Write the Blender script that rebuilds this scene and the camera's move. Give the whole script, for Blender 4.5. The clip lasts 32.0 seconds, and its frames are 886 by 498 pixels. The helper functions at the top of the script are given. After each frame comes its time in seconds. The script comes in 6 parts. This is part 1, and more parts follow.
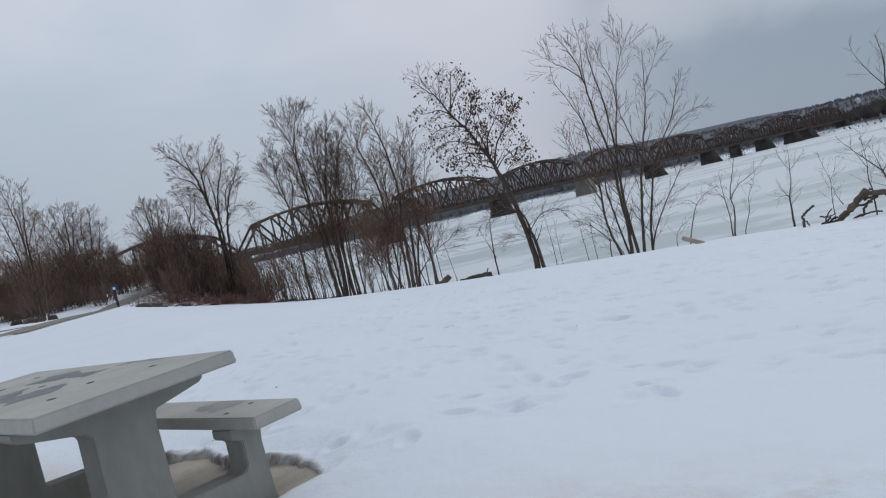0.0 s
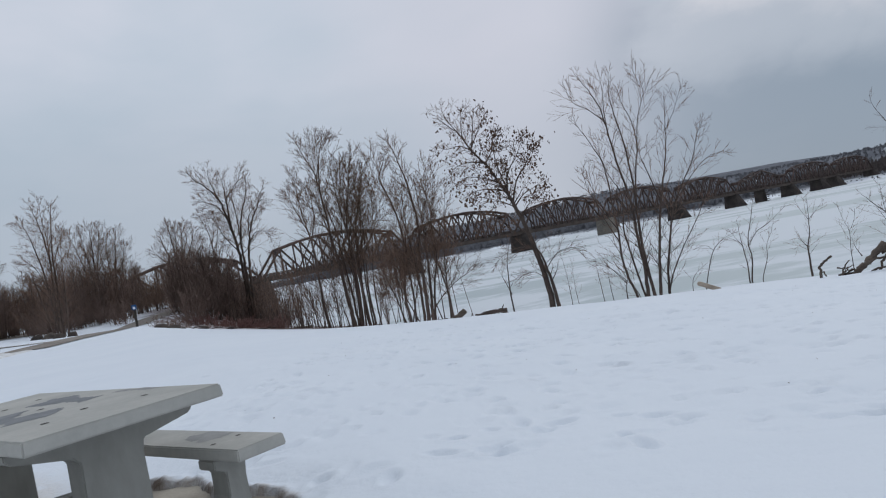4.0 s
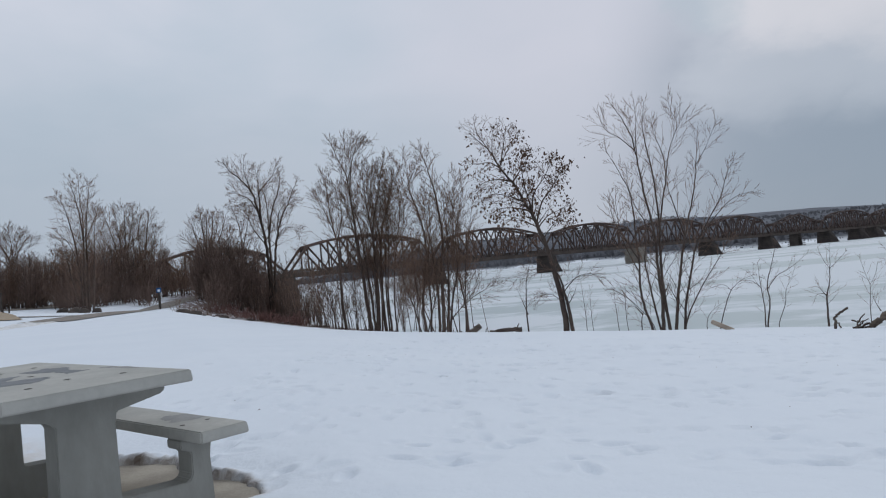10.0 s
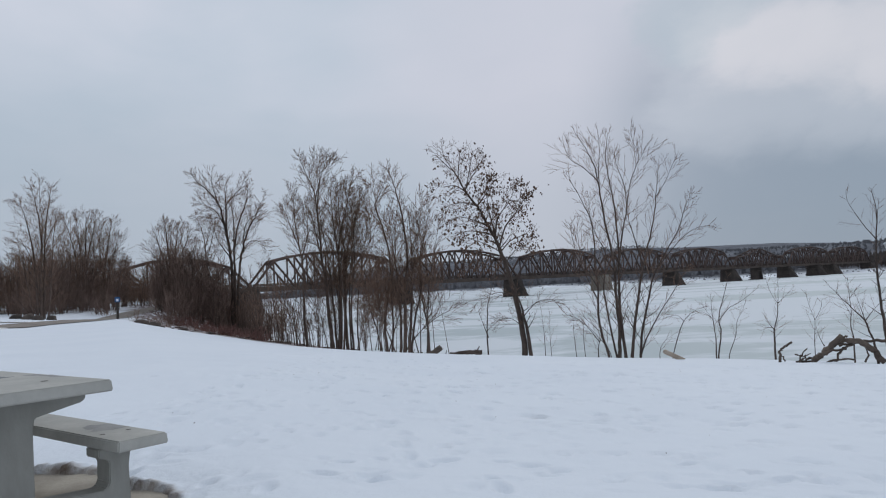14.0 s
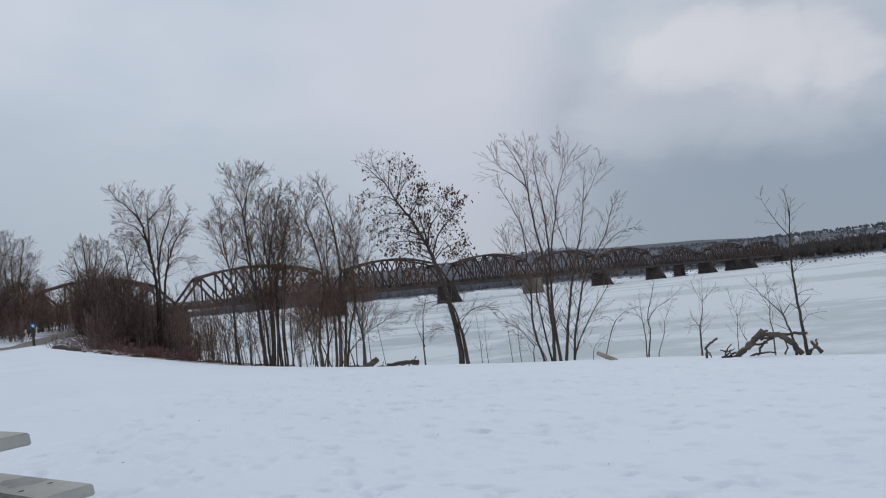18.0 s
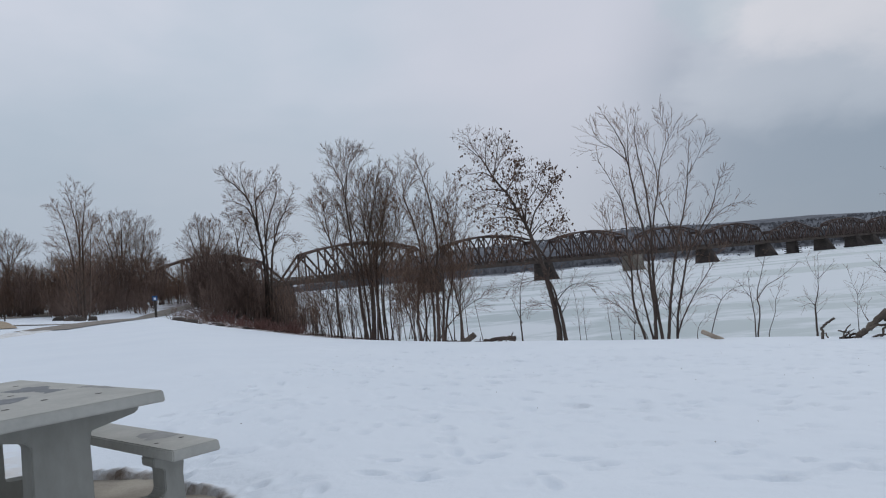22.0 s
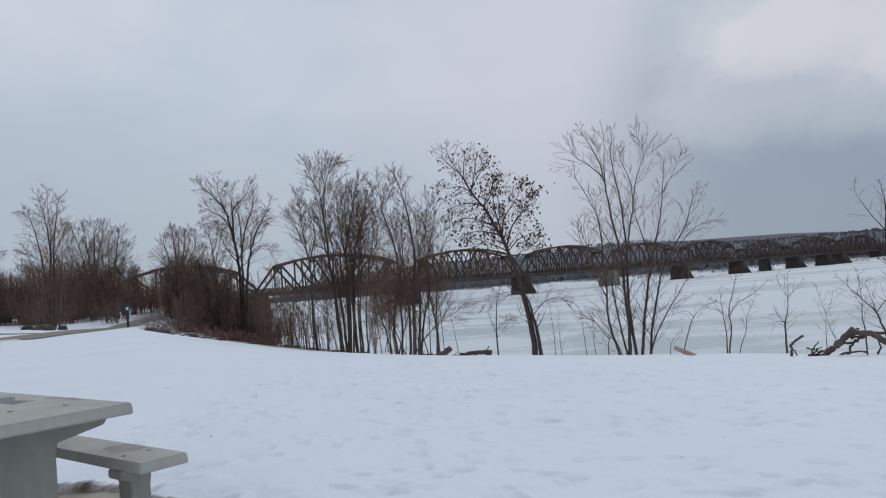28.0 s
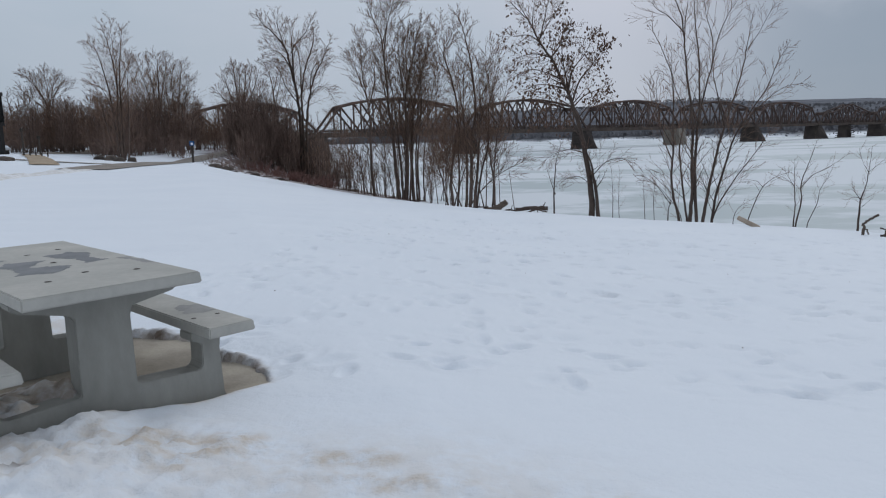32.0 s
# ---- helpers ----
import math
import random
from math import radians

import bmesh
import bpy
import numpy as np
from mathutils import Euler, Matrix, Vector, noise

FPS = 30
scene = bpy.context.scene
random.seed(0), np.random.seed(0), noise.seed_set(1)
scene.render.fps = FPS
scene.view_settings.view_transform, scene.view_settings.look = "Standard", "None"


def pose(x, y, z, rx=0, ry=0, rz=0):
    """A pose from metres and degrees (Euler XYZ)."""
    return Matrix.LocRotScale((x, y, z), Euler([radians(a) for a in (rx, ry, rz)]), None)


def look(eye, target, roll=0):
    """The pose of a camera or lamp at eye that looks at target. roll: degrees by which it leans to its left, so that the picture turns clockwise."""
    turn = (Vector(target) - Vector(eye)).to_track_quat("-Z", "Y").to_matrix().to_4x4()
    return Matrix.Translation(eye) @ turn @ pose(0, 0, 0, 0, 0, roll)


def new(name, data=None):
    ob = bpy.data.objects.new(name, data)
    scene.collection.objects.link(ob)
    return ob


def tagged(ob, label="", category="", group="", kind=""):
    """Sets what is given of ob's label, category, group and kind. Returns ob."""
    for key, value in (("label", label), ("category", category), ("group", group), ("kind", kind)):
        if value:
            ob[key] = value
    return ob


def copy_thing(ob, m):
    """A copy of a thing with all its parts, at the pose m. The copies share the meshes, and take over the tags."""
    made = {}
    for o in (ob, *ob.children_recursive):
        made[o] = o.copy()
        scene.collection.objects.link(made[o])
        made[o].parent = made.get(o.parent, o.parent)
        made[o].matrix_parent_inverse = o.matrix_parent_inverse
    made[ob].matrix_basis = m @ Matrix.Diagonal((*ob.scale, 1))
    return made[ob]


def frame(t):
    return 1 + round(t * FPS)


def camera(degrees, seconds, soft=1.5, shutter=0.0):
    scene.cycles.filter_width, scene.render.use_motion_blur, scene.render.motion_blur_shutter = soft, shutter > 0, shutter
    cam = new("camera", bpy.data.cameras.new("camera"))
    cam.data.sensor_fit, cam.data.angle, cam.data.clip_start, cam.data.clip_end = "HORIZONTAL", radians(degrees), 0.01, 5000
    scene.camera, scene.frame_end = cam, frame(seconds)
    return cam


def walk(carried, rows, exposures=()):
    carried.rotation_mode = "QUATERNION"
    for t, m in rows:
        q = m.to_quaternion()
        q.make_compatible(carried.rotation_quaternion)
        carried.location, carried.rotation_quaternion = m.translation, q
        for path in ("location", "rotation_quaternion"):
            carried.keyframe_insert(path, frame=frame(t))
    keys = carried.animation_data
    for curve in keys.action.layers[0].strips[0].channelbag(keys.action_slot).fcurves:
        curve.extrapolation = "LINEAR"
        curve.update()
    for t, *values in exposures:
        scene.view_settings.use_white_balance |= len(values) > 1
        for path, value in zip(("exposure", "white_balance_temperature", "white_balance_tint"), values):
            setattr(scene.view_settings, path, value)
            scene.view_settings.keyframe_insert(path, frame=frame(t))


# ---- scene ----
cam = camera(64.83, 32.0, soft=1.15, shutter=0.0)
PATH = [  # seconds, place in metres, turn in degrees
    (0, -0.488, 0.35, 1.06, 87.5, 13.26, -0.3),
    (0.5, -0.312, 0.179, 1.084, 86.35, 13.04, -1.3),
    (1, -0.353, 0.223, 1.09, 88.34, 9.95, -0.92),
    (1.5, -0.338, 0.222, 1.088, 89.54, 9.21, -1.17),
    (2, -0.333, 0.247, 1.086, 90.06, 9.65, -1.12),
    (2.5, -0.329, 0.25, 1.087, 90.54, 10.1, 0.03),
    (3, -0.333, 0.253, 1.085, 90.29, 10.35, 0.7),
    (3.5, -0.33, 0.236, 1.091, 90.42, 11, 1.5),
    (5.5, -0.335, 0.243, 1.083, 90.99, 10.09, 0.58),
    (6, -0.322, 0.218, 1.089, 91.05, 9.65, 0.31),
    (6.5, -0.32, 0.218, 1.094, 91.11, 9.09, -0.24),
    (7, -0.322, 0.215, 1.094, 91.46, 8.86, -0.12),
    (7.5, -0.335, 0.226, 1.092, 91.83, 8.42, 0.92),
    (8, -0.329, 0.216, 1.09, 92.01, 7.74, 1.17),
    (8.5, -0.328, 0.223, 1.087, 92.2, 6.87, 1.14),
    (9, -0.324, 0.205, 1.077, 90.77, 5.89, 0.65),
    (9.5, -0.242, 0.21, 1.054, 90.18, 2.7, 4.64),
    (10, -0.052, 0.034, 1.078, 91.82, 5.35, 3.52),
    (10.5, 0.047, -0.106, 1.092, 91.98, -0.4, -0.14),
    (11, 0.199, -0.11, 1.067, 92.63, 3.59, 0.03),
    (11.5, 0.221, -0.149, 1.091, 94.09, 3.59, -1.26),
    (12, 0.189, -0.117, 1.079, 94.68, 2.36, -1.25),
    (12.5, 0.2, -0.138, 1.082, 94.55, 1.91, -0.69),
    (13, 0.188, -0.121, 1.087, 94.44, 1.98, -0.33),
    (13.5, 0.191, -0.122, 1.077, 94.09, 2.55, -0.1),
    (14, 0.186, -0.123, 1.076, 93.31, 3.16, 0.83),
    (14.5, 0.182, -0.123, 1.073, 92.8, 3.52, 1.36),
    (16.5, 0.182, -0.131, 1.076, 92.57, 4.42, 1.33),
    (17, 0.174, -0.123, 1.073, 92.53, 4.2, 1.14),
    (17.5, 0.199, -0.154, 1.164, 93.37, 3.66, -4.41),
    (18, 0.162, -0.065, 1.169, 93.54, 5.63, -4.6),
    (18.5, 0.123, -0.109, 1.166, 92.1, 8.69, 0.13),
    (19, 0.12, -0.107, 1.156, 92.84, 8.36, 4.94),
    (19.5, 0.136, -0.133, 1.157, 92.84, 7.71, 5.79),
    (20, 0.135, -0.127, 1.154, 92.94, 6.77, 4.82),
    (20.5, 0.135, -0.114, 1.153, 92.76, 6.06, 4.12),
    (21, 0.127, -0.111, 1.152, 92.71, 5.66, 4.22),
    (21.5, 0.144, -0.137, 1.151, 92.5, 5.46, 3.8),
    (22, 0.131, -0.104, 1.144, 92.4, 5.36, 3.33),
    (22.5, 0.14, -0.119, 1.141, 92.31, 5.31, 3.16),
    (23, 0.145, -0.113, 1.143, 91.9, 4.57, 2.13),
    (23.5, 0.138, -0.115, 1.139, 91.8, 3.7, 2.48),
    (24, 0.161, -0.166, 1.141, 92.11, 3.33, 0.66),
    (24.5, 0.151, -0.117, 1.136, 92.11, 4.17, -0.98),
    (26.5, 0.168, -0.153, 1.15, 92.53, 4.2, -0.09),
    (27, 0.164, -0.138, 1.148, 92.43, 4.25, 0.3),
    (27.5, 0.163, -0.135, 1.146, 92.49, 4.45, 0.46),
    (28, 0.164, -0.151, 1.153, 93.31, 4.64, 1.46),
    (28.5, 0.17, -0.088, 1.169, 93.76, 2.74, 2.22),
    (29, 0.136, 0.03, 1.329, 92.82, -1.83, 4.41),
    (29.5, 0.091, -0.003, 1.347, 89.98, -0.27, 11.01),
    (30, 0.112, -0.054, 1.354, 88.36, -0.09, 12.62),
    (30.5, 0.113, -0.052, 1.348, 88.1, -0.2, 11.78),
    (31, 0.12, -0.049, 1.342, 87.43, -0.03, 10.44),
    (31.5, 0.118, -0.031, 1.327, 84.24, 1.08, 8.36),
    (32, 0.099, 0.005, 1.317, 81.21, 1.71, 6.19),
]
EXPOSURES = [(0.0, 0.0), (32.0, 0.0)]
walk(cam, [(r[0], pose(*r[1:])) for r in PATH], EXPOSURES)

WAY = (0.896, 0.443)      # unit vector from the park towards the river
ALONG = (-0.443, 0.896)   # unit vector along the bank
ICE = -4.05               # height of the river ice


def smooth(a, b, v):
    k = np.clip((v - a) / (b - a), 0.0, 1.0)
    return k * k * (3 - 2 * k)


def land(x, y):
    """Height of the snow-covered land, without the small dents, at x, y (numbers or arrays)."""
    x, y = np.asarray(x, float), np.asarray(y, float)
    w = x * WAY[0] + y * WAY[1]
    u = x * ALONG[0] + y * ALONG[1]
    level = np.interp(u, (-3000, 12, 40, 60, 84, 102, 160, 3000), (0.1, 0.0, -0.1, -0.15, -0.22, -0.22, 0.2, 0.4))
    level = level + np.interp(u, (84, 102, 160), (0.0, 1.1, 1.2)) * smooth(-12, -2, w)
    edge = np.interp(u, (-3000, -30, 0, 10, 15, 18.3, 25.5, 33, 42.7, 54, 70, 95, 150, 3000),
                     (-0.59, -0.69, -0.93, -1.15, -1.34, -1.52, -2.01, -2.40, -2.86, -3.12, -3.4, -3.62, -3.75, -3.75))
    rise = 0.088 * np.clip(-w - 1.0, 0, 16.5) * np.clip((u - 15) / 60, 0, 1)
    start = np.interp(u, (76, 100), (1.0, 9.0))
    k = np.clip((w - start) / (15.0 - start), 0, 1)
    park = level + rise + (edge - level) * k ** 0.93
    bank = edge - (edge - ICE + 1.2) * smooth(16.6, 23.5, w) - 0.11 * np.clip(w - 15.0, 0, 2)
    near = np.where(w > 15.0, bank, park)
    # the far shore and the wooded ridge behind it
    ridge = np.interp(u, (-3000, 200, 700, 990, 1250, 1480, 1750, 1900, 2150, 2700, 3900), (36, 39, 43, 47, 54, 61, 64, 50, 24, 12, 8))
    shoulder = np.interp(u, (1450, 1900, 2300, 3000, 3900), (0, 52, 84, 94, 92))
    far = ICE - 1.5 + 4.0 * smooth(522, 545, w) + 5.0 * smooth(560, 800, w) + ridge * smooth(750, 1500, w) + shoulder * smooth(600, 1050, w)
    return np.where(w > 300, far, near)

# ---- world and light: a bright overcast winter afternoon ----
world = bpy.data.worlds.new("overcast")
scene.world = world
world.use_nodes = True
nt = world.node_tree
nt.nodes.clear()


def nd(tree, kind, **values):
    node = tree.nodes.new(kind)
    for key, value in values.items():
        if key in ("operation", "blend_type", "data_type", "sky_type", "sun_disc", "sun_elevation", "sun_rotation",
                   "noise_dimensions", "feature", "wave_type", "clamp", "vector_type", "interpolation_type", "distance", "air_density",
                   "dust_density"):
            if key == "operation": node.operation = value
            elif key == "blend_type": node.blend_type = value
            elif key == "data_type": node.data_type = value
            elif key == "sky_type": node.sky_type = value
            elif key == "sun_disc": node.sun_disc = value
            elif key == "sun_elevation": node.sun_elevation = value
            elif key == "sun_rotation": node.sun_rotation = value
            elif key == "feature": node.feature = value
            elif key == "interpolation_type": node.interpolation_type = value
            elif key == "distance": node.distance = value
        else:
            node.inputs[key.replace("_", " ")].default_value = value
    return node


def link(tree, a, b):
    tree.links.new(a, b)


def maths(tree, op, a, b=None, c=None):
    node = tree.nodes.new("ShaderNodeMath")
    node.operation = op
    for i, v in enumerate((a, b, c)):
        if v is None:
            continue
        if isinstance(v, (int, float)):
            node.inputs[i].default_value = v
        else:
            tree.links.new(v, node.inputs[i])
    return node.outputs[0]


def blend(tree, fac, a, b, how="MIX"):
    node = tree.nodes.new("ShaderNodeMix")
    node.data_type, node.blend_type = "RGBA", how
    for i, v in ((0, fac), (6, a), (7, b)):
        if isinstance(v, (int, float)):
            node.inputs[i].default_value = v
        elif isinstance(v, tuple):
            node.inputs[i].default_value = (*v, 1.0) if len(v) == 3 else v
        else:
            tree.links.new(v, node.inputs[i])
    return node.outputs[2]


def soft_spot(tree, vec, bearing, up, inner, outer):
    """1 near the direction given (degrees), falling to 0 at the outer angle."""
    b, e = radians(bearing), radians(up)
    dot = tree.nodes.new("ShaderNodeVectorMath")
    dot.operation = "DOT_PRODUCT"
    tree.links.new(vec, dot.inputs[0])
    dot.inputs[1].default_value = (math.sin(b) * math.cos(e), math.cos(b) * math.cos(e), math.sin(e))
    rng = tree.nodes.new("ShaderNodeMapRange")
    rng.interpolation_type = "SMOOTHSTEP"
    rng.inputs["From Min"].default_value = math.cos(radians(outer))
    rng.inputs["From Max"].default_value = math.cos(radians(inner))
    tree.links.new(dot.outputs["Value"], rng.inputs["Value"])
    return rng.outputs["Result"]


geo_w = nt.nodes.new("ShaderNodeTexCoord")
direction = geo_w.outputs["Generated"]
warp = nd(nt, "ShaderNodeTexNoise", Scale=2.2, Detail=4.0, Roughness=0.5)
link(nt, direction, warp.inputs["Vector"])
shift = nt.nodes.new("ShaderNodeVectorMath")
shift.operation = "SUBTRACT"
link(nt, warp.outputs["Color"], shift.inputs[0])
shift.inputs[1].default_value = (0.5, 0.5, 0.5)
moved = nt.nodes.new("ShaderNodeVectorMath")
moved.operation = "MULTIPLY_ADD"
link(nt, shift.outputs[0], moved.inputs[0])
moved.inputs[1].default_value = (0.18, 0.18, 0.18)
link(nt, direction, moved.inputs[2])
unit = nt.nodes.new("ShaderNodeVectorMath")
unit.operation = "NORMALIZE"
link(nt, moved.outputs[0], unit.inputs[0])
warped = unit.outputs[0]
cloud = nd(nt, "ShaderNodeTexNoise", Scale=2.6, Detail=5.0, Roughness=0.48)
stretch = nt.nodes.new("ShaderNodeVectorMath")
stretch.operation = "MULTIPLY"
link(nt, warped, stretch.inputs[0])
stretch.inputs[1].default_value = (1.0, 1.0, 2.4)
link(nt, stretch.outputs[0], cloud.inputs["Vector"])
cl = nt.nodes.new("ShaderNodeMapRange")
cl.inputs["From Min"].default_value, cl.inputs["From Max"].default_value = 0.35, 0.68
link(nt, cloud.outputs["Fac"], cl.inputs["Value"])
# brighter overhead, darker slate towards the horizon
sep = nt.nodes.new("ShaderNodeSeparateXYZ")
link(nt, warped, sep.inputs[0])
high = nt.nodes.new("ShaderNodeMapRange")
high.interpolation_type = "SMOOTHSTEP"
high.inputs["From Min"].default_value, high.inputs["From Max"].default_value = 0.0, 0.36
link(nt, sep.outputs["Z"], high.inputs["Value"])
low_sky = blend(nt, cl.outputs["Result"], (0.362, 0.43, 0.51), (0.408, 0.468, 0.548))
high_sky = blend(nt, cl.outputs["Result"], (0.48, 0.555, 0.648), (0.59, 0.63, 0.72))
base = blend(nt, high.outputs["Result"], low_sky, high_sky)


def ragged(spot_value, gain, lo, hi):
    """A soft spot whose edge is torn by the cloud noise."""
    v = maths(nt, "MULTIPLY_ADD", maths(nt, "SUBTRACT", tear.outputs["Fac"], 0.5), gain, spot_value)
    r = nt.nodes.new("ShaderNodeMapRange")
    r.interpolation_type = "SMOOTHSTEP"
    r.inputs["From Min"].default_value, r.inputs["From Max"].default_value = lo, hi
    link(nt, v, r.inputs["Value"])
    return r.outputs["Result"]


tear = nd(nt, "ShaderNodeTexNoise", Scale=5.0, Detail=5.0, Roughness=0.52)
plain = nt.nodes.new("ShaderNodeVectorMath")
plain.operation = "MULTIPLY"
link(nt, direction, plain.inputs[0])
plain.inputs[1].default_value = (1.0, 1.0, 1.9)
link(nt, plain.outputs[0], tear.inputs["Vector"])
pink = soft_spot(nt, warped, 12, 16, 3, 22)
base = blend(nt, maths(nt, "MULTIPLY", pink, 0.55), base, (0.582, 0.585, 0.668))
slate = soft_spot(nt, warped, 35, 3.0, 7, 29)
base = blend(nt, maths(nt, "MULTIPLY", slate, 0.9), base, (0.245, 0.305, 0.385))
# broken cloud to the east: lit banks and slate gaps, torn and drawn out sideways
fray = nd(nt, "ShaderNodeTexNoise", Scale=5.5, Detail=6.0, Roughness=0.55)
link(nt, plain.outputs[0], fray.inputs["Vector"])
frayed = nt.nodes.new("ShaderNodeVectorMath")
frayed.operation = "MULTIPLY_ADD"
centred = nt.nodes.new("ShaderNodeVectorMath")
centred.operation = "SUBTRACT"
link(nt, fray.outputs["Color"], centred.inputs[0])
centred.inputs[1].default_value = (0.5, 0.5, 0.5)
link(nt, centred.outputs[0], frayed.inputs[0])
frayed.inputs[1].default_value = (0.20, 0.20, 0.10)
link(nt, direction, frayed.inputs[2])
torn = nt.nodes.new("ShaderNodeVectorMath")
torn.operation = "NORMALIZE"
link(nt, frayed.outputs[0], torn.inputs[0])
torn = torn.outputs[0]


def streak(points, inner, outer):
    """Soft spots strung along a line in the sky, joined into one band."""
    v = None
    for b_, e_ in points:
        one = soft_spot(nt, torn, b_, e_, inner, outer)
        v = one if v is None else maths(nt, "MAXIMUM", v, one)
    return v


bank = ragged(streak(((24, 15.0), (29, 14.8), (34, 14.5), (40, 15)), 1, 9), 0.5, 0.0, 1.2)
base = blend(nt, maths(nt, "MULTIPLY", bank, 0.55), base, (0.575, 0.615, 0.69))
puff = ragged(streak(((22.8, 17.4), (25.5, 16.8), (28.5, 15.9), (32, 15.2), (36, 14.5)), 0.2, 4.8), 0.75, 0.0, 1.25)
base = blend(nt, maths(nt, "MULTIPLY", puff, 0.62), base, (0.71, 0.70, 0.745))
gap = ragged(streak(((19.2, 18.6), (20.0, 20.4), (22.3, 21.0), (25.5, 22.3)), 0.2, 4.0), 0.5, 0.1, 1.1)
base = blend(nt, maths(nt, "MULTIPLY", gap, 0.55), base, (0.42, 0.50, 0.575))
sky = nt.nodes.new("ShaderNodeTexSky")
sky.sky_type, sky.sun_disc = "NISHITA", False
sky.sun_elevation, sky.sun_rotation = radians(34), radians(24)
link(nt, geo_w.outputs["Generated"], sky.inputs["Vector"])
hazed = blend(nt, 0.002, base, sky.outputs["Color"])
bg = nt.nodes.new("ShaderNodeBackground")
bg.inputs["Strength"].default_value = 1.0
link(nt, hazed, bg.inputs["Color"])
out = nt.nodes.new("ShaderNodeOutputWorld")
link(nt, bg.outputs[0], out.inputs["Surface"])

sun = new("sun", bpy.data.lights.new("sun", "SUN"))
sun.data.energy, sun.data.angle, sun.data.color = 0.6, radians(24), (1.0, 0.98, 0.955)
sun.matrix_world = look((40, 80, 70), (0, 0, 0))
scene.view_settings.exposure = 0.0

# ---- materials ----
def material(name, colour, second, scale=4.0, fine=40.0, rough=0.8, bump=0.2, bump_scale=60.0, metal=0.0, contrast=(0.35, 0.65),
             spread=0.0, fine_amount=0.35, spec=0.3, stretch3=(1, 1, 1)):
    """Two colours mixed at a large and a fine scale, with relief; spread varies alike pieces by object."""
    m = bpy.data.materials.new(name)
    m.use_nodes = True
    t = m.node_tree
    t.nodes.clear()
    o = t.nodes.new("ShaderNodeOutputMaterial")
    p = t.nodes.new("ShaderNodeBsdfPrincipled")
    p.inputs["Roughness"].default_value, p.inputs["Metallic"].default_value = rough, metal
    p.inputs["Specular IOR Level"].default_value = spec
    link(t, p.outputs[0], o.inputs["Surface"])
    g = t.nodes.new("ShaderNodeNewGeometry")
    vm = t.nodes.new("ShaderNodeVectorMath")
    vm.operation = "MULTIPLY"
    link(t, g.outputs["Position"], vm.inputs[0])
    vm.inputs[1].default_value = stretch3
    n1 = nd(t, "ShaderNodeTexNoise", Scale=scale, Detail=5.0, Roughness=0.55)
    n2 = nd(t, "ShaderNodeTexNoise", Scale=fine, Detail=4.0, Roughness=0.6)
    link(t, vm.outputs[0], n1.inputs["Vector"])
    link(t, vm.outputs[0], n2.inputs["Vector"])
    r = t.nodes.new("ShaderNodeMapRange")
    r.inputs["From Min"].default_value, r.inputs["From Max"].default_value = contrast
    link(t, n1.outputs["Fac"], r.inputs["Value"])
    c = blend(t, r.outputs["Result"], colour, second)
    r2 = t.nodes.new("ShaderNodeMapRange")
    r2.inputs["From Min"].default_value, r2.inputs["From Max"].default_value = 0.3, 0.7
    r2.inputs["To Min"].default_value, r2.inputs["To Max"].default_value = 1 - fine_amount, 1 + fine_amount * 0.5
    link(t, n2.outputs["Fac"], r2.inputs["Value"])
    c = blend(t, 1.0, c, r2.outputs["Result"], "MULTIPLY")
    if spread:
        oi = t.nodes.new("ShaderNodeObjectInfo")
        k = maths(t, "MULTIPLY_ADD", oi.outputs["Random"], 2 * spread, 1 - spread)
        c = blend(t, 1.0, c, k, "MULTIPLY")
    link(t, c, p.inputs["Base Color"])
    if bump:
        n3 = nd(t, "ShaderNodeTexNoise", Scale=bump_scale, Detail=4.0, Roughness=0.6)
        link(t, vm.outputs[0], n3.inputs["Vector"])
        b = t.nodes.new("ShaderNodeBump")
        b.inputs["Strength"].default_value = bump
        b.inputs["Distance"].default_value = 0.02
        link(t, n3.outputs["Fac"], b.inputs["Height"])
        link(t, b.outputs[0], p.inputs["Normal"])
    return m


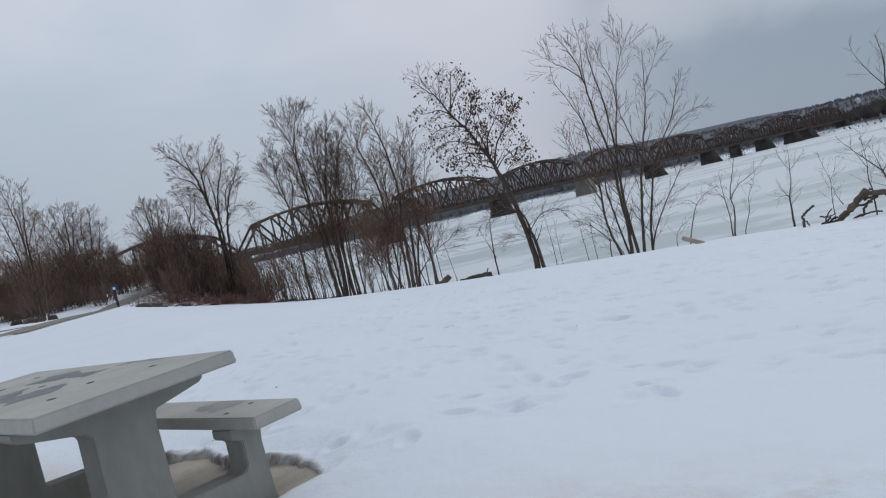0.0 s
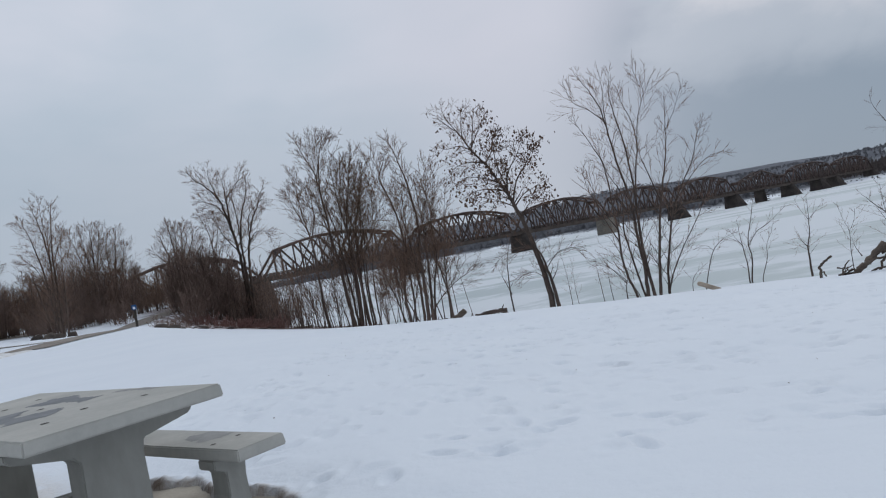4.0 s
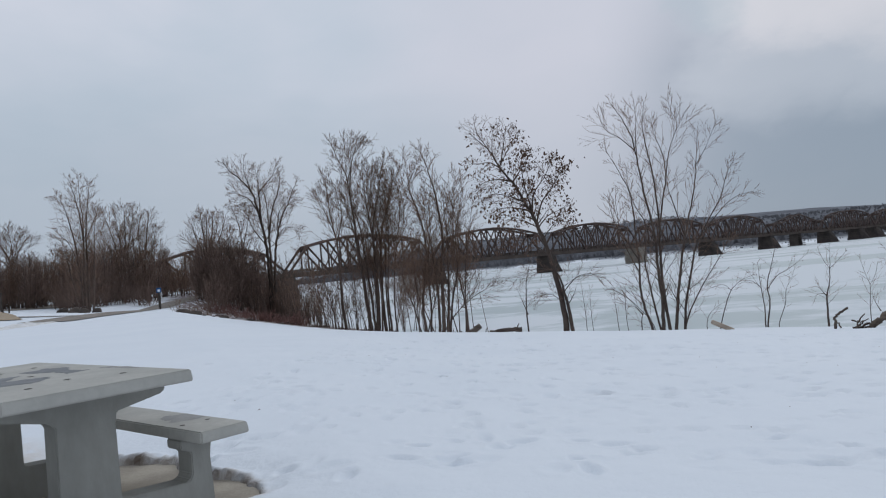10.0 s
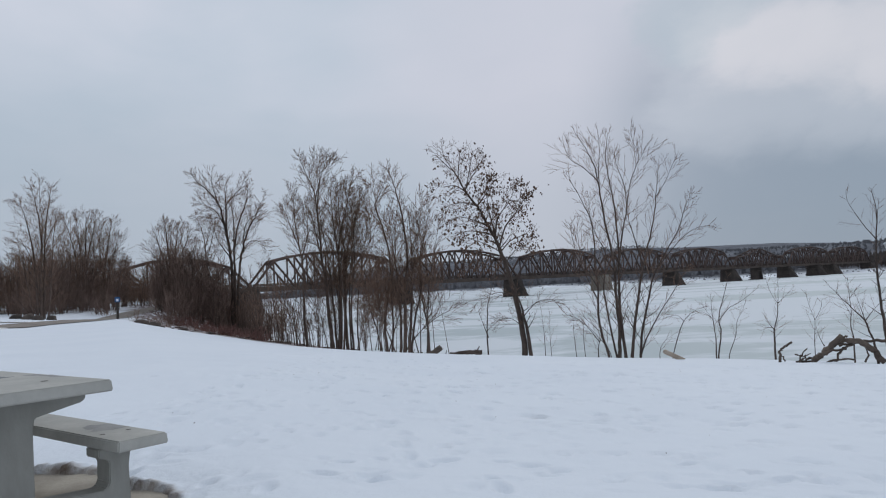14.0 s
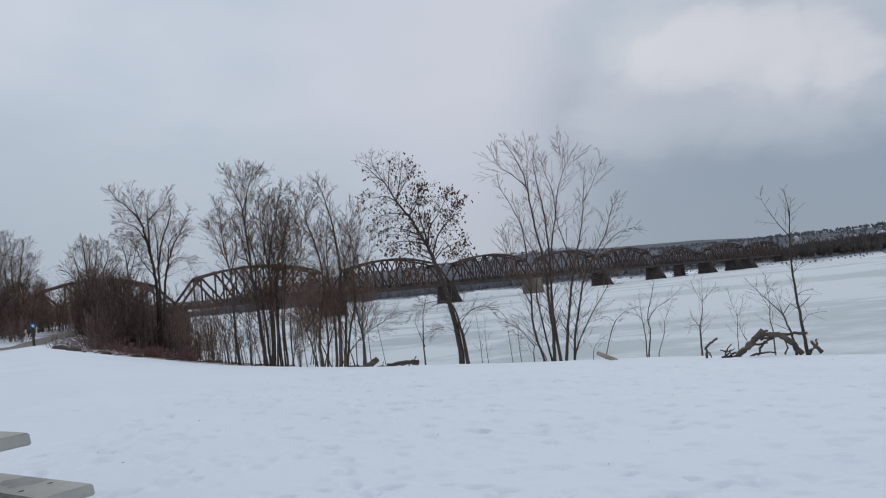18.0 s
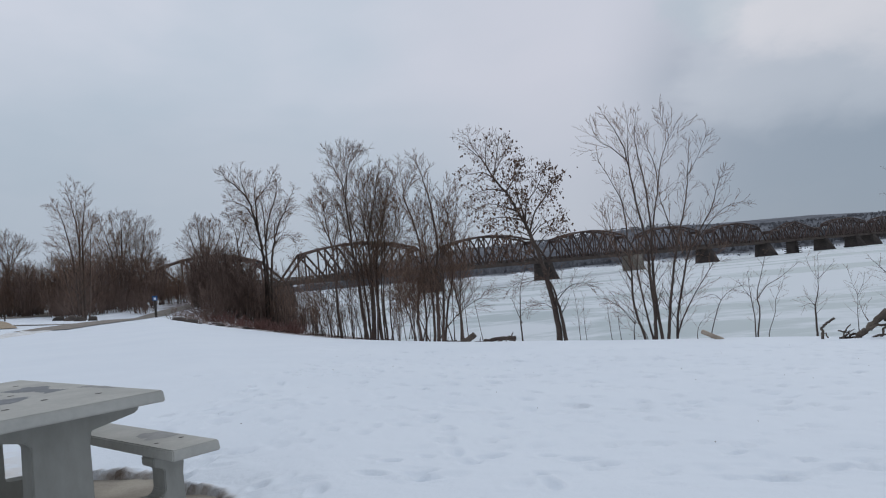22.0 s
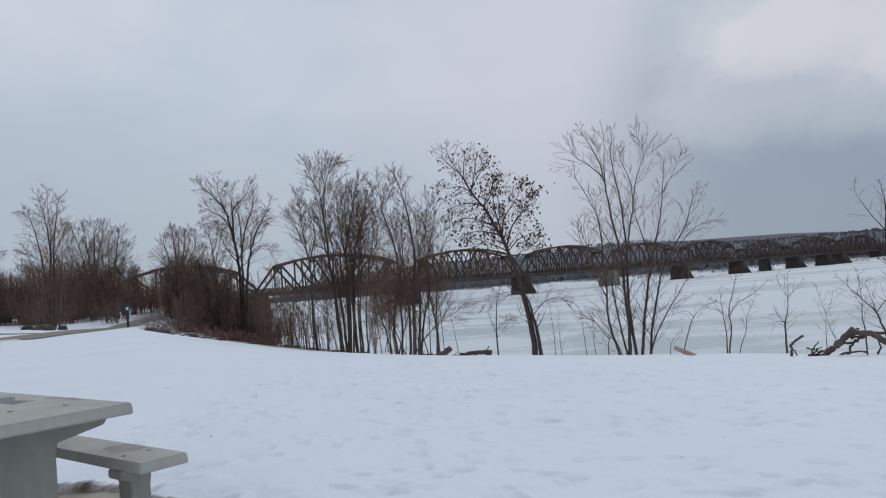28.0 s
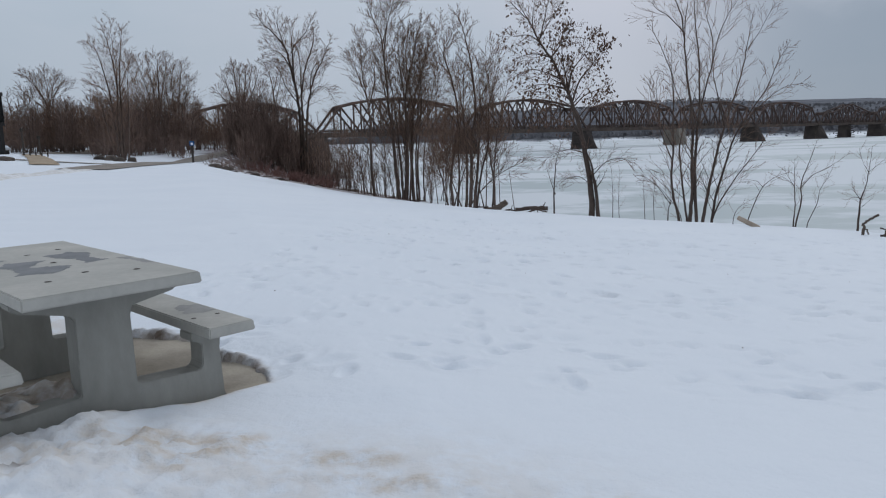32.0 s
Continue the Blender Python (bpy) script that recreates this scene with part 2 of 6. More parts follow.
def snow_material():
    """White snow; dirty slush by the parking edge, leaf litter on the bank and a sandy melt at a few places."""
    m = bpy.data.materials.new("snow")
    m.use_nodes = True
    t = m.node_tree
    t.nodes.clear()
    o = t.nodes.new("ShaderNodeOutputMaterial")
    p = t.nodes.new("ShaderNodeBsdfPrincipled")
    p.inputs["Roughness"].default_value = 0.75
    p.inputs["Specular IOR Level"].default_value = 0.2
    link(t, p.outputs[0], o.inputs["Surface"])
    g = t.nodes.new("ShaderNodeNewGeometry")
    pos = g.outputs["Position"]
    a = nd(t, "ShaderNodeTexNoise", Scale=0.35, Detail=4.0)
    b = nd(t, "ShaderNodeTexNoise", Scale=7.0, Detail=5.0, Roughness=0.6)
    link(t, pos, a.inputs["Vector"])
    link(t, pos, b.inputs["Vector"])
    c = blend(t, a.outputs["Fac"], (0.705, 0.75, 0.808), (0.78, 0.815, 0.858))
    dirt = t.nodes.new("ShaderNodeAttribute")
    dirt.attribute_name = "dirt"
    patch = t.nodes.new("ShaderNodeMapRange")
    patch.inputs["From Min"].default_value, patch.inputs["From Max"].default_value = 0.33, 0.58
    link(t, b.outputs["Fac"], patch.inputs["Value"])
    k = maths(t, "MULTIPLY", dirt.outputs["Fac"], patch.outputs["Result"])
    c = blend(t, k, c, (0.60, 0.53, 0.455))
    soil = t.nodes.new("ShaderNodeAttribute")
    soil.attribute_name = "soil"
    c = blend(t, maths(t, "MULTIPLY", soil.outputs["Fac"], maths(t, "MULTIPLY_ADD", patch.outputs["Result"], 0.4, 0.6)), c, (0.12, 0.088, 0.066))
    litter = t.nodes.new("ShaderNodeAttribute")
    litter.attribute_name = "litter"
    lv = nd(t, "ShaderNodeTexNoise", Scale=1.3, Detail=6.0, Roughness=0.7)
    link(t, pos, lv.inputs["Vector"])
    lr = t.nodes.new("ShaderNodeMapRange")
    lr.inputs["From Min"].default_value, lr.inputs["From Max"].default_value = 0.37, 0.49
    link(t, lv.outputs["Fac"], lr.inputs["Value"])
    c = blend(t, maths(t, "MULTIPLY", litter.outputs["Fac"], lr.outputs["Result"]), c, (0.115, 0.064, 0.049))
    wood = t.nodes.new("ShaderNodeAttribute")
    wood.attribute_name = "woods"
    wn = nd(t, "ShaderNodeTexNoise", Scale=0.012, Detail=6.0, Roughness=0.65)
    link(t, pos, wn.inputs["Vector"])
    wr = t.nodes.new("ShaderNodeMapRange")
    wr.inputs["From Min"].default_value, wr.inputs["From Max"].default_value = 0.40, 0.60
    link(t, wn.outputs["Fac"], wr.inputs["Value"])
    link(t, maths(t, "MULTIPLY_ADD", wood.outputs["Fac"], -0.2, 0.2), p.inputs["Specular IOR Level"])
    # ridge ground: wood tones paled and greyed, distance haze put into the colour
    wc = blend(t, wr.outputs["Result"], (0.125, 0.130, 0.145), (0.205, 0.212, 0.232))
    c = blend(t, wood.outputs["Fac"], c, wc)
    link(t, c, p.inputs["Base Color"])
    f = nd(t, "ShaderNodeTexNoise", Scale=26.0, Detail=5.0, Roughness=0.65)
    link(t, pos, f.inputs["Vector"])
    bp = t.nodes.new("ShaderNodeBump")
    bp.inputs["Strength"].default_value, bp.inputs["Distance"].default_value = 0.22, 0.03
    link(t, maths(t, "MULTIPLY_ADD", dirt.outputs["Fac"], 0.5, 0.26), bp.inputs["Strength"])
    link(t, f.outputs["Fac"], bp.inputs["Height"])
    link(t, bp.outputs[0], p.inputs["Normal"])
    return m


def ice_material():
    """River ice: wind-packed white snow in long drifts over grey-green bare ice."""
    m = bpy.data.materials.new("river_ice")
    m.use_nodes = True
    t = m.node_tree
    t.nodes.clear()
    o = t.nodes.new("ShaderNodeOutputMaterial")
    p = t.nodes.new("ShaderNodeBsdfPrincipled")
    link(t, p.outputs[0], o.inputs["Surface"])
    g = t.nodes.new("ShaderNodeNewGeometry")
    turn = t.nodes.new("ShaderNodeMapping")
    turn.inputs["Rotation"].default_value = (0, 0, radians(-14))
    turn.inputs["Scale"].default_value = (0.5, 0.8, 1.0)
    link(t, g.outputs["Position"], turn.inputs["Vector"])
    a = nd(t, "ShaderNodeTexNoise", Scale=0.034, Detail=7.0, Roughness=0.6, Distortion=0.6)
    b = nd(t, "ShaderNodeTexNoise", Scale=0.32, Detail=6.0, Roughness=0.65)
    link(t, turn.outputs[0], a.inputs["Vector"])
    link(t, turn.outputs[0], b.inputs["Vector"])
    mixv = maths(t, "MULTIPLY_ADD", maths(t, "SUBTRACT", b.outputs["Fac"], 0.2), 0.3, a.outputs["Fac"])
    r = t.nodes.new("ShaderNodeMapRange")
    r.inputs["From Min"].default_value, r.inputs["From Max"].default_value = 0.515, 0.585
    link(t, mixv, r.inputs["Value"])
    c = blend(t, r.outputs["Result"], (0.425, 0.485, 0.50), (0.665, 0.70, 0.73))
    link(t, c, p.inputs["Base Color"])
    rr = maths(t, "MULTIPLY_ADD", r.outputs["Result"], 0.3, 0.5)
    link(t, rr, p.inputs["Roughness"])
    p.inputs["Specular IOR Level"].default_value = 0.12
    return m


M_snow = snow_material()
M_ice = ice_material()
M_bark = material("grey_brown_bark", (0.090, 0.064, 0.053), (0.138, 0.100, 0.082), 3, 30, 0.9, 0.6, 40, stretch3=(1, 1, 0.3), spread=0.2)
M_dark = material("dark_bark", (0.062, 0.045, 0.038), (0.102, 0.076, 0.063), 3, 30, 0.9, 0.6, 40, stretch3=(1, 1, 0.3), spread=0.2)
M_twig = material("brown_twigs", (0.158, 0.098, 0.070), (0.226, 0.146, 0.107), 2, 20, 0.9, 0, spread=0.15)
M_brush = material("thicket_twigs", (0.146, 0.099, 0.081), (0.215, 0.150, 0.123), 0.6, 20, 0.9, 0, spread=0.2)
M_red = material("red_osier_twigs", (0.19, 0.10, 0.085), (0.25, 0.145, 0.125), 2, 20, 0.8, 0, spread=0.2)
M_leaf = material("withered_leaves", (0.085, 0.052, 0.038), (0.17, 0.106, 0.075), 6, 60, 0.8, 0)
M_drift = material("weathered_driftwood", (0.075, 0.057, 0.047), (0.16, 0.125, 0.10), 4, 50, 0.85, 0.6, 60)
M_plank = material("pale_sawn_plank", (0.36, 0.29, 0.23), (0.48, 0.40, 0.32), 3, 60, 0.8, 0.3, 80)
M_steel = material("rusted_bridge_steel", (0.064, 0.045, 0.040), (0.104, 0.069, 0.058), 0.35, 6, 0.8, 0.2, 20, spread=0.15)
M_deck = material("bridge_timber_deck", (0.068, 0.052, 0.045), (0.108, 0.084, 0.070), 0.3, 5, 0.9, 0.2, 20)
M_stone = material("dark_pier_stone", (0.048, 0.040, 0.037), (0.085, 0.069, 0.061), 0.3, 3, 0.9, 0.4, 8, spread=0.15)
M_pale_stone = material("pale_pier_concrete", (0.20, 0.185, 0.16), (0.28, 0.255, 0.22), 0.3, 3, 0.9, 0.3, 8)
M_path = material("sanded_asphalt_path", (0.21, 0.185, 0.165), (0.31, 0.275, 0.24), 0.8, 30, 0.9, 0.3, 60)
M_sand = material("trampled_sand", (0.33, 0.26, 0.185), (0.42, 0.335, 0.245), 0.9, 25, 0.95, 0.5, 30)
M_rock = material("brown_boulder", (0.052, 0.043, 0.038), (0.10, 0.08, 0.067), 1.5, 20, 0.9, 0.8, 12, spread=0.3)
M_clad = material("dark_green_grey_panel", (0.025, 0.031, 0.032), (0.035, 0.042, 0.042), 0.8, 30, 0.6, 0.05, 40, spread=0.12)
M_black = material("black_steel_frame", (0.010, 0.011, 0.012), (0.018, 0.019, 0.020), 1, 30, 0.55, 0.05, 40)
M_mech = material("pale_grey_metal_box", (0.50, 0.51, 0.52), (0.58, 0.59, 0.60), 1, 30, 0.6, 0.05, 40)
M_post = material("dark_timber_post", (0.050, 0.042, 0.037), (0.08, 0.066, 0.056), 3, 30, 0.9, 0.3, 40)
M_blue = material("blue_sign_face", (0.025, 0.10, 0.26), (0.035, 0.12, 0.30), 2, 30, 0.5, 0)
M_white = material("white_sign_mark", (0.75, 0.77, 0.8), (0.8, 0.82, 0.84), 2, 30, 0.5, 0)
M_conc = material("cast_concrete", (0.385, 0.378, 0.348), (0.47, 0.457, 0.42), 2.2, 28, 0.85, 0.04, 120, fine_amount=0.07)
# end frames: concrete toned below the slabs, with under-table shade in the colour
M_leg = material("shade_toned_concrete", (0.242, 0.241, 0.222), (0.33, 0.323, 0.295), 2.0, 18, 0.88, 0.05, 100, fine_amount=0.10, stretch3=(1, 1, 0.4))
M_wet = material("damp_concrete_stain", (0.150, 0.155, 0.162), (0.200, 0.205, 0.210), 6, 40, 0.6, 0.0, 90, fine_amount=0.1)
M_damp = material("faint_damp_stain", (0.245, 0.243, 0.236), (0.305, 0.30, 0.288), 6, 40, 0.7, 0.0, 90, fine_amount=0.1)
M_bolt = material("recessed_bolt_hole", (0.05, 0.045, 0.04), (0.09, 0.075, 0.065), 10, 60, 0.8, 0)
M_pad = material("sandy_concrete_pad", (0.25, 0.22, 0.18), (0.42, 0.375, 0.31), 1.9, 60, 0.9, 0.15, 120, fine_amount=0.12)
M_slush = material("grey_slush", (0.60, 0.585, 0.56), (0.78, 0.79, 0.81), 2.5, 12, 0.8, 0.3, 12, fine_amount=0.1)
M_chair = material("dark_grey_resin", (0.055, 0.062, 0.068), (0.08, 0.088, 0.095), 2, 30, 0.6, 0)
M_house = material("pale_house_walls", (0.55, 0.55, 0.56), (0.68, 0.68, 0.69), 0.05, 1, 0.8, 0)
M_roof = material("snowy_roof", (0.70, 0.73, 0.78), (0.78, 0.80, 0.84), 0.05, 1, 0.8, 0)
# woods and conifers across the river: base colours lightened to carry distance haze
M_woods = material("haze_pale_woods", (0.155, 0.155, 0.165), (0.215, 0.215, 0.228), 0.02, 0.6, 0.95, 0, spec=0.0)
M_conifer = material("haze_pale_conifers", (0.12, 0.13, 0.145), (0.155, 0.166, 0.18), 0.02, 0.6, 0.95, 0, spec=0.0)
M_glass = bpy.data.materials.new("window_glass")
M_glass.use_nodes = True
_p = M_glass.node_tree.nodes["Principled BSDF"]
_p.inputs["Base Color"].default_value = (0.62, 0.66, 0.68, 1)
_p.inputs["Roughness"].default_value, _p.inputs["Transmission Weight"].default_value = 0.03, 1.0
_p.inputs["IOR"].default_value = 1.02

M_brown_woods = material("brown_shore_woods", (0.11, 0.094, 0.088), (0.155, 0.132, 0.123), 0.05, 0.6, 0.95, 0, spec=0.0)

# ---- mesh helpers ----
class Shape:
    """Collects vertices and faces for one mesh."""

    def __init__(self):
        self.v, self.f = [], []

    def box(self, x0, y0, z0, x1, y1, z1):
        n = len(self.v)
        self.v += [(x0, y0, z0), (x1, y0, z0), (x1, y1, z0), (x0, y1, z0), (x0, y0, z1), (x1, y0, z1), (x1, y1, z1), (x0, y1, z1)]
        self.f += [tuple(n + i for i in q) for q in ((0, 3, 2, 1), (4, 5, 6, 7), (0, 1, 5, 4), (1, 2, 6, 5), (2, 3, 7, 6), (3, 0, 4, 7))]
        return self

    def tube(self, pts, radii, sides=5, cap=True):
        n0 = len(self.v)
        k = len(pts)
        for i in range(k):
            p = Vector(pts[i])
            d = Vector(pts[min(i + 1, k - 1)]) - Vector(pts[max(i - 1, 0)])
            if d.length < 1e-6:
                d = Vector((0, 0, 1))
            d.normalize()
            a = d.cross(Vector((0.31, 0.87, 0.17)) if abs(d.z) > 0.6 else Vector((0, 0, 1)))
            a.normalize()
            b = d.cross(a)
            for j in range(sides):
                c, s = math.cos(2 * math.pi * j / sides), math.sin(2 * math.pi * j / sides)
                self.v.append(tuple(p + (a * c + b * s) * radii[i]))
        for i in range(k - 1):
            for j in range(sides):
                q, r = n0 + i * sides + j, n0 + i * sides + (j + 1) % sides
                self.f.append((q, r, r + sides, q + sides))
        if cap:
            self.f.append(tuple(n0 + j for j in reversed(range(sides))))
            self.f.append(tuple(n0 + (k - 1) * sides + j for j in range(sides)))
        return self

    def spike(self, a, b, r):
        """A thin three-sided twig that ends in a point."""
        n = len(self.v)
        x, y, z = a
        self.v += [(x + r, y, z), (x - r * 0.5, y + r * 0.87, z), (x - r * 0.5, y - r * 0.87, z + r * 0.6), tuple(b)]
        self.f += [(n, n + 1, n + 3), (n + 1, n + 2, n + 3), (n + 2, n, n + 3)]
        return self

    def beam(self, a, b, w, h, up=(0, 0, 1)):
        """A straight bar of w by h from a to b."""
        a, b = Vector(a), Vector(b)
        d = (b - a).normalized()
        s = d.cross(Vector(up))
        if s.length < 1e-4:
            s = d.cross(Vector((1, 0, 0)))
        s.normalize()
        t = s.cross(d)
        n = len(self.v)
        for p in (a, b):
            for i, j in ((-1, -1), (1, -1), (1, 1), (-1, 1)):
                self.v.append(tuple(p + s * (i * w / 2) + t * (j * h / 2)))
        self.f += [tuple(n + i for i in q) for q in ((0, 1, 2, 3), (7, 6, 5, 4), (0, 4, 5, 1), (1, 5, 6, 2), (2, 6, 7, 3), (3, 7, 4, 0))]
        return self

    def prism(self, outline, y0, y1):
        """An outline of (x, z) points, pushed from y0 to y1."""
        n, k = len(self.v), len(outline)
        self.v += [(x, y0, z) for x, z in outline] + [(x, y1, z) for x, z in outline]
        self.f.append(tuple(n + i for i in range(k)))
        self.f.append(tuple(n + k + i for i in reversed(range(k))))
        for i in range(k):
            j = (i + 1) % k
            self.f.append((n + j, n + i, n + k + i, n + k + j))
        return self

    def mesh(self, name, smooth_it=False):
        me = bpy.data.meshes.new(name)
        me.from_pydata(self.v, [], self.f)
        me.update()
        if smooth_it:
            me.polygons.foreach_set("use_smooth", [True] * len(me.polygons))
        return me


def part(name, shape, mat, parent=None, label="", smooth_it=False, bevel=0.0, at=None):
    """Links a Shape (or a mesh) as one mesh object under a thing or a part."""
    me = shape.mesh(name, smooth_it) if isinstance(shape, Shape) else shape
    if bevel:
        bm = bmesh.new()
        bm.from_mesh(me)
        bmesh.ops.recalc_face_normals(bm, faces=bm.faces)
        edges = [e for e in bm.edges if len(e.link_faces) == 2 and e.calc_face_angle(0) > 0.5]
        bmesh.ops.bevel(bm, geom=edges, offset=bevel, segments=2, affect="EDGES", clamp_overlap=True)
        bm.to_mesh(me)
        bm.free()
    if not me.materials:
        me.materials.append(mat)
    ob = new(name, me)
    if parent is not None:
        ob.parent = parent
    if at is not None:
        ob.matrix_basis = at
    if label:
        tagged(ob, label)
    return ob


def thing(name, m, label, category, group="", kind=""):
    ob = new(name)
    ob.empty_display_size = 0.2
    ob.matrix_basis = m
    return tagged(ob, label, category, group, kind)


def spot(bearing, dist):
    b = radians(bearing)
    return math.sin(b) * dist, math.cos(b) * dist


# ---- ground: one sheet from the picnic table to the ridge beyond the river ----
def axis(fine_parts, mid_lo, mid_hi, mid):
    a, b, fine = fine_parts[0][0], fine_parts[-1][1], fine_parts[-1][2]
    inner = list(np.concatenate([np.arange(lo, hi - step / 2, step) for lo, hi, step in fine_parts]))

    def grow(start, sign, limit):
        vals, step, v = [], fine, start
        while abs(v) < 3900:
            step = min(step * 1.09, mid) if (sign * v < sign * limit) else step * 1.16
            v += sign * step
            vals.append(v)
        return vals
    return np.array(list(reversed(grow(a, -1, mid_lo))) + inner + grow(b, 1, mid_hi))


XS = axis(((-4.6, -3.4, 0.048), (-3.4, 0.6, 0.021), (0.6, 10.0, 0.052)), -75, 30, 1.2)
YS = axis(((1.8, 4.6, 0.021), (4.6, 16.0, 0.055)), -3, 112, 1.2)
GX, GY = np.meshgrid(XS, YS)
GZ = land(GX, GY)
rs = np.random.RandomState(4)
TABLE_AT, TABLE_YAW = (-1.853, 2.474), 52.25
_c, _s = math.cos(radians(TABLE_YAW)), math.sin(radians(TABLE_YAW))


def to_table(x, y):
    return (x - TABLE_AT[0]) * _c + (y - TABLE_AT[1]) * _s, -(x - TABLE_AT[0]) * _s + (y - TABLE_AT[1]) * _c


def wavy(x, y, scale, seed, octaves=3):
    """Cheap smooth noise from sines, about -1 to 1."""
    r = np.random.RandomState(seed)
    v, amp, tot = 0, 1.0, 0.0
    for o in range(octaves):
        for k in range(4):
            a = r.uniform(0, 6.283)
            q = 2 * math.pi / scale * (2 ** o) * r.uniform(0.7, 1.4)
            v = v + amp * np.sin((x * math.cos(a) + y * math.sin(a)) * q + r.uniform(0, 6.283))
        tot += amp * 2.2
        amp *= 0.5
    return v / tot


TABLE_OF = np.random.RandomState(8).uniform(-1, 1, (128, 128))


def lumpy(x, y, scale, octaves=4, fall=0.55):
    """Value noise, about -1 to 1: random heights on a grid, smoothly joined, at halving scales."""
    v, amp, tot = 0, 1.0, 0.0
    for o in range(octaves):
        u, w = x / scale * 2 ** o + 17.3 * o + 400, y / scale * 2 ** o + 9.1 * o + 400
        i, j = np.floor(u).astype(int), np.floor(w).astype(int)
        a, b = u - i, w - j
        a, b = a * a * (3 - 2 * a), b * b * (3 - 2 * b)
        i0, i1, j0, j1 = i % 128, (i + 1) % 128, j % 128, (j + 1) % 128
        v = v + amp * ((TABLE_OF[i0, j0] * (1 - a) + TABLE_OF[i1, j0] * a) * (1 - b) + (TABLE_OF[i0, j1] * (1 - a) + TABLE_OF[i1, j1] * a) * b)
        tot += amp
        amp *= fall
    return v / tot * 1.6


near = np.exp(-((np.hypot(GX, GY) / 60.0) ** 2))
calm = 1 - np.exp(-(np.hypot(GX + 1.9, GY - 3.7) / 2.2) ** 4)
GZ += near * calm * (0.05 * wavy(GX, GY, 9.0, 3) + 0.018 * wavy(GX, GY, 1.6, 5)) * np.clip(np.hypot(GX - 0.2, GY) / 6, 0.3, 1)
tx, ty = to_table(GX, GY)
# melted hole round the table, with a lumpy rim
hx = np.abs(tx - 0.69) / (0.64 - 0.09 * np.exp(-((ty - 1.0) / 0.25) ** 2) * (tx > 0.6))
hy = np.abs(ty - 1.05) / 0.95
hole = np.maximum((hx ** 3 + hy ** 3) ** (1 / 3), 1 + (0.20 - ty) / 0.5) + 0.04 * wavy(GX, GY, 0.9, 8) + 0.045 * lumpy(GX, GY, 0.12, 3)
back = smooth(0.3, 0.9, ty)
rim = 0.07 - 0.048 * np.exp(-((hole - 1.0) / 0.4) ** 2) + (0.008 + 0.018 * back) * np.exp(-((hole - 1.08) / 0.1) ** 2) * (1 + 1.4 * lumpy(GX, GY, 0.15, 4, 0.65))
snow_cover = smooth(0.96, 1.04, hole)
mud = smooth(0.45, 0.0, tx) * smooth(-1.5, -0.9, tx) * smooth(-0.1, 0.4, ty) * smooth(3.4, 2.4, ty)
rim = rim * (1 - 0.45 * mud) + mud * 0.034 * lumpy(GX, GY, 0.2, 4)
GZ += np.where(np.hypot(GX, GY) < 12, rim * snow_cover - 0.10 * (1 - snow_cover), 0.07)
# ploughed, lumpy slush along the parking edge
front = GY - (2.36 - 0.08 * GX - 0.25 * smooth(-1.6, -3.4, GX))
ridge_k = np.exp(-((front + 0.12) / 0.4) ** 2) * smooth(-3.6, -2.2, GX) * (0.22 + 0.78 * smooth(-0.9, -1.7, GX)) * (1 - smooth(0.2, 2.2, GX))
ridge_k = np.where(hole > 1.0, ridge_k, 0)
clods = lumpy(GX, GY, 0.34, 5, 0.6)
GZ += ridge_k * (0.065 + 0.085 * clods - 0.06 * np.abs(lumpy(GX + 3, GY, 0.15, 4, 0.65)) + 0.024 * lumpy(GX, GY + 2, 0.07, 2) - 0.02 * np.abs(lumpy(GX + 1, GY, 0.06, 3, 0.7)))
# packed snow banked against the near end of the table
banked = np.interp(tx, (-0.6, -0.05, 0.15, 0.3, 0.5, 0.75, 0.95, 1.4), (0.2, 0.2, 0.175, 0.145, 0.115, 0.068, 0.058, 0.05)) + (0.055 * clods + 0.045 * lumpy(GX, GY + 2, 0.1, 4, 0.65) - 0.03 * np.abs(lumpy(GX + 1, GY, 0.07, 3, 0.7))) * smooth(0.75, 0.05, tx + 0.5 * ty)
lap = smooth(0.235, 0.17, ty) * smooth(-1.1, -0.1, ty) * smooth(-1.8, -0.9, tx) * smooth(1.7, 1.0, tx)
GZ += (banked - GZ) * lap
# dirty slush heaped under the table, over the sill of the near end
heap = smooth(0.5, 0.22, tx) * smooth(-1.0, -0.4, tx) * smooth(0.2, 0.3, ty) * smooth(1.45, 0.5, ty)
heap_z = -0.035 + heap * (0.235 + 0.07 * clods + 0.05 * lumpy(GX, GY, 0.1, 3))
heaped = (heap_z > GZ) & (heap > 0.05)
GZ = np.where(heaped, heap_z, GZ)
GZ += np.where((hole > 1.0) & (np.hypot(GX, GY) < 14), 0.006 * lumpy(GX, GY + 5, 0.2, 4), 0)


def dent(x, y, length, width, turn, deep):
    deep *= 0.85 + 0.15 * smooth(4.0, 8.0, y)
    i0, i1 = np.searchsorted(YS, y - 0.5), np.searchsorted(YS, y + 0.5)
    j0, j1 = np.searchsorted(XS, x - 0.5), np.searchsorted(XS, x + 0.5)
    if i1 <= i0 or j1 <= j0:
        return
    dx, dy = GX[i0:i1, j0:j1] - x, GY[i0:i1, j0:j1] - y
    a = dx * math.cos(turn) + dy * math.sin(turn)
    b = -dx * math.sin(turn) + dy * math.cos(turn)
    q = (a / length) ** 2 + (b / width) ** 2
    GZ[i0:i1, j0:j1] += -deep * np.exp(-q * q * 1.2) + 0.22 * deep * np.exp(-((np.sqrt(q) - 1.55) / 0.3) ** 2)


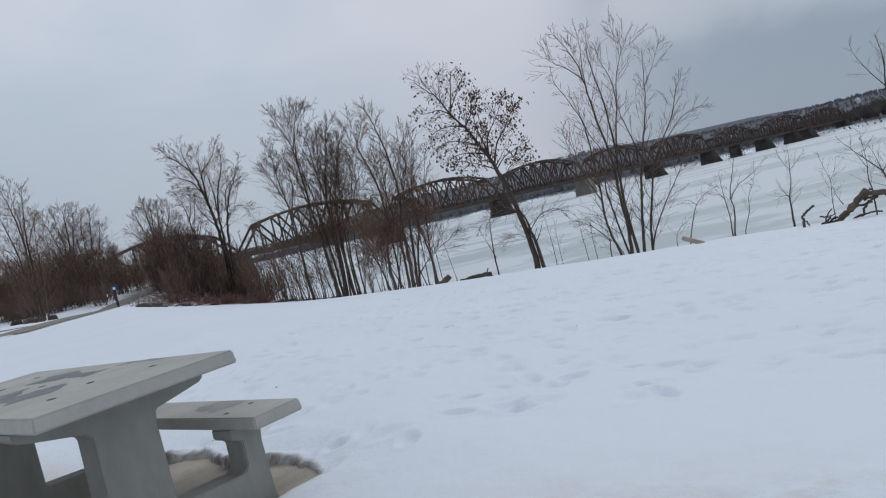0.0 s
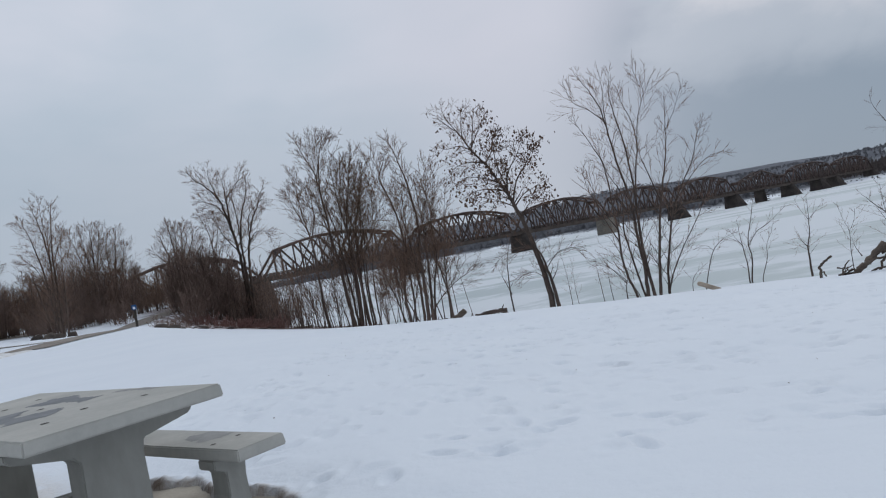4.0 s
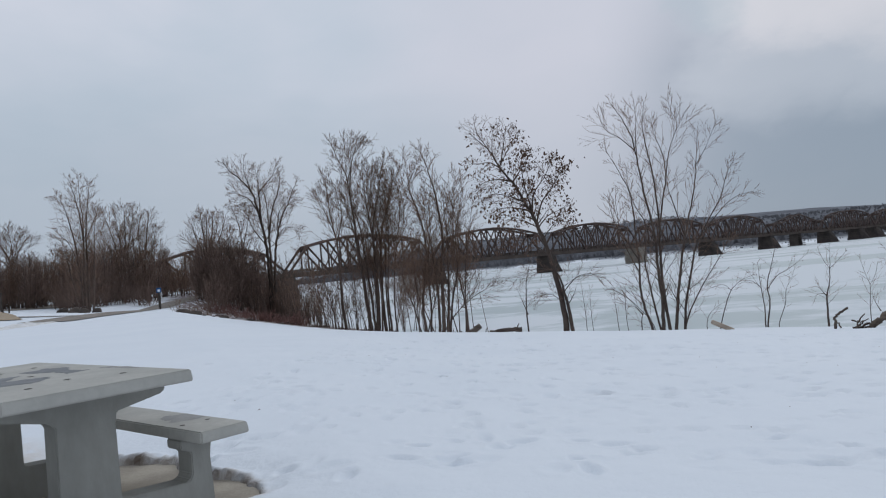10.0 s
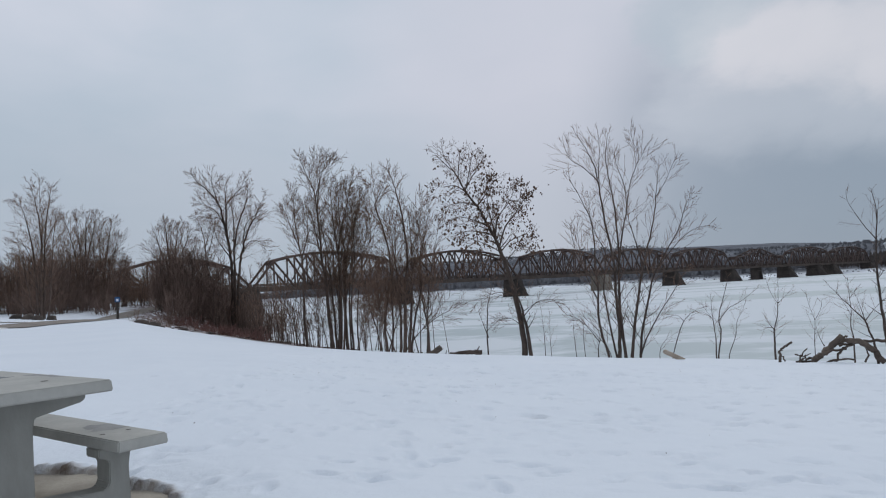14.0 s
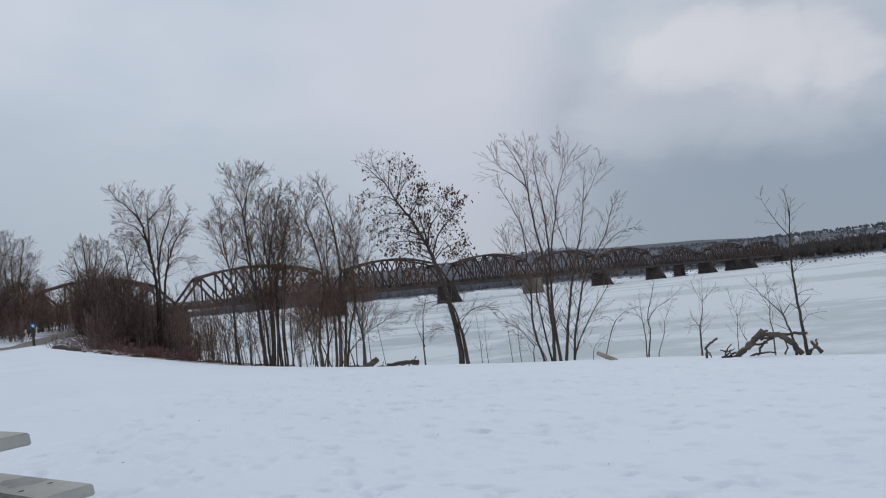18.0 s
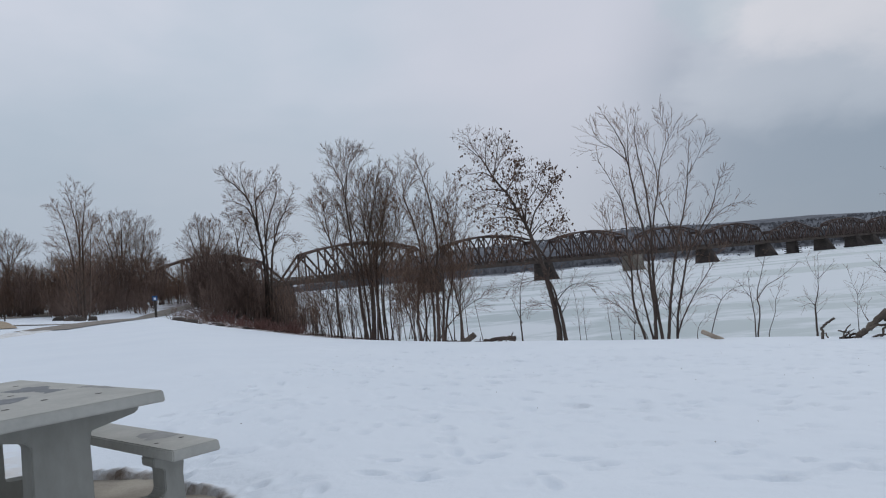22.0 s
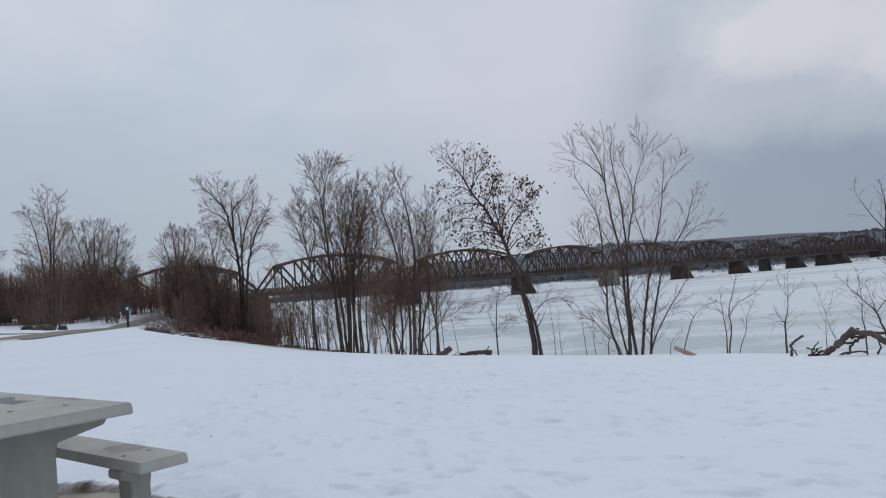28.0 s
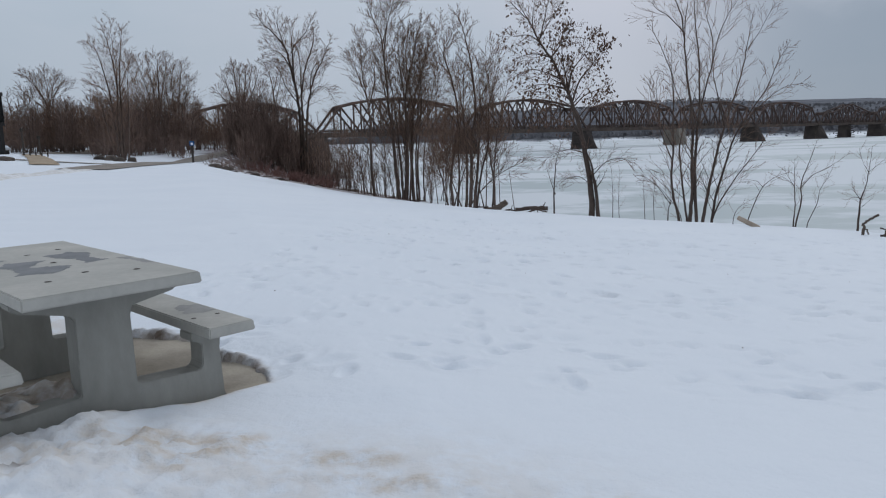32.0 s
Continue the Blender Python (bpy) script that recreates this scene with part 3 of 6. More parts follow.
def trail(x, y, heading, steps, jitter=0.12):
    h = heading
    for i in range(steps):
        side = 0.13 if i % 2 else -0.13
        dent(x - math.sin(h) * side, y + math.cos(h) * side, rs.uniform(0.075, 0.115), rs.uniform(0.04, 0.06), h + rs.normal(0, 0.3),
             rs.uniform(0.022, 0.052))
        h += rs.normal(0, jitter)
        x, y = x + math.cos(h) * rs.uniform(0.5, 0.75), y + math.sin(h) * rs.uniform(0.5, 0.75)


for q in ((-3.5, 6.2, 0.1, 22), (-2.0, 7.0, -0.05, 20), (0.2, 5.6, 0.25, 16), (2.0, 4.2, 0.5, 12), (-1.0, 8.6, 0.0, 22), (-4, 9.6, -0.05, 24),
          (1.2, 6.4, -0.12, 14), (-1.5, 5.2, 0.8, 12), (3.0, 8.4, 0.6, 14), (0.5, 10.4, 0.05, 18), (4.2, 6.2, 0.1, 12), (-0.4, 4.1, 0.35, 9)):
    trail(*q)
for i in range(1400):
    dent(rs.uniform(-3, 10), 3.6 + 12.5 * rs.uniform(0, 1) ** 1.2, rs.uniform(0.05, 0.12), rs.uniform(0.04, 0.07), rs.uniform(0, 3.14), rs.uniform(0.012, 0.046))

nx, ny = len(XS), len(YS)
idx = np.arange(nx * ny).reshape(ny, nx)
quads = np.stack([idx[:-1, :-1], idx[:-1, 1:], idx[1:, 1:], idx[1:, :-1]], -1).reshape(-1, 4)
gm = bpy.data.meshes.new("ground")
gm.vertices.add(nx * ny)
gm.vertices.foreach_set("co", np.stack([GX, GY, GZ], -1).ravel())
gm.loops.add(quads.size)
gm.loops.foreach_set("vertex_index", quads.ravel())
gm.polygons.add(len(quads))
gm.polygons.foreach_set("loop_start", np.arange(0, quads.size, 4))
gm.polygons.foreach_set("use_smooth", np.ones(len(quads), bool))
gm.update(calc_edges=True)
gw, gu = GX * WAY[0] + GY * WAY[1], GX * ALONG[0] + GY * ALONG[1]
dirt_v = np.maximum(0.8 * np.exp(-((hole - 1.02) / 0.06) ** 2) * (np.hypot(GX, GY) < 9), 0.4 * np.exp(-((front + 0.05) / 0.45) ** 2) * smooth(-3.6, -2.2, GX) * smooth(1.0, -0.4, GX))
blotch = smooth(-0.8, 0.0, lumpy(GX, GY, 0.16, 4))
for cx, cy, ax, ay, k in ((-1.55, 2.6, 0.28, 0.14, 1.0), (-1.36, 2.42, 0.16, 0.1, 0.7), (-1.1, 2.52, 0.2, 0.24, 1.0), (-1.85, 2.35, 0.35, 0.22, 0.7), (-0.56, 2.56, 0.27, 0.09, 0.95),
                          (-0.45, 2.36, 0.32, 0.1, 0.95), (-2.3, 2.55, 0.4, 0.3, 0.6), (0.3, 2.3, 0.4, 0.12, 0.35)):
    dirt_v = np.maximum(dirt_v, k * smooth(1.6, 0.4, np.hypot((GX - cx) / ax, (GY - cy) / ay) + 0.35 * lumpy(GX, GY, 0.3, 3)) * blotch)
dirt_v = np.clip(np.maximum(np.maximum(dirt_v, mud), 1.0 * heaped), 0, 1)
dirt_v = np.maximum(dirt_v, 0.75 * smooth(-1.0, 0.3, wavy(GX, GY, 1.7, 23)) * smooth(-1.6, -0.6, tx) * smooth(1.3, 0.6, tx) * smooth(1.4, 2.2, ty) * smooth(6.5, 4.5, ty) * (hole > 1))
onset = np.interp(gu, (46, 52, 60, 70, 78, 90), (13.5, 10.5, 8.2, 5.6, 3.2, 2.0))
litter_v = smooth(-0.8, 1.2, gw - onset + 1.3 * wavy(GX, GY, 7, 21)) * smooth(44, 52, gu) * (1 - smooth(24, 30, gw)) * 0.9
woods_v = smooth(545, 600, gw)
soil_v = np.exp(-((hole - 1.025) / 0.04) ** 2) * (np.hypot(GX, GY) < 9) * smooth(0.2, 0.4, ty) * np.clip(0.85 + 0.7 * lumpy(GX, GY, 0.2, 4), 0, 1)
soil_v = np.maximum(soil_v, np.exp(-(((GX + 1.76) / 0.06) ** 2 + ((GY - 2.22) / 0.05) ** 2) ** 2) * np.clip(0.6 + lumpy(GX, GY, 0.1, 3), 0, 1))
soil_v = np.maximum(soil_v, np.clip(np.maximum(0.5 * mud * smooth(2.6, 1.6, ty), 0.62 * heaped) * (0.9 + 0.9 * lumpy(GX, GY, 0.17, 4)), 0, 1))
for nm, val in (("soil", soil_v), ("dirt", dirt_v), ("litter", litter_v), ("woods", woods_v)):
    at_ = gm.attributes.new(nm, "FLOAT", "POINT")
    at_.data.foreach_set("value", val.ravel().astype(np.float32))
gm.materials.append(M_snow)
ground = tagged(new("ground", gm), "trampled white snow sloping down to the river bank", "snow", kind="structure")

ice = Shape()
corners = [(15, -3900), (15, 3900), (560, 3900), (560, -3900)]
ice.v = [(w * WAY[0] + u * ALONG[0], w * WAY[1] + u * ALONG[1], ICE) for w, u in corners]
ice.f = [(0, 3, 2, 1)]
tagged(part("river_ice", ice, M_ice), "frozen river with drifted snow over grey ice", "frozen river", kind="structure")

# ---- path, sand and pad ----
def ribbon(name, centre, width, mat, label, category, lift=0.05, parent=None):
    s, pts = Shape(), []
    for i in range(len(centre) - 1):
        for k in range(6):
            a, b = Vector(centre[i]), Vector(centre[i + 1])
            pts.append(a.lerp(b, k / 6))
    pts.append(Vector(centre[-1]))
    for _ in range(3):
        pts = [pts[0]] + [(pts[i - 1] + pts[i] * 2 + pts[i + 1]) / 4 for i in range(1, len(pts) - 1)] + [pts[-1]]
    r = random.Random(5)
    for i, p in enumerate(pts):
        d = (pts[min(i + 1, len(pts) - 1)] - pts[max(i - 1, 0)]).normalized()
        n = Vector((-d.y, d.x))
        for k in range(5):
            off = (k / 4 - 0.5) * width * (1 + r.uniform(-0.06, 0.06))
            q = p + n * off
            s.v.append((q.x, q.y, float(land(q.x, q.y)) + 0.07 + lift))
    for i in range(len(pts) - 1):
        for k in range(4):
            a = i * 5 + k
            s.f.append((a, a + 5, a + 6, a + 1))
    return tagged(part(name, s, mat, smooth_it=True), label, category, kind="structure")


ribbon("path", [(-27.4, 41.5), (-31.2, 53), (-34.6, 64), (-36.9, 73.5), (-38.2, 83), (-38.0, 92), (-36.5, 100), (-38, 112)], 3.1,
       M_path, "cleared grey-brown asphalt footpath between snow banks", "path")
ribbon("side_path", [(-62, 58), (-52, 56), (-43, 54.5), (-36.5, 54), (-32, 54.5)], 1.6, M_path, "narrow cleared path before the dark building", "path", 0.04)
ribbon("road", [(-60, 74), (-63, 92), (-68, 108), (-82, 130), (-110, 160)], 5.0, M_path, "cleared road winding up behind the building", "road", 0.06)
ribbon("sand_patch", [(-33.9, 47.2), (-40.5, 56.0), (-47.5, 64.7), (-54, 73)], 1.9, M_sand, "trampled sandy walkway beside the dark building", "walkway", 0.06)

pad = Shape()
T = pose(TABLE_AT[0], TABLE_AT[1], 0, 0, 0, TABLE_YAW)
pad.box(-1.1, -0.35, -0.10, 1.75, 2.45, 0.004)
tagged(part("concrete_pad", pad, M_pad, at=T, bevel=0.01), "damp sandy concrete pad bared by melted snow", "concrete pad", kind="structure")

# ---- picnic table ----
table = thing("picnic_table", T, "grey cast concrete picnic table with attached benches, damp stains on top", "picnic table")


def slab(x0, x1, y0, y1, z0, z1, draft=0.006):
    s = Shape()
    s.v = [(x0, y0, z0), (x1, y0, z0), (x1, y1, z0), (x0, y1, z0), (x0 + draft, y0 + draft, z1), (x1 - draft, y0 + draft, z1),
           (x1 - draft, y1 - draft, z1), (x0 + draft, y1 - draft, z1)]
    s.f = [(0, 3, 2, 1), (4, 5, 6, 7), (0, 1, 5, 4), (1, 2, 6, 5), (2, 3, 7, 6), (3, 0, 4, 7)]
    return s


def soaked(outline, z, seed, torn=0.02):
    """Damp patch with a torn edge: the fine cells inside an outline whose distance to the edge, plus noise, is positive."""
    s, c = Shape(), 0.006
    xs, ys = [p[0] for p in outline], [p[1] for p in outline]
    gx, gy = np.meshgrid(np.arange(min(xs) - 0.02, max(xs) + 0.02, c), np.arange(min(ys) - 0.02, max(ys) + 0.02, c))
    inside, far = np.zeros(gx.shape, bool), np.full(gx.shape, 9.0)
    for (x0, y0), (x1, y1) in zip(outline, outline[1:] + outline[:1]):
        inside ^= ((y0 > gy) != (y1 > gy)) & (gx < (x1 - x0) * (gy - y0) / (y1 - y0 + 1e-9) + x0)
        k = np.clip(((gx - x0) * (x1 - x0) + (gy - y0) * (y1 - y0)) / ((x1 - x0) ** 2 + (y1 - y0) ** 2), 0, 1)
        far = np.minimum(far, np.hypot(gx - x0 - k * (x1 - x0), gy - y0 - k * (y1 - y0)))
    f = np.where(inside, far, -far) + torn * wavy(gx, gy, 0.13, seed, 4)
    for x, y in zip(gx[f > 0], gy[f > 0]):
        n = len(s.v)
        s.v += [(x, y, z), (x + c, y, z), (x + c, y + c, z), (x, y + c, z)]
        s.f.append((n, n + 1, n + 2, n + 3))
    return s


def disc(cx, cy, z, r, n=14):
    s = Shape()
    s.v = [(cx + r * math.cos(6.2832 * i / n), cy + r * math.sin(6.2832 * i / n), z) for i in range(n)]
    s.f = [tuple(range(n))]
    return s


top = part("tabletop", slab(0, 0.76, 0, 1.87, 0.697, 0.75), M_conc, table, "pale concrete slab with damp stains", bevel=0.006)
for i, (x, y) in enumerate(((0.205, 0.339), (0.404, 0.461), (0.595, 0.328), (0.20, 1.465), (0.40, 1.345), (0.59, 1.44), (0.403, 0.913))):
    part("bolt_hole", disc(x, y, 0.7515, 0.016), M_bolt, top)
stains = ([(0.15, 0.97), (0.23, 1.10), (0.38, 1.03), (0.27, 0.83), (0.43, 0.77), (0.38, 0.64), (0.29, 0.56), (0.16, 0.63), (0.20, 0.80)],
          [(0.45, 1.21), (0.58, 1.25), (0.65, 1.14), (0.60, 0.92), (0.63, 0.79), (0.51, 0.75), (0.52, 0.95), (0.46, 1.06)],
          [(0.03, 1.09), (0.10, 1.21), (0.20, 1.27), (0.26, 1.22), (0.14, 1.12)])
for i, outline_ in enumerate(stains):
    part("damp_stain", soaked(outline_, 0.7506, 20 + i), M_wet, top, "dark damp stain")
part("damp_stain", soaked([(0.68, 0.80), (0.735, 0.76), (0.735, 0.45), (0.70, 0.55)], 0.7506, 24), M_damp, top, "faint damp stain")
for y in (0.29, 1.50):
    f = Shape()
    outline = [(-0.215, 0.0), (0.975, 0.0), (0.945, 0.06), (0.936, 0.30), (0.945, 0.365), (0.985, 0.388), (1.00, 0.403), (0.788, 0.403), (0.788, 0.359), (0.815, 0.350),
               (0.838, 0.335), (0.838, 0.236), (0.824, 0.212), (0.800, 0.204), (0.52, 0.218), (0.507, 0.228), (0.503, 0.55), (0.512, 0.60), (0.715, 0.640),
               (0.736, 0.655), (0.736, 0.695), (0.012, 0.695), (0.012, 0.668), (0.035, 0.650), (0.235, 0.605), (0.258, 0.58), (0.254, 0.228), (0.24, 0.218),
               (-0.04, 0.204), (-0.064, 0.212), (-0.078, 0.236), (-0.078, 0.335), (-0.055, 0.350), (-0.028, 0.359), (-0.028, 0.403), (-0.25, 0.403),
               (-0.235, 0.388), (-0.20, 0.365), (-0.195, 0.06)]
    f.prism(outline, y - 0.065, y + 0.065)
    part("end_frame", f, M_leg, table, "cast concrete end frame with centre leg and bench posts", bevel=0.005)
for x0 in (-0.262, 0.787):
    b = part("bench_seat", slab(x0, x0 + 0.252, 0.032, 1.78, 0.404, 0.456), M_conc, table, "concrete bench plank", bevel=0.006)
    for y in (0.30, 1.49):
        for k in (0.23, 0.75):
            part("bolt_hole", disc(x0 + 0.252 * k, y, 0.4575, 0.013), M_bolt, b)
    if x0 > 0:
        part("damp_stain", soaked([(0.85, 0.42), (0.93, 0.38), (1.015, 0.40), (1.02, 0.58), (0.94, 0.66), (0.88, 0.60)], 0.4566, 31), M_damp, b, "damp stain")

# ---- sign post ----
sx, sy = -34.4, 71.4
sz = float(land(sx, sy)) + 0.05
sign = thing("trail_sign", pose(sx, sy, sz - 0.2, 0, 0, 26), "small blue and white trail sign on a dark timber post", "sign")
part("post", Shape().box(-0.12, -0.10, 0, 0.12, 0.10, 2.35), M_post, sign, bevel=0.02)
part("sign_panel", Shape().box(-0.24, -0.14, 1.98, 0.24, -0.105, 2.48), M_blue, sign, "blue sign panel", bevel=0.01)
part("white_mark", Shape().box(-0.11, -0.150, 2.06, 0.11, -0.142, 2.30), M_white, sign, "white symbol block")

# ---- railway bridge ----
BX, BY, BYAW = -71.1, 243.8, 40.0
bridge = thing("truss_bridge", pose(BX, BY, 0, 0, 0, BYAW), "long rusty steel truss railway bridge on dark stone piers", "bridge")
DECK = 4.1


def span(s0, length, knee, crown, panels, first=None, peak=False):
    """One through-truss span: two trusses, deck, railings; the first one lends its meshes to alike spans."""
    p = length / panels
    deck = Shape()
    deck.box(0.2, -3.0, DECK, length - 0.2, 3.0, DECK + 0.45)
    for y in (-2.9, 2.9):
        deck.box(0.1, y - 0.22, DECK - 0.35, length - 0.1, y + 0.22, DECK + 1.15)
    k = int(length / 4)
    for i in range(k + 1):
        x = 0.3 + (length - 0.6) * i / k
        deck.box(x - 0.15, -2.9, DECK - 0.15, x + 0.15, 2.9, DECK + 0.3)
    made = part("truss_span", deck, M_deck, bridge, "timber deck on steel floor girders", at=pose(s0, 0, 0))
    tops = []
    for i in range(panels + 1):
        if i in (0, panels):
            tops.append(DECK + 0.8)
        elif peak:
            k_ = 1 - abs(i - panels / 2) / 3
            tops.append(knee + (crown - knee) * max(0, k_))
        else:
            k_ = (i - 1) / (panels - 2) * 2 - 1
            tops.append(knee + (crown - knee) * (1 - abs(k_) ** 1.9))
    lo = DECK + 0.8
    for y in (-2.9, 2.9):
        chord = Shape()
        chord.tube([(i * p, y, tops[i]) for i in range(1, panels)], [0.44] * (panels - 1), 4)
        part("top_chord", chord, M_steel, made)
        for a, b in ((0, 1), (panels, panels - 1)):
            part("end_post", Shape().beam((a * p, y, lo), (b * p, y, tops[b]), 0.6, 0.7), M_steel, made)
        for i in range(1, panels):
            part("vertical", Shape().beam((i * p, y, lo), (i * p, y, tops[i]), 0.46, 0.46, (1, 0, 0)), M_steel, made)
        for i in range(1, panels - 1):
            a, b = (i, i + 1) if i < panels / 2 else (i + 1, i)
            part("diagonal", Shape().beam((a * p, y, tops[a]), (b * p, y, lo), 0.5, 0.6), M_steel, made)
            mx, mz = (a + b) / 2 * p, (tops[a] + lo) / 2
            if 1 < i < panels - 2:
                part("counter", Shape().beam((b * p, y, tops[b]), (a * p, y, lo), 0.34, 0.4), M_steel, made)
            part("sub_strut", Shape().beam((mx, y, mz), (mx, y, lo), 0.38, 0.38, (1, 0, 0)), M_steel, made)
        rail = Shape()
        for z in (DECK + 1.15, DECK + 1.75, DECK + 2.25):
            rail.box(0.2, y * 0.86 - 0.05, z, length - 0.2, y * 0.86 + 0.05, z + 0.14)
        for i in range(int(length / 0.42)):
            rail.box(0.3 + i * 0.42, y * 0.86 - 0.04, DECK + 0.4, 0.45 + i * 0.42, y * 0.86 + 0.04, DECK + 2.3)
        part("railing", rail, M_deck, made)
    for i in range(1, panels):
        part("cross_strut", Shape().beam((i * p, -2.9, tops[i] - 0.1), (i * p, 2.9, tops[i] - 0.1), 0.3, 0.3), M_steel, made)
        if i < panels - 1:
            lat = Shape()
            lat.beam((i * p, -2.9, tops[i]), ((i + 1) * p, 2.9, tops[i + 1]), 0.28, 0.28)
            lat.beam((i * p, 2.9, tops[i]), ((i + 1) * p, -2.9, tops[i + 1]), 0.28, 0.28)
            part("lateral_brace", lat, M_steel, made)
    for i in (1, panels - 1):
        pb = Shape()
        pb.box(i * p - 0.12, -2.7, tops[i] - 1.6, i * p + 0.12, 2.7, tops[i] - 0.3)
        part("portal", pb, M_steel, made)
    return made


def span_copy(first, s0):
    c = copy_thing(first, pose(s0, 0, 0))
    return c


main_span = span(0, 65, 14.4, 17.6, 8)
for i in range(1, 5):
    span_copy(main_span, 65 * i)
for s0 in (403, 479):
    copy_thing(main_span, pose(s0, 0, 0) @ Matrix.Diagonal((76 / 65, 1, 1, 1)))
span(-50, 50, 12.6, 15.7, 6)
span(325, 78, 11.6, 16.8, 10, peak=True)


def pier(s0, wide, mat, nose=True, label=""):
    s = Shape()
    z0, z1 = ICE - 1.5, DECK - 0.35
    a, b = wide * 0.36, wide * 0.5
    if nose:
        lowp = [(-b, 4.6), (b, 4.6), (b, -5.5), (0, -10.5), (-b, -5.5)]
        topp = [(-a, 3.9), (a, 3.9), (a, -3.8), (0, -5.0), (-a, -3.8)]
    else:
        e = 3.2 if wide < 6 else 5.0
        lowp = [(-b, e), (b, e), (b, -e), (-b, -e)]
        topp = [(-a * 1.15, e - 0.4), (a * 1.15, e - 0.4), (a * 1.15, 0.4 - e), (-a * 1.15, 0.4 - e)]
    k = len(lowp)
    s.v = [(x, y, z0) for x, y in lowp] + [(x, y, z1) for x, y in topp]
    s.f = [tuple(reversed(range(k))), tuple(range(k, 2 * k))] + [(i, (i + 1) % k, k + (i + 1) % k, k + i) for i in range(k)]
    ob = part("pier", s, mat, bridge, label, at=pose(s0, 0, 0))
    part("pier_cap", Shape().box(-a - 0.3, -4.6, z1 + 0.003, a + 0.3, 4.5, z1 + 0.34), mat, ob)
    if mat is M_stone:
        for j in range(6):
            t_ = j / 6
            z = ICE + (z1 - ICE) * t_
            f = (z - z0) / (z1 - z0)
            e = b + (a - b) * f + 0.06
            ye = 4.6 + (3.9 - 4.6) * f + 0.06
            yn = -5.5 + (-3.8 + 5.5) * f
            part("stone_course", Shape().box(-e, yn, z, e, ye, z + 0.5), mat, ob)
    return ob


for i in range(6):
    pier(65 * i, 6.0, M_pale_stone if i == 3 else M_stone, i != 3, "pale concrete pier" if i == 3 else "dark stone pier with a sloping ice breaker")
pier(362, 5.4, M_stone, False, "round-shouldered pivot pier of the swing span")
pier(403, 6.2, M_stone, True)
pier(452, 9.0, M_stone, True)
pier(480, 8.0, M_stone, True)
pier(555, 8.0, M_stone, True)
ab = Shape()
ab.box(-54, -5, -6, -49, 5, DECK - 0.3)
part("abutment", ab, M_stone, bridge, "stone abutment in the wooded bank")

# ---- bare trees ----
UP = Vector((0, 0, 1))


def limb(big, small, tips, p, d, length, r, level, last, rg, density, rmin, up=0.10, spread=0.75):
    """A limb with side twigs, for bushes: straight twigs on a wandering stem."""
    if level >= last:
        e = p + (d + UP * up * 0.5).normalized() * length * 1.1
        small.spike(p, e, rmin)
        tips.append(e)
        return
    n, pts, rad, dirs = 3, [p.copy()], [r], []
    for i in range(n):
        d = (d + UP * up * (0.3 + 0.5 * i / n) + Vector((rg.gauss(0, 0.06), rg.gauss(0, 0.06), rg.gauss(0, 0.05)))).normalized()
        p = p + d * (length / n)
        pts.append(p.copy())
        dirs.append(d.copy())
        rad.append(max(rmin, r * (1 - 0.85 * (i + 1) / n)))
    rad[-1] = rmin * 0.35
    small.tube(pts, rad, 3, cap=False)
    k = max(3, int(density * rg.uniform(0.85, 1.2)))
    turn = rg.uniform(0, 6.283)
    for c in range(k):
        t = min(0.15 + 0.85 * (c + rg.random()) / k, 0.999)
        j = min(n - 1, int(t * n))
        q = pts[j].lerp(pts[j + 1], t * n - j)
        turn += 2.4 + rg.uniform(-0.5, 0.5)
        side = Matrix.Rotation(turn, 3, dirs[j]) @ dirs[j].orthogonal().normalized()
        limb(big, small, tips, q, (dirs[j] + side * rg.uniform(0.4, 0.95) * spread).normalized(), length * rg.uniform(0.42, 0.8) * (1.15 - 0.6 * t),
             rmin, level + 1, last, rg, density, rmin, up, spread)


def bough(big, small, tips, p, d, length, r, level, rg, k):
    """A side branch that bends upwards, feathered with branchlets on alternating sides, down to single twigs."""
    if level >= k["last"]:
        e = p + (d + UP * k["up"] * 0.6).normalized() * length
        small.spike(p, e, k["rmin"])
        tips.append(e)
        return
    n = k["last"] + 1 if level == 1 else 2
    pts, rad, dirs = [p.copy()], [r], []
    for i in range(n):
        d = (d + UP * k["up"] * rg.uniform(0.2, 1.0) + Vector((rg.gauss(0, 0.055), rg.gauss(0, 0.055), rg.gauss(0, 0.04)))).normalized()
        p = p + d * (length / n)
        pts.append(p.copy())
        dirs.append(d.copy())
        rad.append(max(k["rmin"], r * (1 - 0.9 * (i + 1) / n)))
    rad[-1] = k["rmin"] * 0.4
    (big if r > k["rmin"] * 2.4 else small).tube(pts, rad, 4 if r > k["rmin"] * 4 else 3, cap=False)
    tips.append(p)
    m = max(3, int(k["kids"][level - 1] * rg.uniform(0.8, 1.25)))
    turn = rg.uniform(0, 6.283)
    for c in range(m):
        t = min(0.18 + 0.82 * (c + rg.random()) / m, 0.995)
        j = min(n - 1, int(t * n))
        q = pts[j].lerp(pts[j + 1], t * n - j)
        turn += 3.14 + rg.gauss(0, 0.55)
        side = Matrix.Rotation(turn, 3, dirs[j]) @ dirs[j].orthogonal().normalized()
        w = (dirs[j] + side * math.tan(k["angle"] * rg.uniform(0.6, 1.2))).normalized()
        bough(big, small, tips, q, w, length * k["ratio"] * rg.uniform(0.5, 1.2) * (1.1 - 0.6 * t), max(k["rmin"], rad[j] * 0.5), level + 1, rg, k)


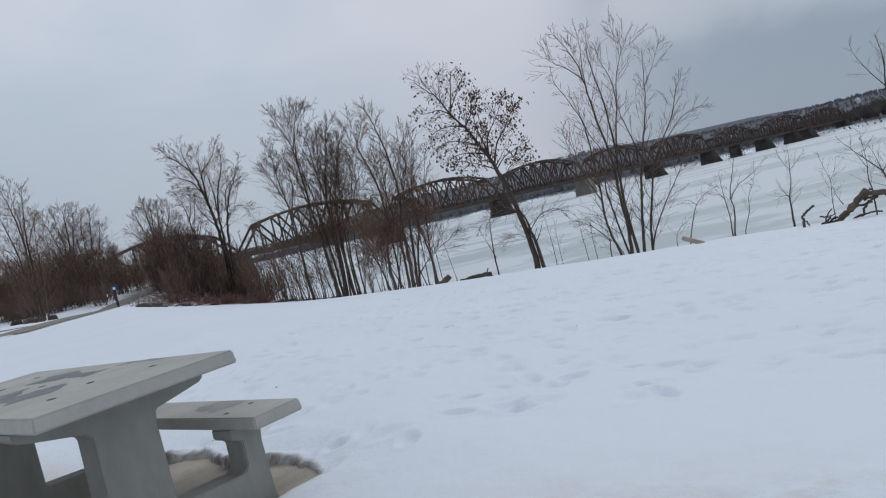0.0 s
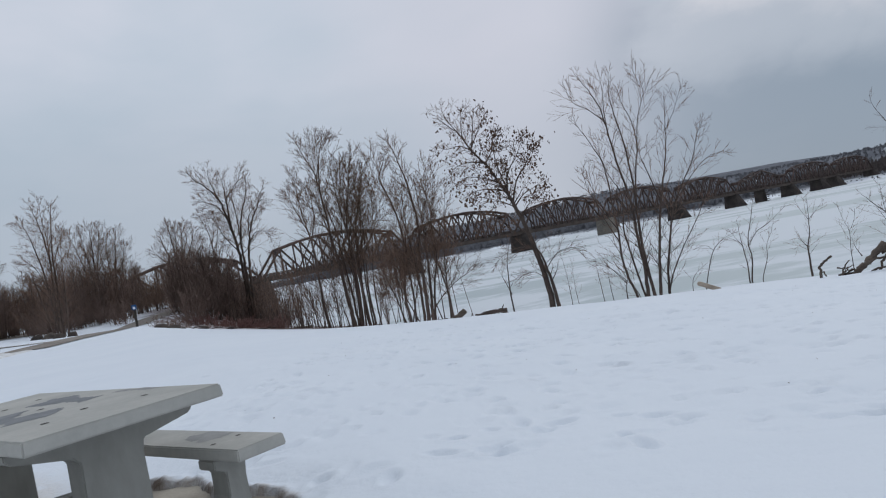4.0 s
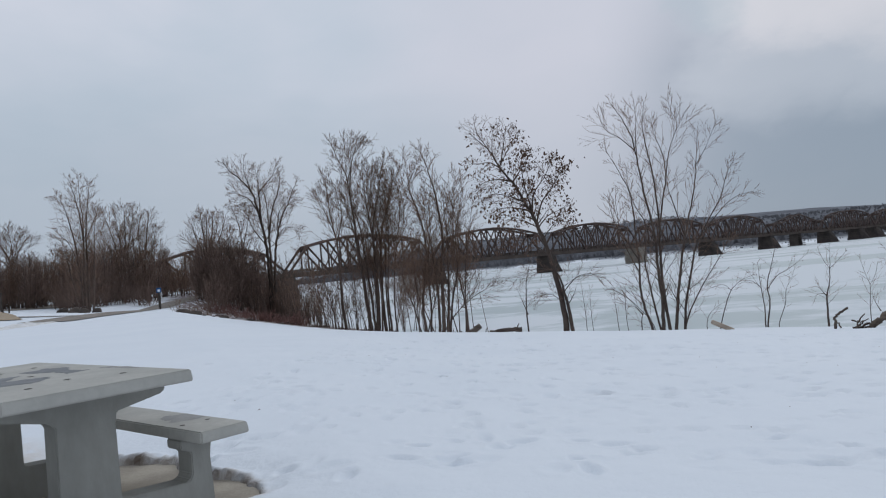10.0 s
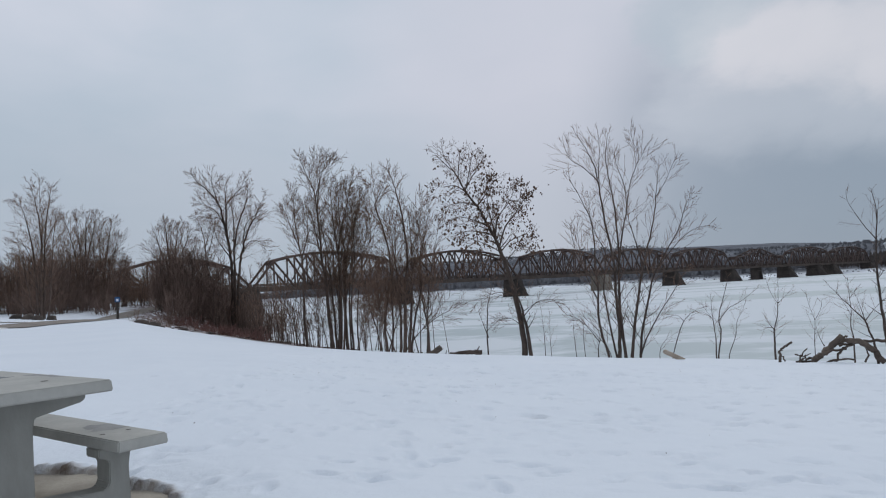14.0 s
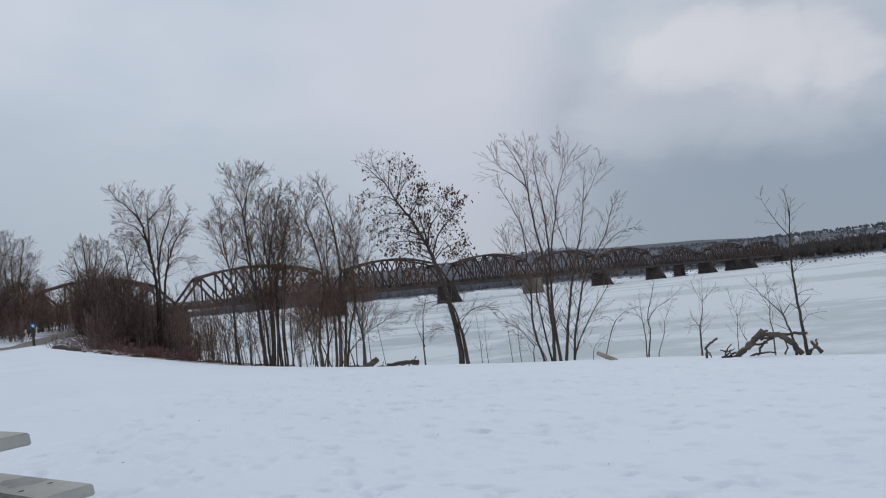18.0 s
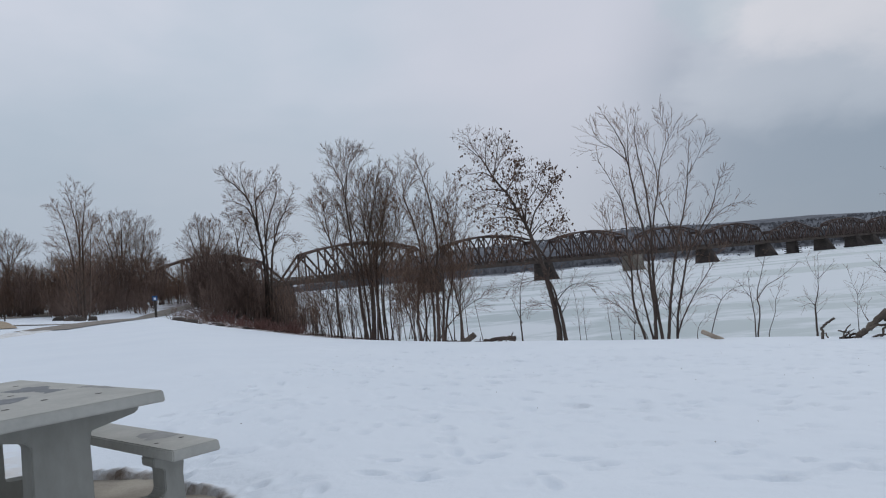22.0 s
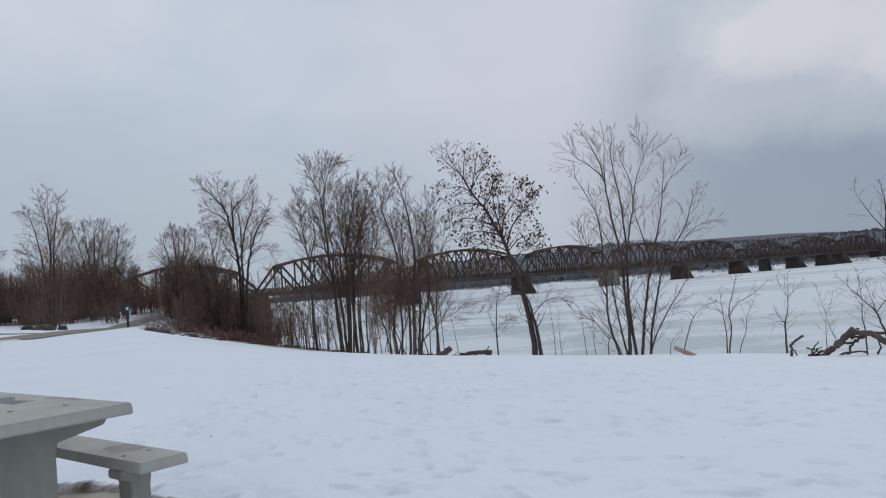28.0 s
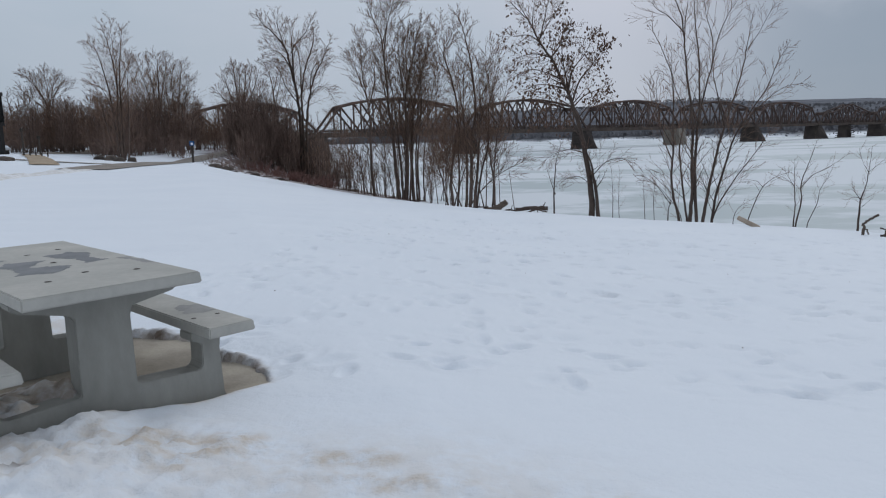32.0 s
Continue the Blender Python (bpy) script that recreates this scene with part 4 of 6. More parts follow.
def grown(stems, seed, density=3.2, rmin=0.006, gap=0.0, kids=(8, 5, 4), angle=0.62, ratio=0.46, last=2, reach=0.34, low=0.3, count=11, up=0.10, spread=0.75):
    """Stems are (base radius, control points (x, y, z)); returns the Shapes of the wood and twigs, and the twig tips.
    With a gap (metres between side branches) the stems carry feathered boughs, otherwise the straight twigs of a bush."""
    rg = random.Random(seed)
    big, small, tips, trunks = Shape(), Shape(), [], []
    rule = {"last": last, "kids": kids, "angle": angle, "ratio": ratio, "up": up, "rmin": rmin}
    laid = []
    for r0, ctrl in stems:
        ctrl = [Vector(c) for c in ctrl]
        if laid and ctrl[0].z > 1.3:
            near_, r_ = min(laid, key=lambda q: (q[0].x - ctrl[0].x) ** 2 + (q[0].z - ctrl[0].z) ** 2)
            off, r0 = near_.y - ctrl[0].y, min(r0, r_ * 0.9)
            ctrl = [near_] + [c + Vector((0, off, 0)) for c in ctrl[1:]]
        pts = []
        for i in range(len(ctrl) - 1):
            for k in range(4):
                t = k / 4
                p0, p1, p2, p3 = ctrl[max(i - 1, 0)], ctrl[i], ctrl[i + 1], ctrl[min(i + 2, len(ctrl) - 1)]
                pts.append(0.5 * ((2 * p1) + (p2 - p0) * t + (2 * p0 - 5 * p1 + 4 * p2 - p3) * t * t + (3 * p1 - p0 - 3 * p2 + p3) * t ** 3)
                           + Vector((rg.gauss(0, 0.12), rg.gauss(0, 0.12), 0)) * r0)
        pts.append(ctrl[-1])
        m = len(pts)
        rad = [max(rmin * 1.3, r0 * (1 - 0.93 * (i / (m - 1)) ** 0.8)) for i in range(m)]
        rad[0] *= 1.25
        laid += list(zip(pts, rad))
        trunks.append(Shape().tube(pts, rad, 7 if r0 > 0.05 else 5, cap=True))
        total = sum((pts[i + 1] - pts[i]).length for i in range(m - 1))
        rooted = ctrl[0].z < 1.3
        low_ = low if rooted else 0.12
        many = max(4, int(total * (1 - low_) / gap)) if gap else count
        turn = rg.uniform(0, 6.283)
        for c in range(many):
            t = low_ + (1 - low_) * (c + rg.random()) / many
            j = min(m - 2, int(t * (m - 1)))
            q = pts[j].lerp(pts[j + 1], t * (m - 1) - j)
            d = (pts[j + 1] - pts[j]).normalized()
            if gap:
                turn += 2.4 + rg.uniform(-0.6, 0.6)
                side = Matrix.Rotation(turn, 3, d) @ d.orthogonal().normalized()
                nd_ = (d + side * math.tan(angle * rg.uniform(0.75, 1.45))).normalized()
                ln = reach * rg.uniform(0.45, 1.15) * (1.1 - 0.8 * t)
                bough(big, small, tips, q, nd_, ln, max(rmin, rad[j] * rg.uniform(0.25, 0.42)), 1, rg, rule)
            else:
                side = Matrix.Rotation(rg.uniform(0, 6.283), 3, d) @ d.orthogonal().normalized()
                nd_ = (d + side * rg.uniform(0.5, 1.05) * spread).normalized()
                ln = total * reach * rg.uniform(0.55, 1.0) * (1.28 - 0.98 * t)
                limb(big, small, tips, q, nd_, ln, max(rmin, rad[j] * rg.uniform(0.38, 0.6)), 1, last, rg, density, rmin, up, spread)
    return trunks, big, small, tips


def leaf_mesh(tips, seed, count, size):
    rg, s = random.Random(seed), Shape()
    shuffled = rg.sample(tips, len(tips))
    kept = [p for p in shuffled if p.z > 3.6 and rg.random() < 0.4 + 0.6 * min(1, max(0, (p.x + 3.2) / 1.6)) and rg.random() < min(1, max(0.15, (9.3 - p.z) / 1.5))]
    for p in kept[:count]:
        q = p + Vector((rg.gauss(0, 0.13), rg.gauss(0, 0.13), rg.gauss(-0.03, 0.1)))
        a = rg.uniform(0, 6.283)
        h = size * rg.uniform(0.6, 1.25)
        e = Vector((math.cos(a), math.sin(a), rg.uniform(-0.5, 0.3))) * h * 0.42
        dn = Vector((rg.gauss(0, 0.25), rg.gauss(0, 0.25), -1)).normalized() * h
        cup = e.cross(dn).normalized() * h * 0.16
        n = len(s.v)
        s.v += [tuple(q), tuple(q + dn * 0.45 + e + cup), tuple(q + dn), tuple(q + dn * 0.45 - e + cup), tuple(q + dn * 0.5 - cup * 0.6)]
        s.f += [(n, n + 1, n + 4), (n + 1, n + 2, n + 4), (n + 2, n + 3, n + 4), (n + 3, n, n + 4)]
    return s


def tree(name, label, x, y, stems, seed, bark, twig, category="tree", group="", z=None, sink=0.15, leaves=None, turn=None, tall=1.0, thick=1.0, **kw):
    z = float(land(x, y)) if z is None else z
    stems = [(r * thick, [(p[0], p[1], p[2] * tall) for p in pts]) for r, pts in stems]
    b = math.degrees(math.atan2(x, y)) if turn is None else turn
    t = thing(name, pose(x, y, z - sink, 0, 0, -b), label, category, group)
    trunks, big, small, tips = grown(stems, seed, **kw)
    if category == "bush":
        for s_ in trunks:
            n = len(big.v)
            big.v += s_.v
            big.f += [tuple(n + i for i in f) for f in s_.f]
    else:
        for s_ in trunks:
            part("trunk", s_, bark, t, smooth_it=True)
    if big.v:
        tagged(part("branchwork", big, bark, t, smooth_it=True), kind="stuff")
    if small.v:
        tagged(part("crown", small, twig, t, "fine bare twigs"), kind="stuff")
    if leaves:
        tagged(part("foliage", leaf_mesh(tips, seed + 1, *leaves), M_leaf, t, "curled dead brown leaves"), kind="stuff")
    return t


def shoots(rg, n, half, low, high, lean):
    """Thin straight shoots fanning out of the foot of a clump."""
    out = []
    for i in range(n):
        x, h = rg.uniform(-half, half), rg.uniform(low, high)
        tip = x + h * rg.uniform(-lean, lean) + 0.12 * x
        out.append(flat(rg.uniform(0.02, 0.045), rg, (x, 0), (x * 0.55 + tip * 0.45 + rg.uniform(-0.15, 0.15), h * 0.5), (tip, h)))
    return out


def flat(r, rg, *pts):
    """Control points given as across, up; depth wanders a little."""
    out, y = [], 0.0
    for i, (x, z) in enumerate(pts):
        out.append((x, y, z))
        y += rg.uniform(-0.14, 0.14) * (pts[min(i + 1, len(pts) - 1)][1] - z)
    return (r, out)


rg = random.Random(11)
# the tall maple on the bank
tree("bare_tree", "tall bare maple with forked grey trunk on the river bank", -28.6, 91.5,
     [
      flat(0.4, rg, (-0.25, -0.1), (-0.24, 0.74), (-0.18, 5.18), (-0.16, 8.9), (-0.41, 11.9), (-0.79, 14.91), (-1.22, 17.18), (-1.81, 19.08), (-2.99, 20.61), (-4.11, 21.77), (-5.07, 23.13)),
      flat(0.14, rg, (-1.64, 18.47), (-1.91, 19.83), (-2.31, 21.34), (-2.26, 23.37)),
      flat(0.13, rg, (-0.89, 15.67), (-1.9, 17.58), (-3.12, 18.38), (-4.47, 19.17)),
      flat(0.3, rg, (0.03, -0.1), (0.04, 0.71), (0.13, 6.64), (0.14, 10.37), (0.28, 12.61), (0.82, 15.59), (1.68, 17.81), (2.06, 19.31), (2.24, 20.98)),
      flat(0.18, rg, (-0.67, 14.53), (-0.65, 17.16), (-0.56, 18.66), (0.36, 19.75), (1.37, 21.01), (2.04, 22.51)),
      flat(0.1, rg, (-0.6, 18.06), (-0.68, 20.16), (-0.87, 21.83)),
      flat(0.13, rg, (0.26, 12.24), (0.25, 15.61), (0.1, 17.88), (-0.18, 19.02)),
      flat(0.3, rg, (0.31, -0.1), (0.33, 0.68), (0.55, 6.61), (0.81, 9.58), (1.16, 11.81), (1.8, 14.03), (2.4, 15.51), (3.05, 16.62), (3.59, 18.12), (4.5, 19.84)),
      flat(0.12, rg, (1.26, 12.18), (1.66, 15.17), (2.69, 16.64), (3.99, 17.57)),
      flat(0.08, rg, (0.97, 11.07), (2.11, 13.11), (3.55, 13.03), (4.28, 11.78)),
      flat(0.1, rg, (-0.31, 11.15), (-1.8, 13.47), (-2.39, 15.37), (-3.69, 17.06))],
     31, M_dark, M_twig, tall=0.95, thick=0.84, rmin=0.0128, gap=0.3, reach=3.8, low=0.38, kids=(7, 5), last=3, angle=0.66, ratio=0.6, up=0.01)
# clump on the bank, far one
tree("tree_clump", "clump of slim bare trees growing from the bank", -8.72, 54.02,
     [
      flat(0.149, rg, (-2.51, -0.1), (-2.54, 0.77), (-2.64, 2.51), (-2.66, 4.69), (-2.61, 7.31), (-2.81, 8.86), (-3, 10.41), (-3.03, 11.95), (-3.19, 13.41)),
      flat(0.196, rg, (-0.52, -0.1), (-0.55, 0.33), (-0.76, 2.35), (-0.92, 4.99), (-1.11, 7.2), (-1.22, 9.41), (-1.33, 11.63), (-1.45, 12.96), (-1.99, 14.55), (-2.57, 16.22)),
      flat(0.092, rg, (-1.33, 11.63), (-1.12, 13.39), (-0.91, 14.49), (-0.54, 15.5), (-0.21, 15.79)),
      flat(0.081, rg, (-1.42, 12.74), (-1.09, 13.83), (-1.01, 14.94), (-0.97, 16.28)),
      flat(0.138, rg, (-0.29, -0.1), (-0.3, 0.22), (-0.39, 3.2), (-0.56, 5.84), (-0.76, 8.5), (-1.07, 10.29), (-1.18, 11.84)),
      flat(0.196, rg, (-0.05, -0.1), (-0.04, 0.28), (0.12, 3.16), (0.16, 6.23), (0.16, 8), (0.37, 9.75), (0.84, 11.5), (1.19, 13.26), (1.62, 14.45)),
      flat(0.092, rg, (0.22, 8.21), (-0.12, 10.23), (-0.22, 12.01), (-0.26, 13.92)),
      flat(0.172, rg, (0.52, -0.1), (0.52, 0.23), (0.47, 3.13), (0.6, 6.2), (0.96, 8.83), (1.52, 10.57), (2, 12.33), (2.63, 13.77)),
      flat(0.115, rg, (0.98, -0.1), (0.97, 0.37), (0.9, 3.09), (1.21, 6.15), (1.41, 8.35), (1.4, 10.13), (1.75, 11.89)),
      flat(0.081, rg, (0.56, 7.53), (0.4, 10.19), (0.34, 12.42), (0.62, 13.92)),
      flat(0.069, rg, (-2.78, 8.64), (-3.53, 10.88), (-3.71, 11.99)),
      flat(0.069, rg, (-2.5, 7.74), (-2.09, 9.91), (-2.3, 11.24), (-2.42, 12.13)),
      flat(0.069, rg, (-1.08, 7.64), (-1.53, 9.87), (-1.84, 11.66)),
      flat(0.069, rg, (1.16, 6.16), (2.12, 7.86), (2.73, 9.6), (2.6, 11.4)),
      flat(0.069, rg, (-1.65, -0.1), (-1.65, 0.69), (-1.67, 2.87), (-1.78, 5.06), (-1.81, 7.69)),
      flat(0.057, rg, (-0.97, -0.1), (-1.02, 0.46), (-1.31, 2.4), (-1.62, 4.17), (-1.77, 6.37)),
      flat(0.057, rg, (1.28, -0.1), (1.35, 0.25), (1.96, 2.56), (2.47, 4.73)),
      flat(0.09, rg, (0.2, -0.1), (0.4, 3.2), (0.3, 7.2), (0.9, 10.4), (1.0, 13.2)),
      flat(0.08, rg, (0.8, -0.1), (0.8, 3.4), (1.1, 7.4), (1.5, 10.2), (2.0, 12.9)),
      flat(0.08, rg, (-0.2, -0.1), (0.0, 3.6), (-0.3, 7.6), (0.1, 10.8), (0.2, 13.4)),
      flat(0.07, rg, (0.6, -0.1), (0.5, 3.8), (1.3, 7.9), (1.3, 10.6), (1.5, 13.0)),
      flat(0.07, rg, (1.4, -0.1), (1.4, 3.2), (1.9, 6.9), (2.4, 9.7), (2.5, 11.8)),
      flat(0.057, rg, (-3.32, -0.1), (-3.34, 0.93), (-3.41, 3.01), (-3.14, 5.17))] + shoots(rg, 11, 3.8, 3, 8, 0.25),
     41, M_bark, M_twig, tall=0.95, rmin=0.0098, gap=0.17, reach=3.0, low=0.32, kids=(7, 5), last=3, angle=0.6, ratio=0.58, up=0.04)
# clump, nearer
tree("tree_clump", "spreading clump of bare alder stems on the bank", -2.6, 42.0,
     [
      flat(0.072, rg, (-1.6, -0.1), (-1.67, 0.51), (-1.96, 2.06), (-2.28, 3.27), (-2.54, 4.32), (-2.74, 5.35)),
      flat(0.12, rg, (-1.31, -0.1), (-1.33, 0.48), (-1.44, 2.19), (-1.12, 4.2), (-0.9, 5.9), (-1.13, 7.8), (-1.45, 9.03), (-1.66, 9.91), (-1.26, 10.74), (-0.96, 11.48)),
      flat(0.096, rg, (-1.09, -0.1), (-1.06, 0.46), (-0.94, 2.15), (-0.9, 4.87), (-0.61, 6.56), (-0.55, 8.27), (-0.3, 9.81)),
      flat(0.12, rg, (-0.57, -0.1), (-0.56, 0.42), (-0.47, 2.45), (-0.5, 4.84), (-0.63, 6.22), (-0.77, 7.6), (-0.87, 9.5)),
      flat(0.144, rg, (-0.34, -0.1), (-0.32, 0.4), (-0.17, 2.43), (-0.15, 4.47), (0.11, 6.16), (0.04, 7.89), (-0.12, 9.45), (-0.37, 10.68), (-0.53, 11.38), (-0.78, 12.09)),
      flat(0.12, rg, (-0.08, -0.1), (-0.05, 0.38), (0.2, 2.74), (0.31, 5.12), (0.41, 6.48), (0.38, 7.86), (0.35, 9.25)),
      flat(0.096, rg, (0.05, -0.1), (0.09, 0.37), (0.38, 2.38), (0.87, 4.39), (0.92, 6.45), (1.28, 7.97), (1.62, 9.67)),
      flat(0.072, rg, (0.41, 6.48), (0.86, 7.83), (1.03, 9.2), (1.24, 10.22)),
      flat(0.108, rg, (1.18, -0.1), (1.17, 0.28), (1.13, 1.98), (0.89, 3.71), (0.82, 5.08), (0.71, 6.81)),
      flat(0.072, rg, (1.02, -0.1), (1.04, 0.42), (1.18, 2.66), (1.37, 4.7), (1.8, 6.72), (2.11, 8.43)),
      flat(0.06, rg, (-0.44, -0.1), (-0.21, 0.53), (0.55, 1.52), (1.65, 2.45), (2.54, 2.89), (3.12, 3.26)),
      flat(0.06, rg, (-1.61, 10.07), (-1.82, 10.95), (-1.97, 11.31)),
      flat(0.06, rg, (-1.32, 8.5), (-1.78, 9.22), (-2.03, 9.93)),
      flat(0.06, rg, (-1.35, -0.1), (-1.22, 0.61), (-0.55, 2.8), (0.09, 4.45), (0.43, 5.8)),
      flat(0.06, rg, (-0.77, -0.1), (-0.89, 0.51), (-1.63, 2.88), (-1.78, 4.6), (-1.82, 6.31))] + shoots(rg, 11, 2.4, 2.2, 9.5, 0.26),
     51, M_bark, M_twig, tall=0.95, rmin=0.0080, gap=0.16, reach=2.5, low=0.34, kids=(6, 5), last=3, angle=0.6, ratio=0.6, up=0.04)
# leaning tree that keeps its leaves
tree("leaning_tree", "leaning bare tree with curled brown leaves still hanging", 3.3, 29.0,
     [
      flat(0.15, rg, (-0.28, -0.1), (-0.29, 0.33), (-0.35, 1.55), (-0.55, 2.86), (-0.76, 3.71), (-1.04, 4.68), (-1.23, 5.29), (-1.5, 5.8), (-1.91, 6.67), (-2.38, 7.32), (-2.65, 7.95), (-3.09, 8.48), (-3.54, 8.96)),
      flat(0.13, rg, (-0.02, -0.1), (-0.05, 0.31), (-0.18, 1.66), (-0.4, 2.62), (-0.61, 3.03)),
      flat(0.045, rg, (-1.19, 5.22), (-1.32, 5.9), (-1.44, 6.51), (-1.49, 7.35), (-1.38, 7.83)),
      flat(0.045, rg, (-1.07, 4.83), (-0.79, 5.73), (-0.4, 6.18), (0, 6.74), (0.3, 7.14)),
      flat(0.04, rg, (-1.22, 5.37), (-1.07, 6.12), (-0.64, 6.68), (-0.31, 7.24), (-0.14, 7.51)),
      flat(0.04, rg, (-1.84, 6.57), (-1.64, 7.01), (-1.29, 7.46), (-1.11, 7.97)),
      flat(0.035, rg, (-2.36, 7.29), (-2.22, 7.91), (-2.07, 8.5), (-1.96, 9.02)),
      flat(0.03, rg, (-2.25, 7.47), (-1.91, 8.12), (-1.59, 8.57)),
      flat(0.035, rg, (-2.63, 7.9), (-2.6, 8.55), (-2.49, 9.07)),
      flat(0.03, rg, (-2.87, 8.26), (-3.18, 8.85), (-3.27, 9.27)),
      flat(0.03, rg, (-2.41, 7.32), (-2.8, 7.6), (-3.4, 7.58), (-3.7, 7.81)),
      flat(0.035, rg, (-1.89, 6.62), (-2.49, 6.85), (-3.1, 6.78), (-3.49, 6.45)),
      flat(0.035, rg, (-1.56, 5.87), (-2.07, 6.09), (-2.78, 6.27), (-3.22, 5.95)),
      flat(0.035, rg, (-1.31, 5.42), (-1.87, 5.59), (-2.47, 5.64), (-2.89, 5.51)),
      flat(0.03, rg, (-1.08, 4.76), (-1.56, 5.01), (-2.14, 5.25), (-2.56, 5.41)),
      flat(0.035, rg, (-0.98, 4.58), (-0.6, 5.12), (-0.11, 5.32), (0.3, 5.45)),
      flat(0.03, rg, (-0.88, 4.34), (-0.39, 4.75), (0.15, 4.82)),
      flat(0.03, rg, (-0.72, 3.6), (-1.4, 4.1), (-2.1, 4.25), (-2.7, 4.0)),
      flat(0.025, rg, (-0.5, 2.75), (-1.1, 3.0), (-1.8, 2.85), (-2.3, 2.5)),
      flat(0.025, rg, (-0.3, 1.95), (0.3, 2.5), (0.9, 2.6), (1.3, 2.4)),
      flat(0.02, rg, (-0.3, 1.5), (-0.8, 1.9), (-1.4, 1.8))],
     61, M_dark, M_twig, leaves=(1120, 0.122), rmin=0.0054, gap=0.11, reach=1.3, low=0.42, kids=(6, 4), last=3, angle=0.72, ratio=0.52, up=0.02)
# the vase-shaped clump
tree("tree_clump", "vase-shaped clump of tall slim bare stems at the snow edge", 6.95, 28.3,
     [
      flat(0.106, rg, (-0.23, -0.1), (-0.21, 1.03), (-0.14, 2.08), (-0.2, 3.46), (-0.17, 4.84), (-0.42, 6.72), (-0.54, 7.91), (-0.67, 9.1), (-1.01, 9.96), (-1.39, 10.68)),
      flat(0.044, rg, (-0.53, 8.02), (-0.54, 8.96), (-0.45, 9.77), (-0.46, 10.76)),
      flat(0.044, rg, (-0.73, 8.4), (-1.17, 9.16), (-1.56, 9.44), (-1.76, 9.82), (-1.92, 10.51)),
      flat(0.094, rg, (0.07, -0.1), (0.04, 1.01), (-0.06, 2.53), (-0.03, 4.14), (0.04, 5.75), (-0.02, 7.38), (-0.15, 8.56), (-0.22, 9.51), (-0.08, 10.62)),
      flat(0.062, rg, (0.03, 5.06), (0.28, 6.42), (0.46, 7.21), (0.44, 8.26), (0.2, 9.11), (0.12, 9.82)),
      flat(0.056, rg, (0.43, 7.1), (0.66, 8.24), (0.95, 9.01), (1.1, 9.46), (0.91, 10.06), (0.82, 10.59)),
      flat(0.037, rg, (0.98, 9.08), (1.21, 9.44), (1.5, 9.99)),
      flat(0.094, rg, (0.23, -0.1), (0.28, 1), (0.44, 2.04), (0.71, 3.62), (0.98, 4.74), (1.31, 5.97), (1.55, 6.98), (1.69, 7.88), (1.84, 9.06)),
      flat(0.044, rg, (1.66, 7.54), (2.06, 8.3), (2.32, 8.84), (2.56, 9.34)),
      flat(0.044, rg, (0.65, 4.77), (0.69, 6.03), (0.52, 6.81), (0.5, 7.21)),
      flat(0.075, rg, (0.57, -0.1), (0.61, 0.98), (0.74, 2.02), (1.08, 3.37), (1.31, 4.26), (1.91, 5.35), (2.42, 6.21), (2.71, 7.09), (3.04, 7.66)),
      flat(0.05, rg, (1.4, 4.48), (2.25, 5.54), (2.95, 6.15), (3.6, 6.27)),
      flat(0.056, rg, (0.5, -0.1), (0.66, 1.12), (1.21, 2.33), (2.14, 3.78), (2.6, 4.6)),
      flat(0.075, rg, (-0.57, -0.1), (-0.63, 1.05), (-0.83, 1.89), (-0.93, 2.82), (-0.88, 3.63), (-0.91, 4.91), (-0.9, 5.84), (-0.98, 6.78), (-1.25, 7.63), (-1.64, 8.5), (-1.76, 8.99)),
      flat(0.062, rg, (-0.28, -0.1), (-0.32, 1.03), (-0.47, 2.1), (-0.6, 3.26), (-0.65, 3.96), (-0.49, 5.34), (-0.8, 6.18), (-1.02, 7.14), (-1, 7.91)),
      flat(0.031, rg, (-0.87, 3.51), (-1.48, 4.96), (-1.53, 5.78), (-1.57, 6.61)),
      flat(0.031, rg, (-0.88, 3.97), (-1.66, 5.56), (-1.84, 6.75)),
      flat(0.027, rg, (-0.41, -0.1), (-0.56, 1.14), (-1.05, 1.9), (-1.47, 2.39), (-2.08, 2.83))],
     71, M_dark, M_twig, tall=0.955, thick=0.88, rmin=0.0050, gap=0.18, reach=1.6, low=0.2, kids=(5, 3), last=3, angle=0.56, ratio=0.58, up=0.03)

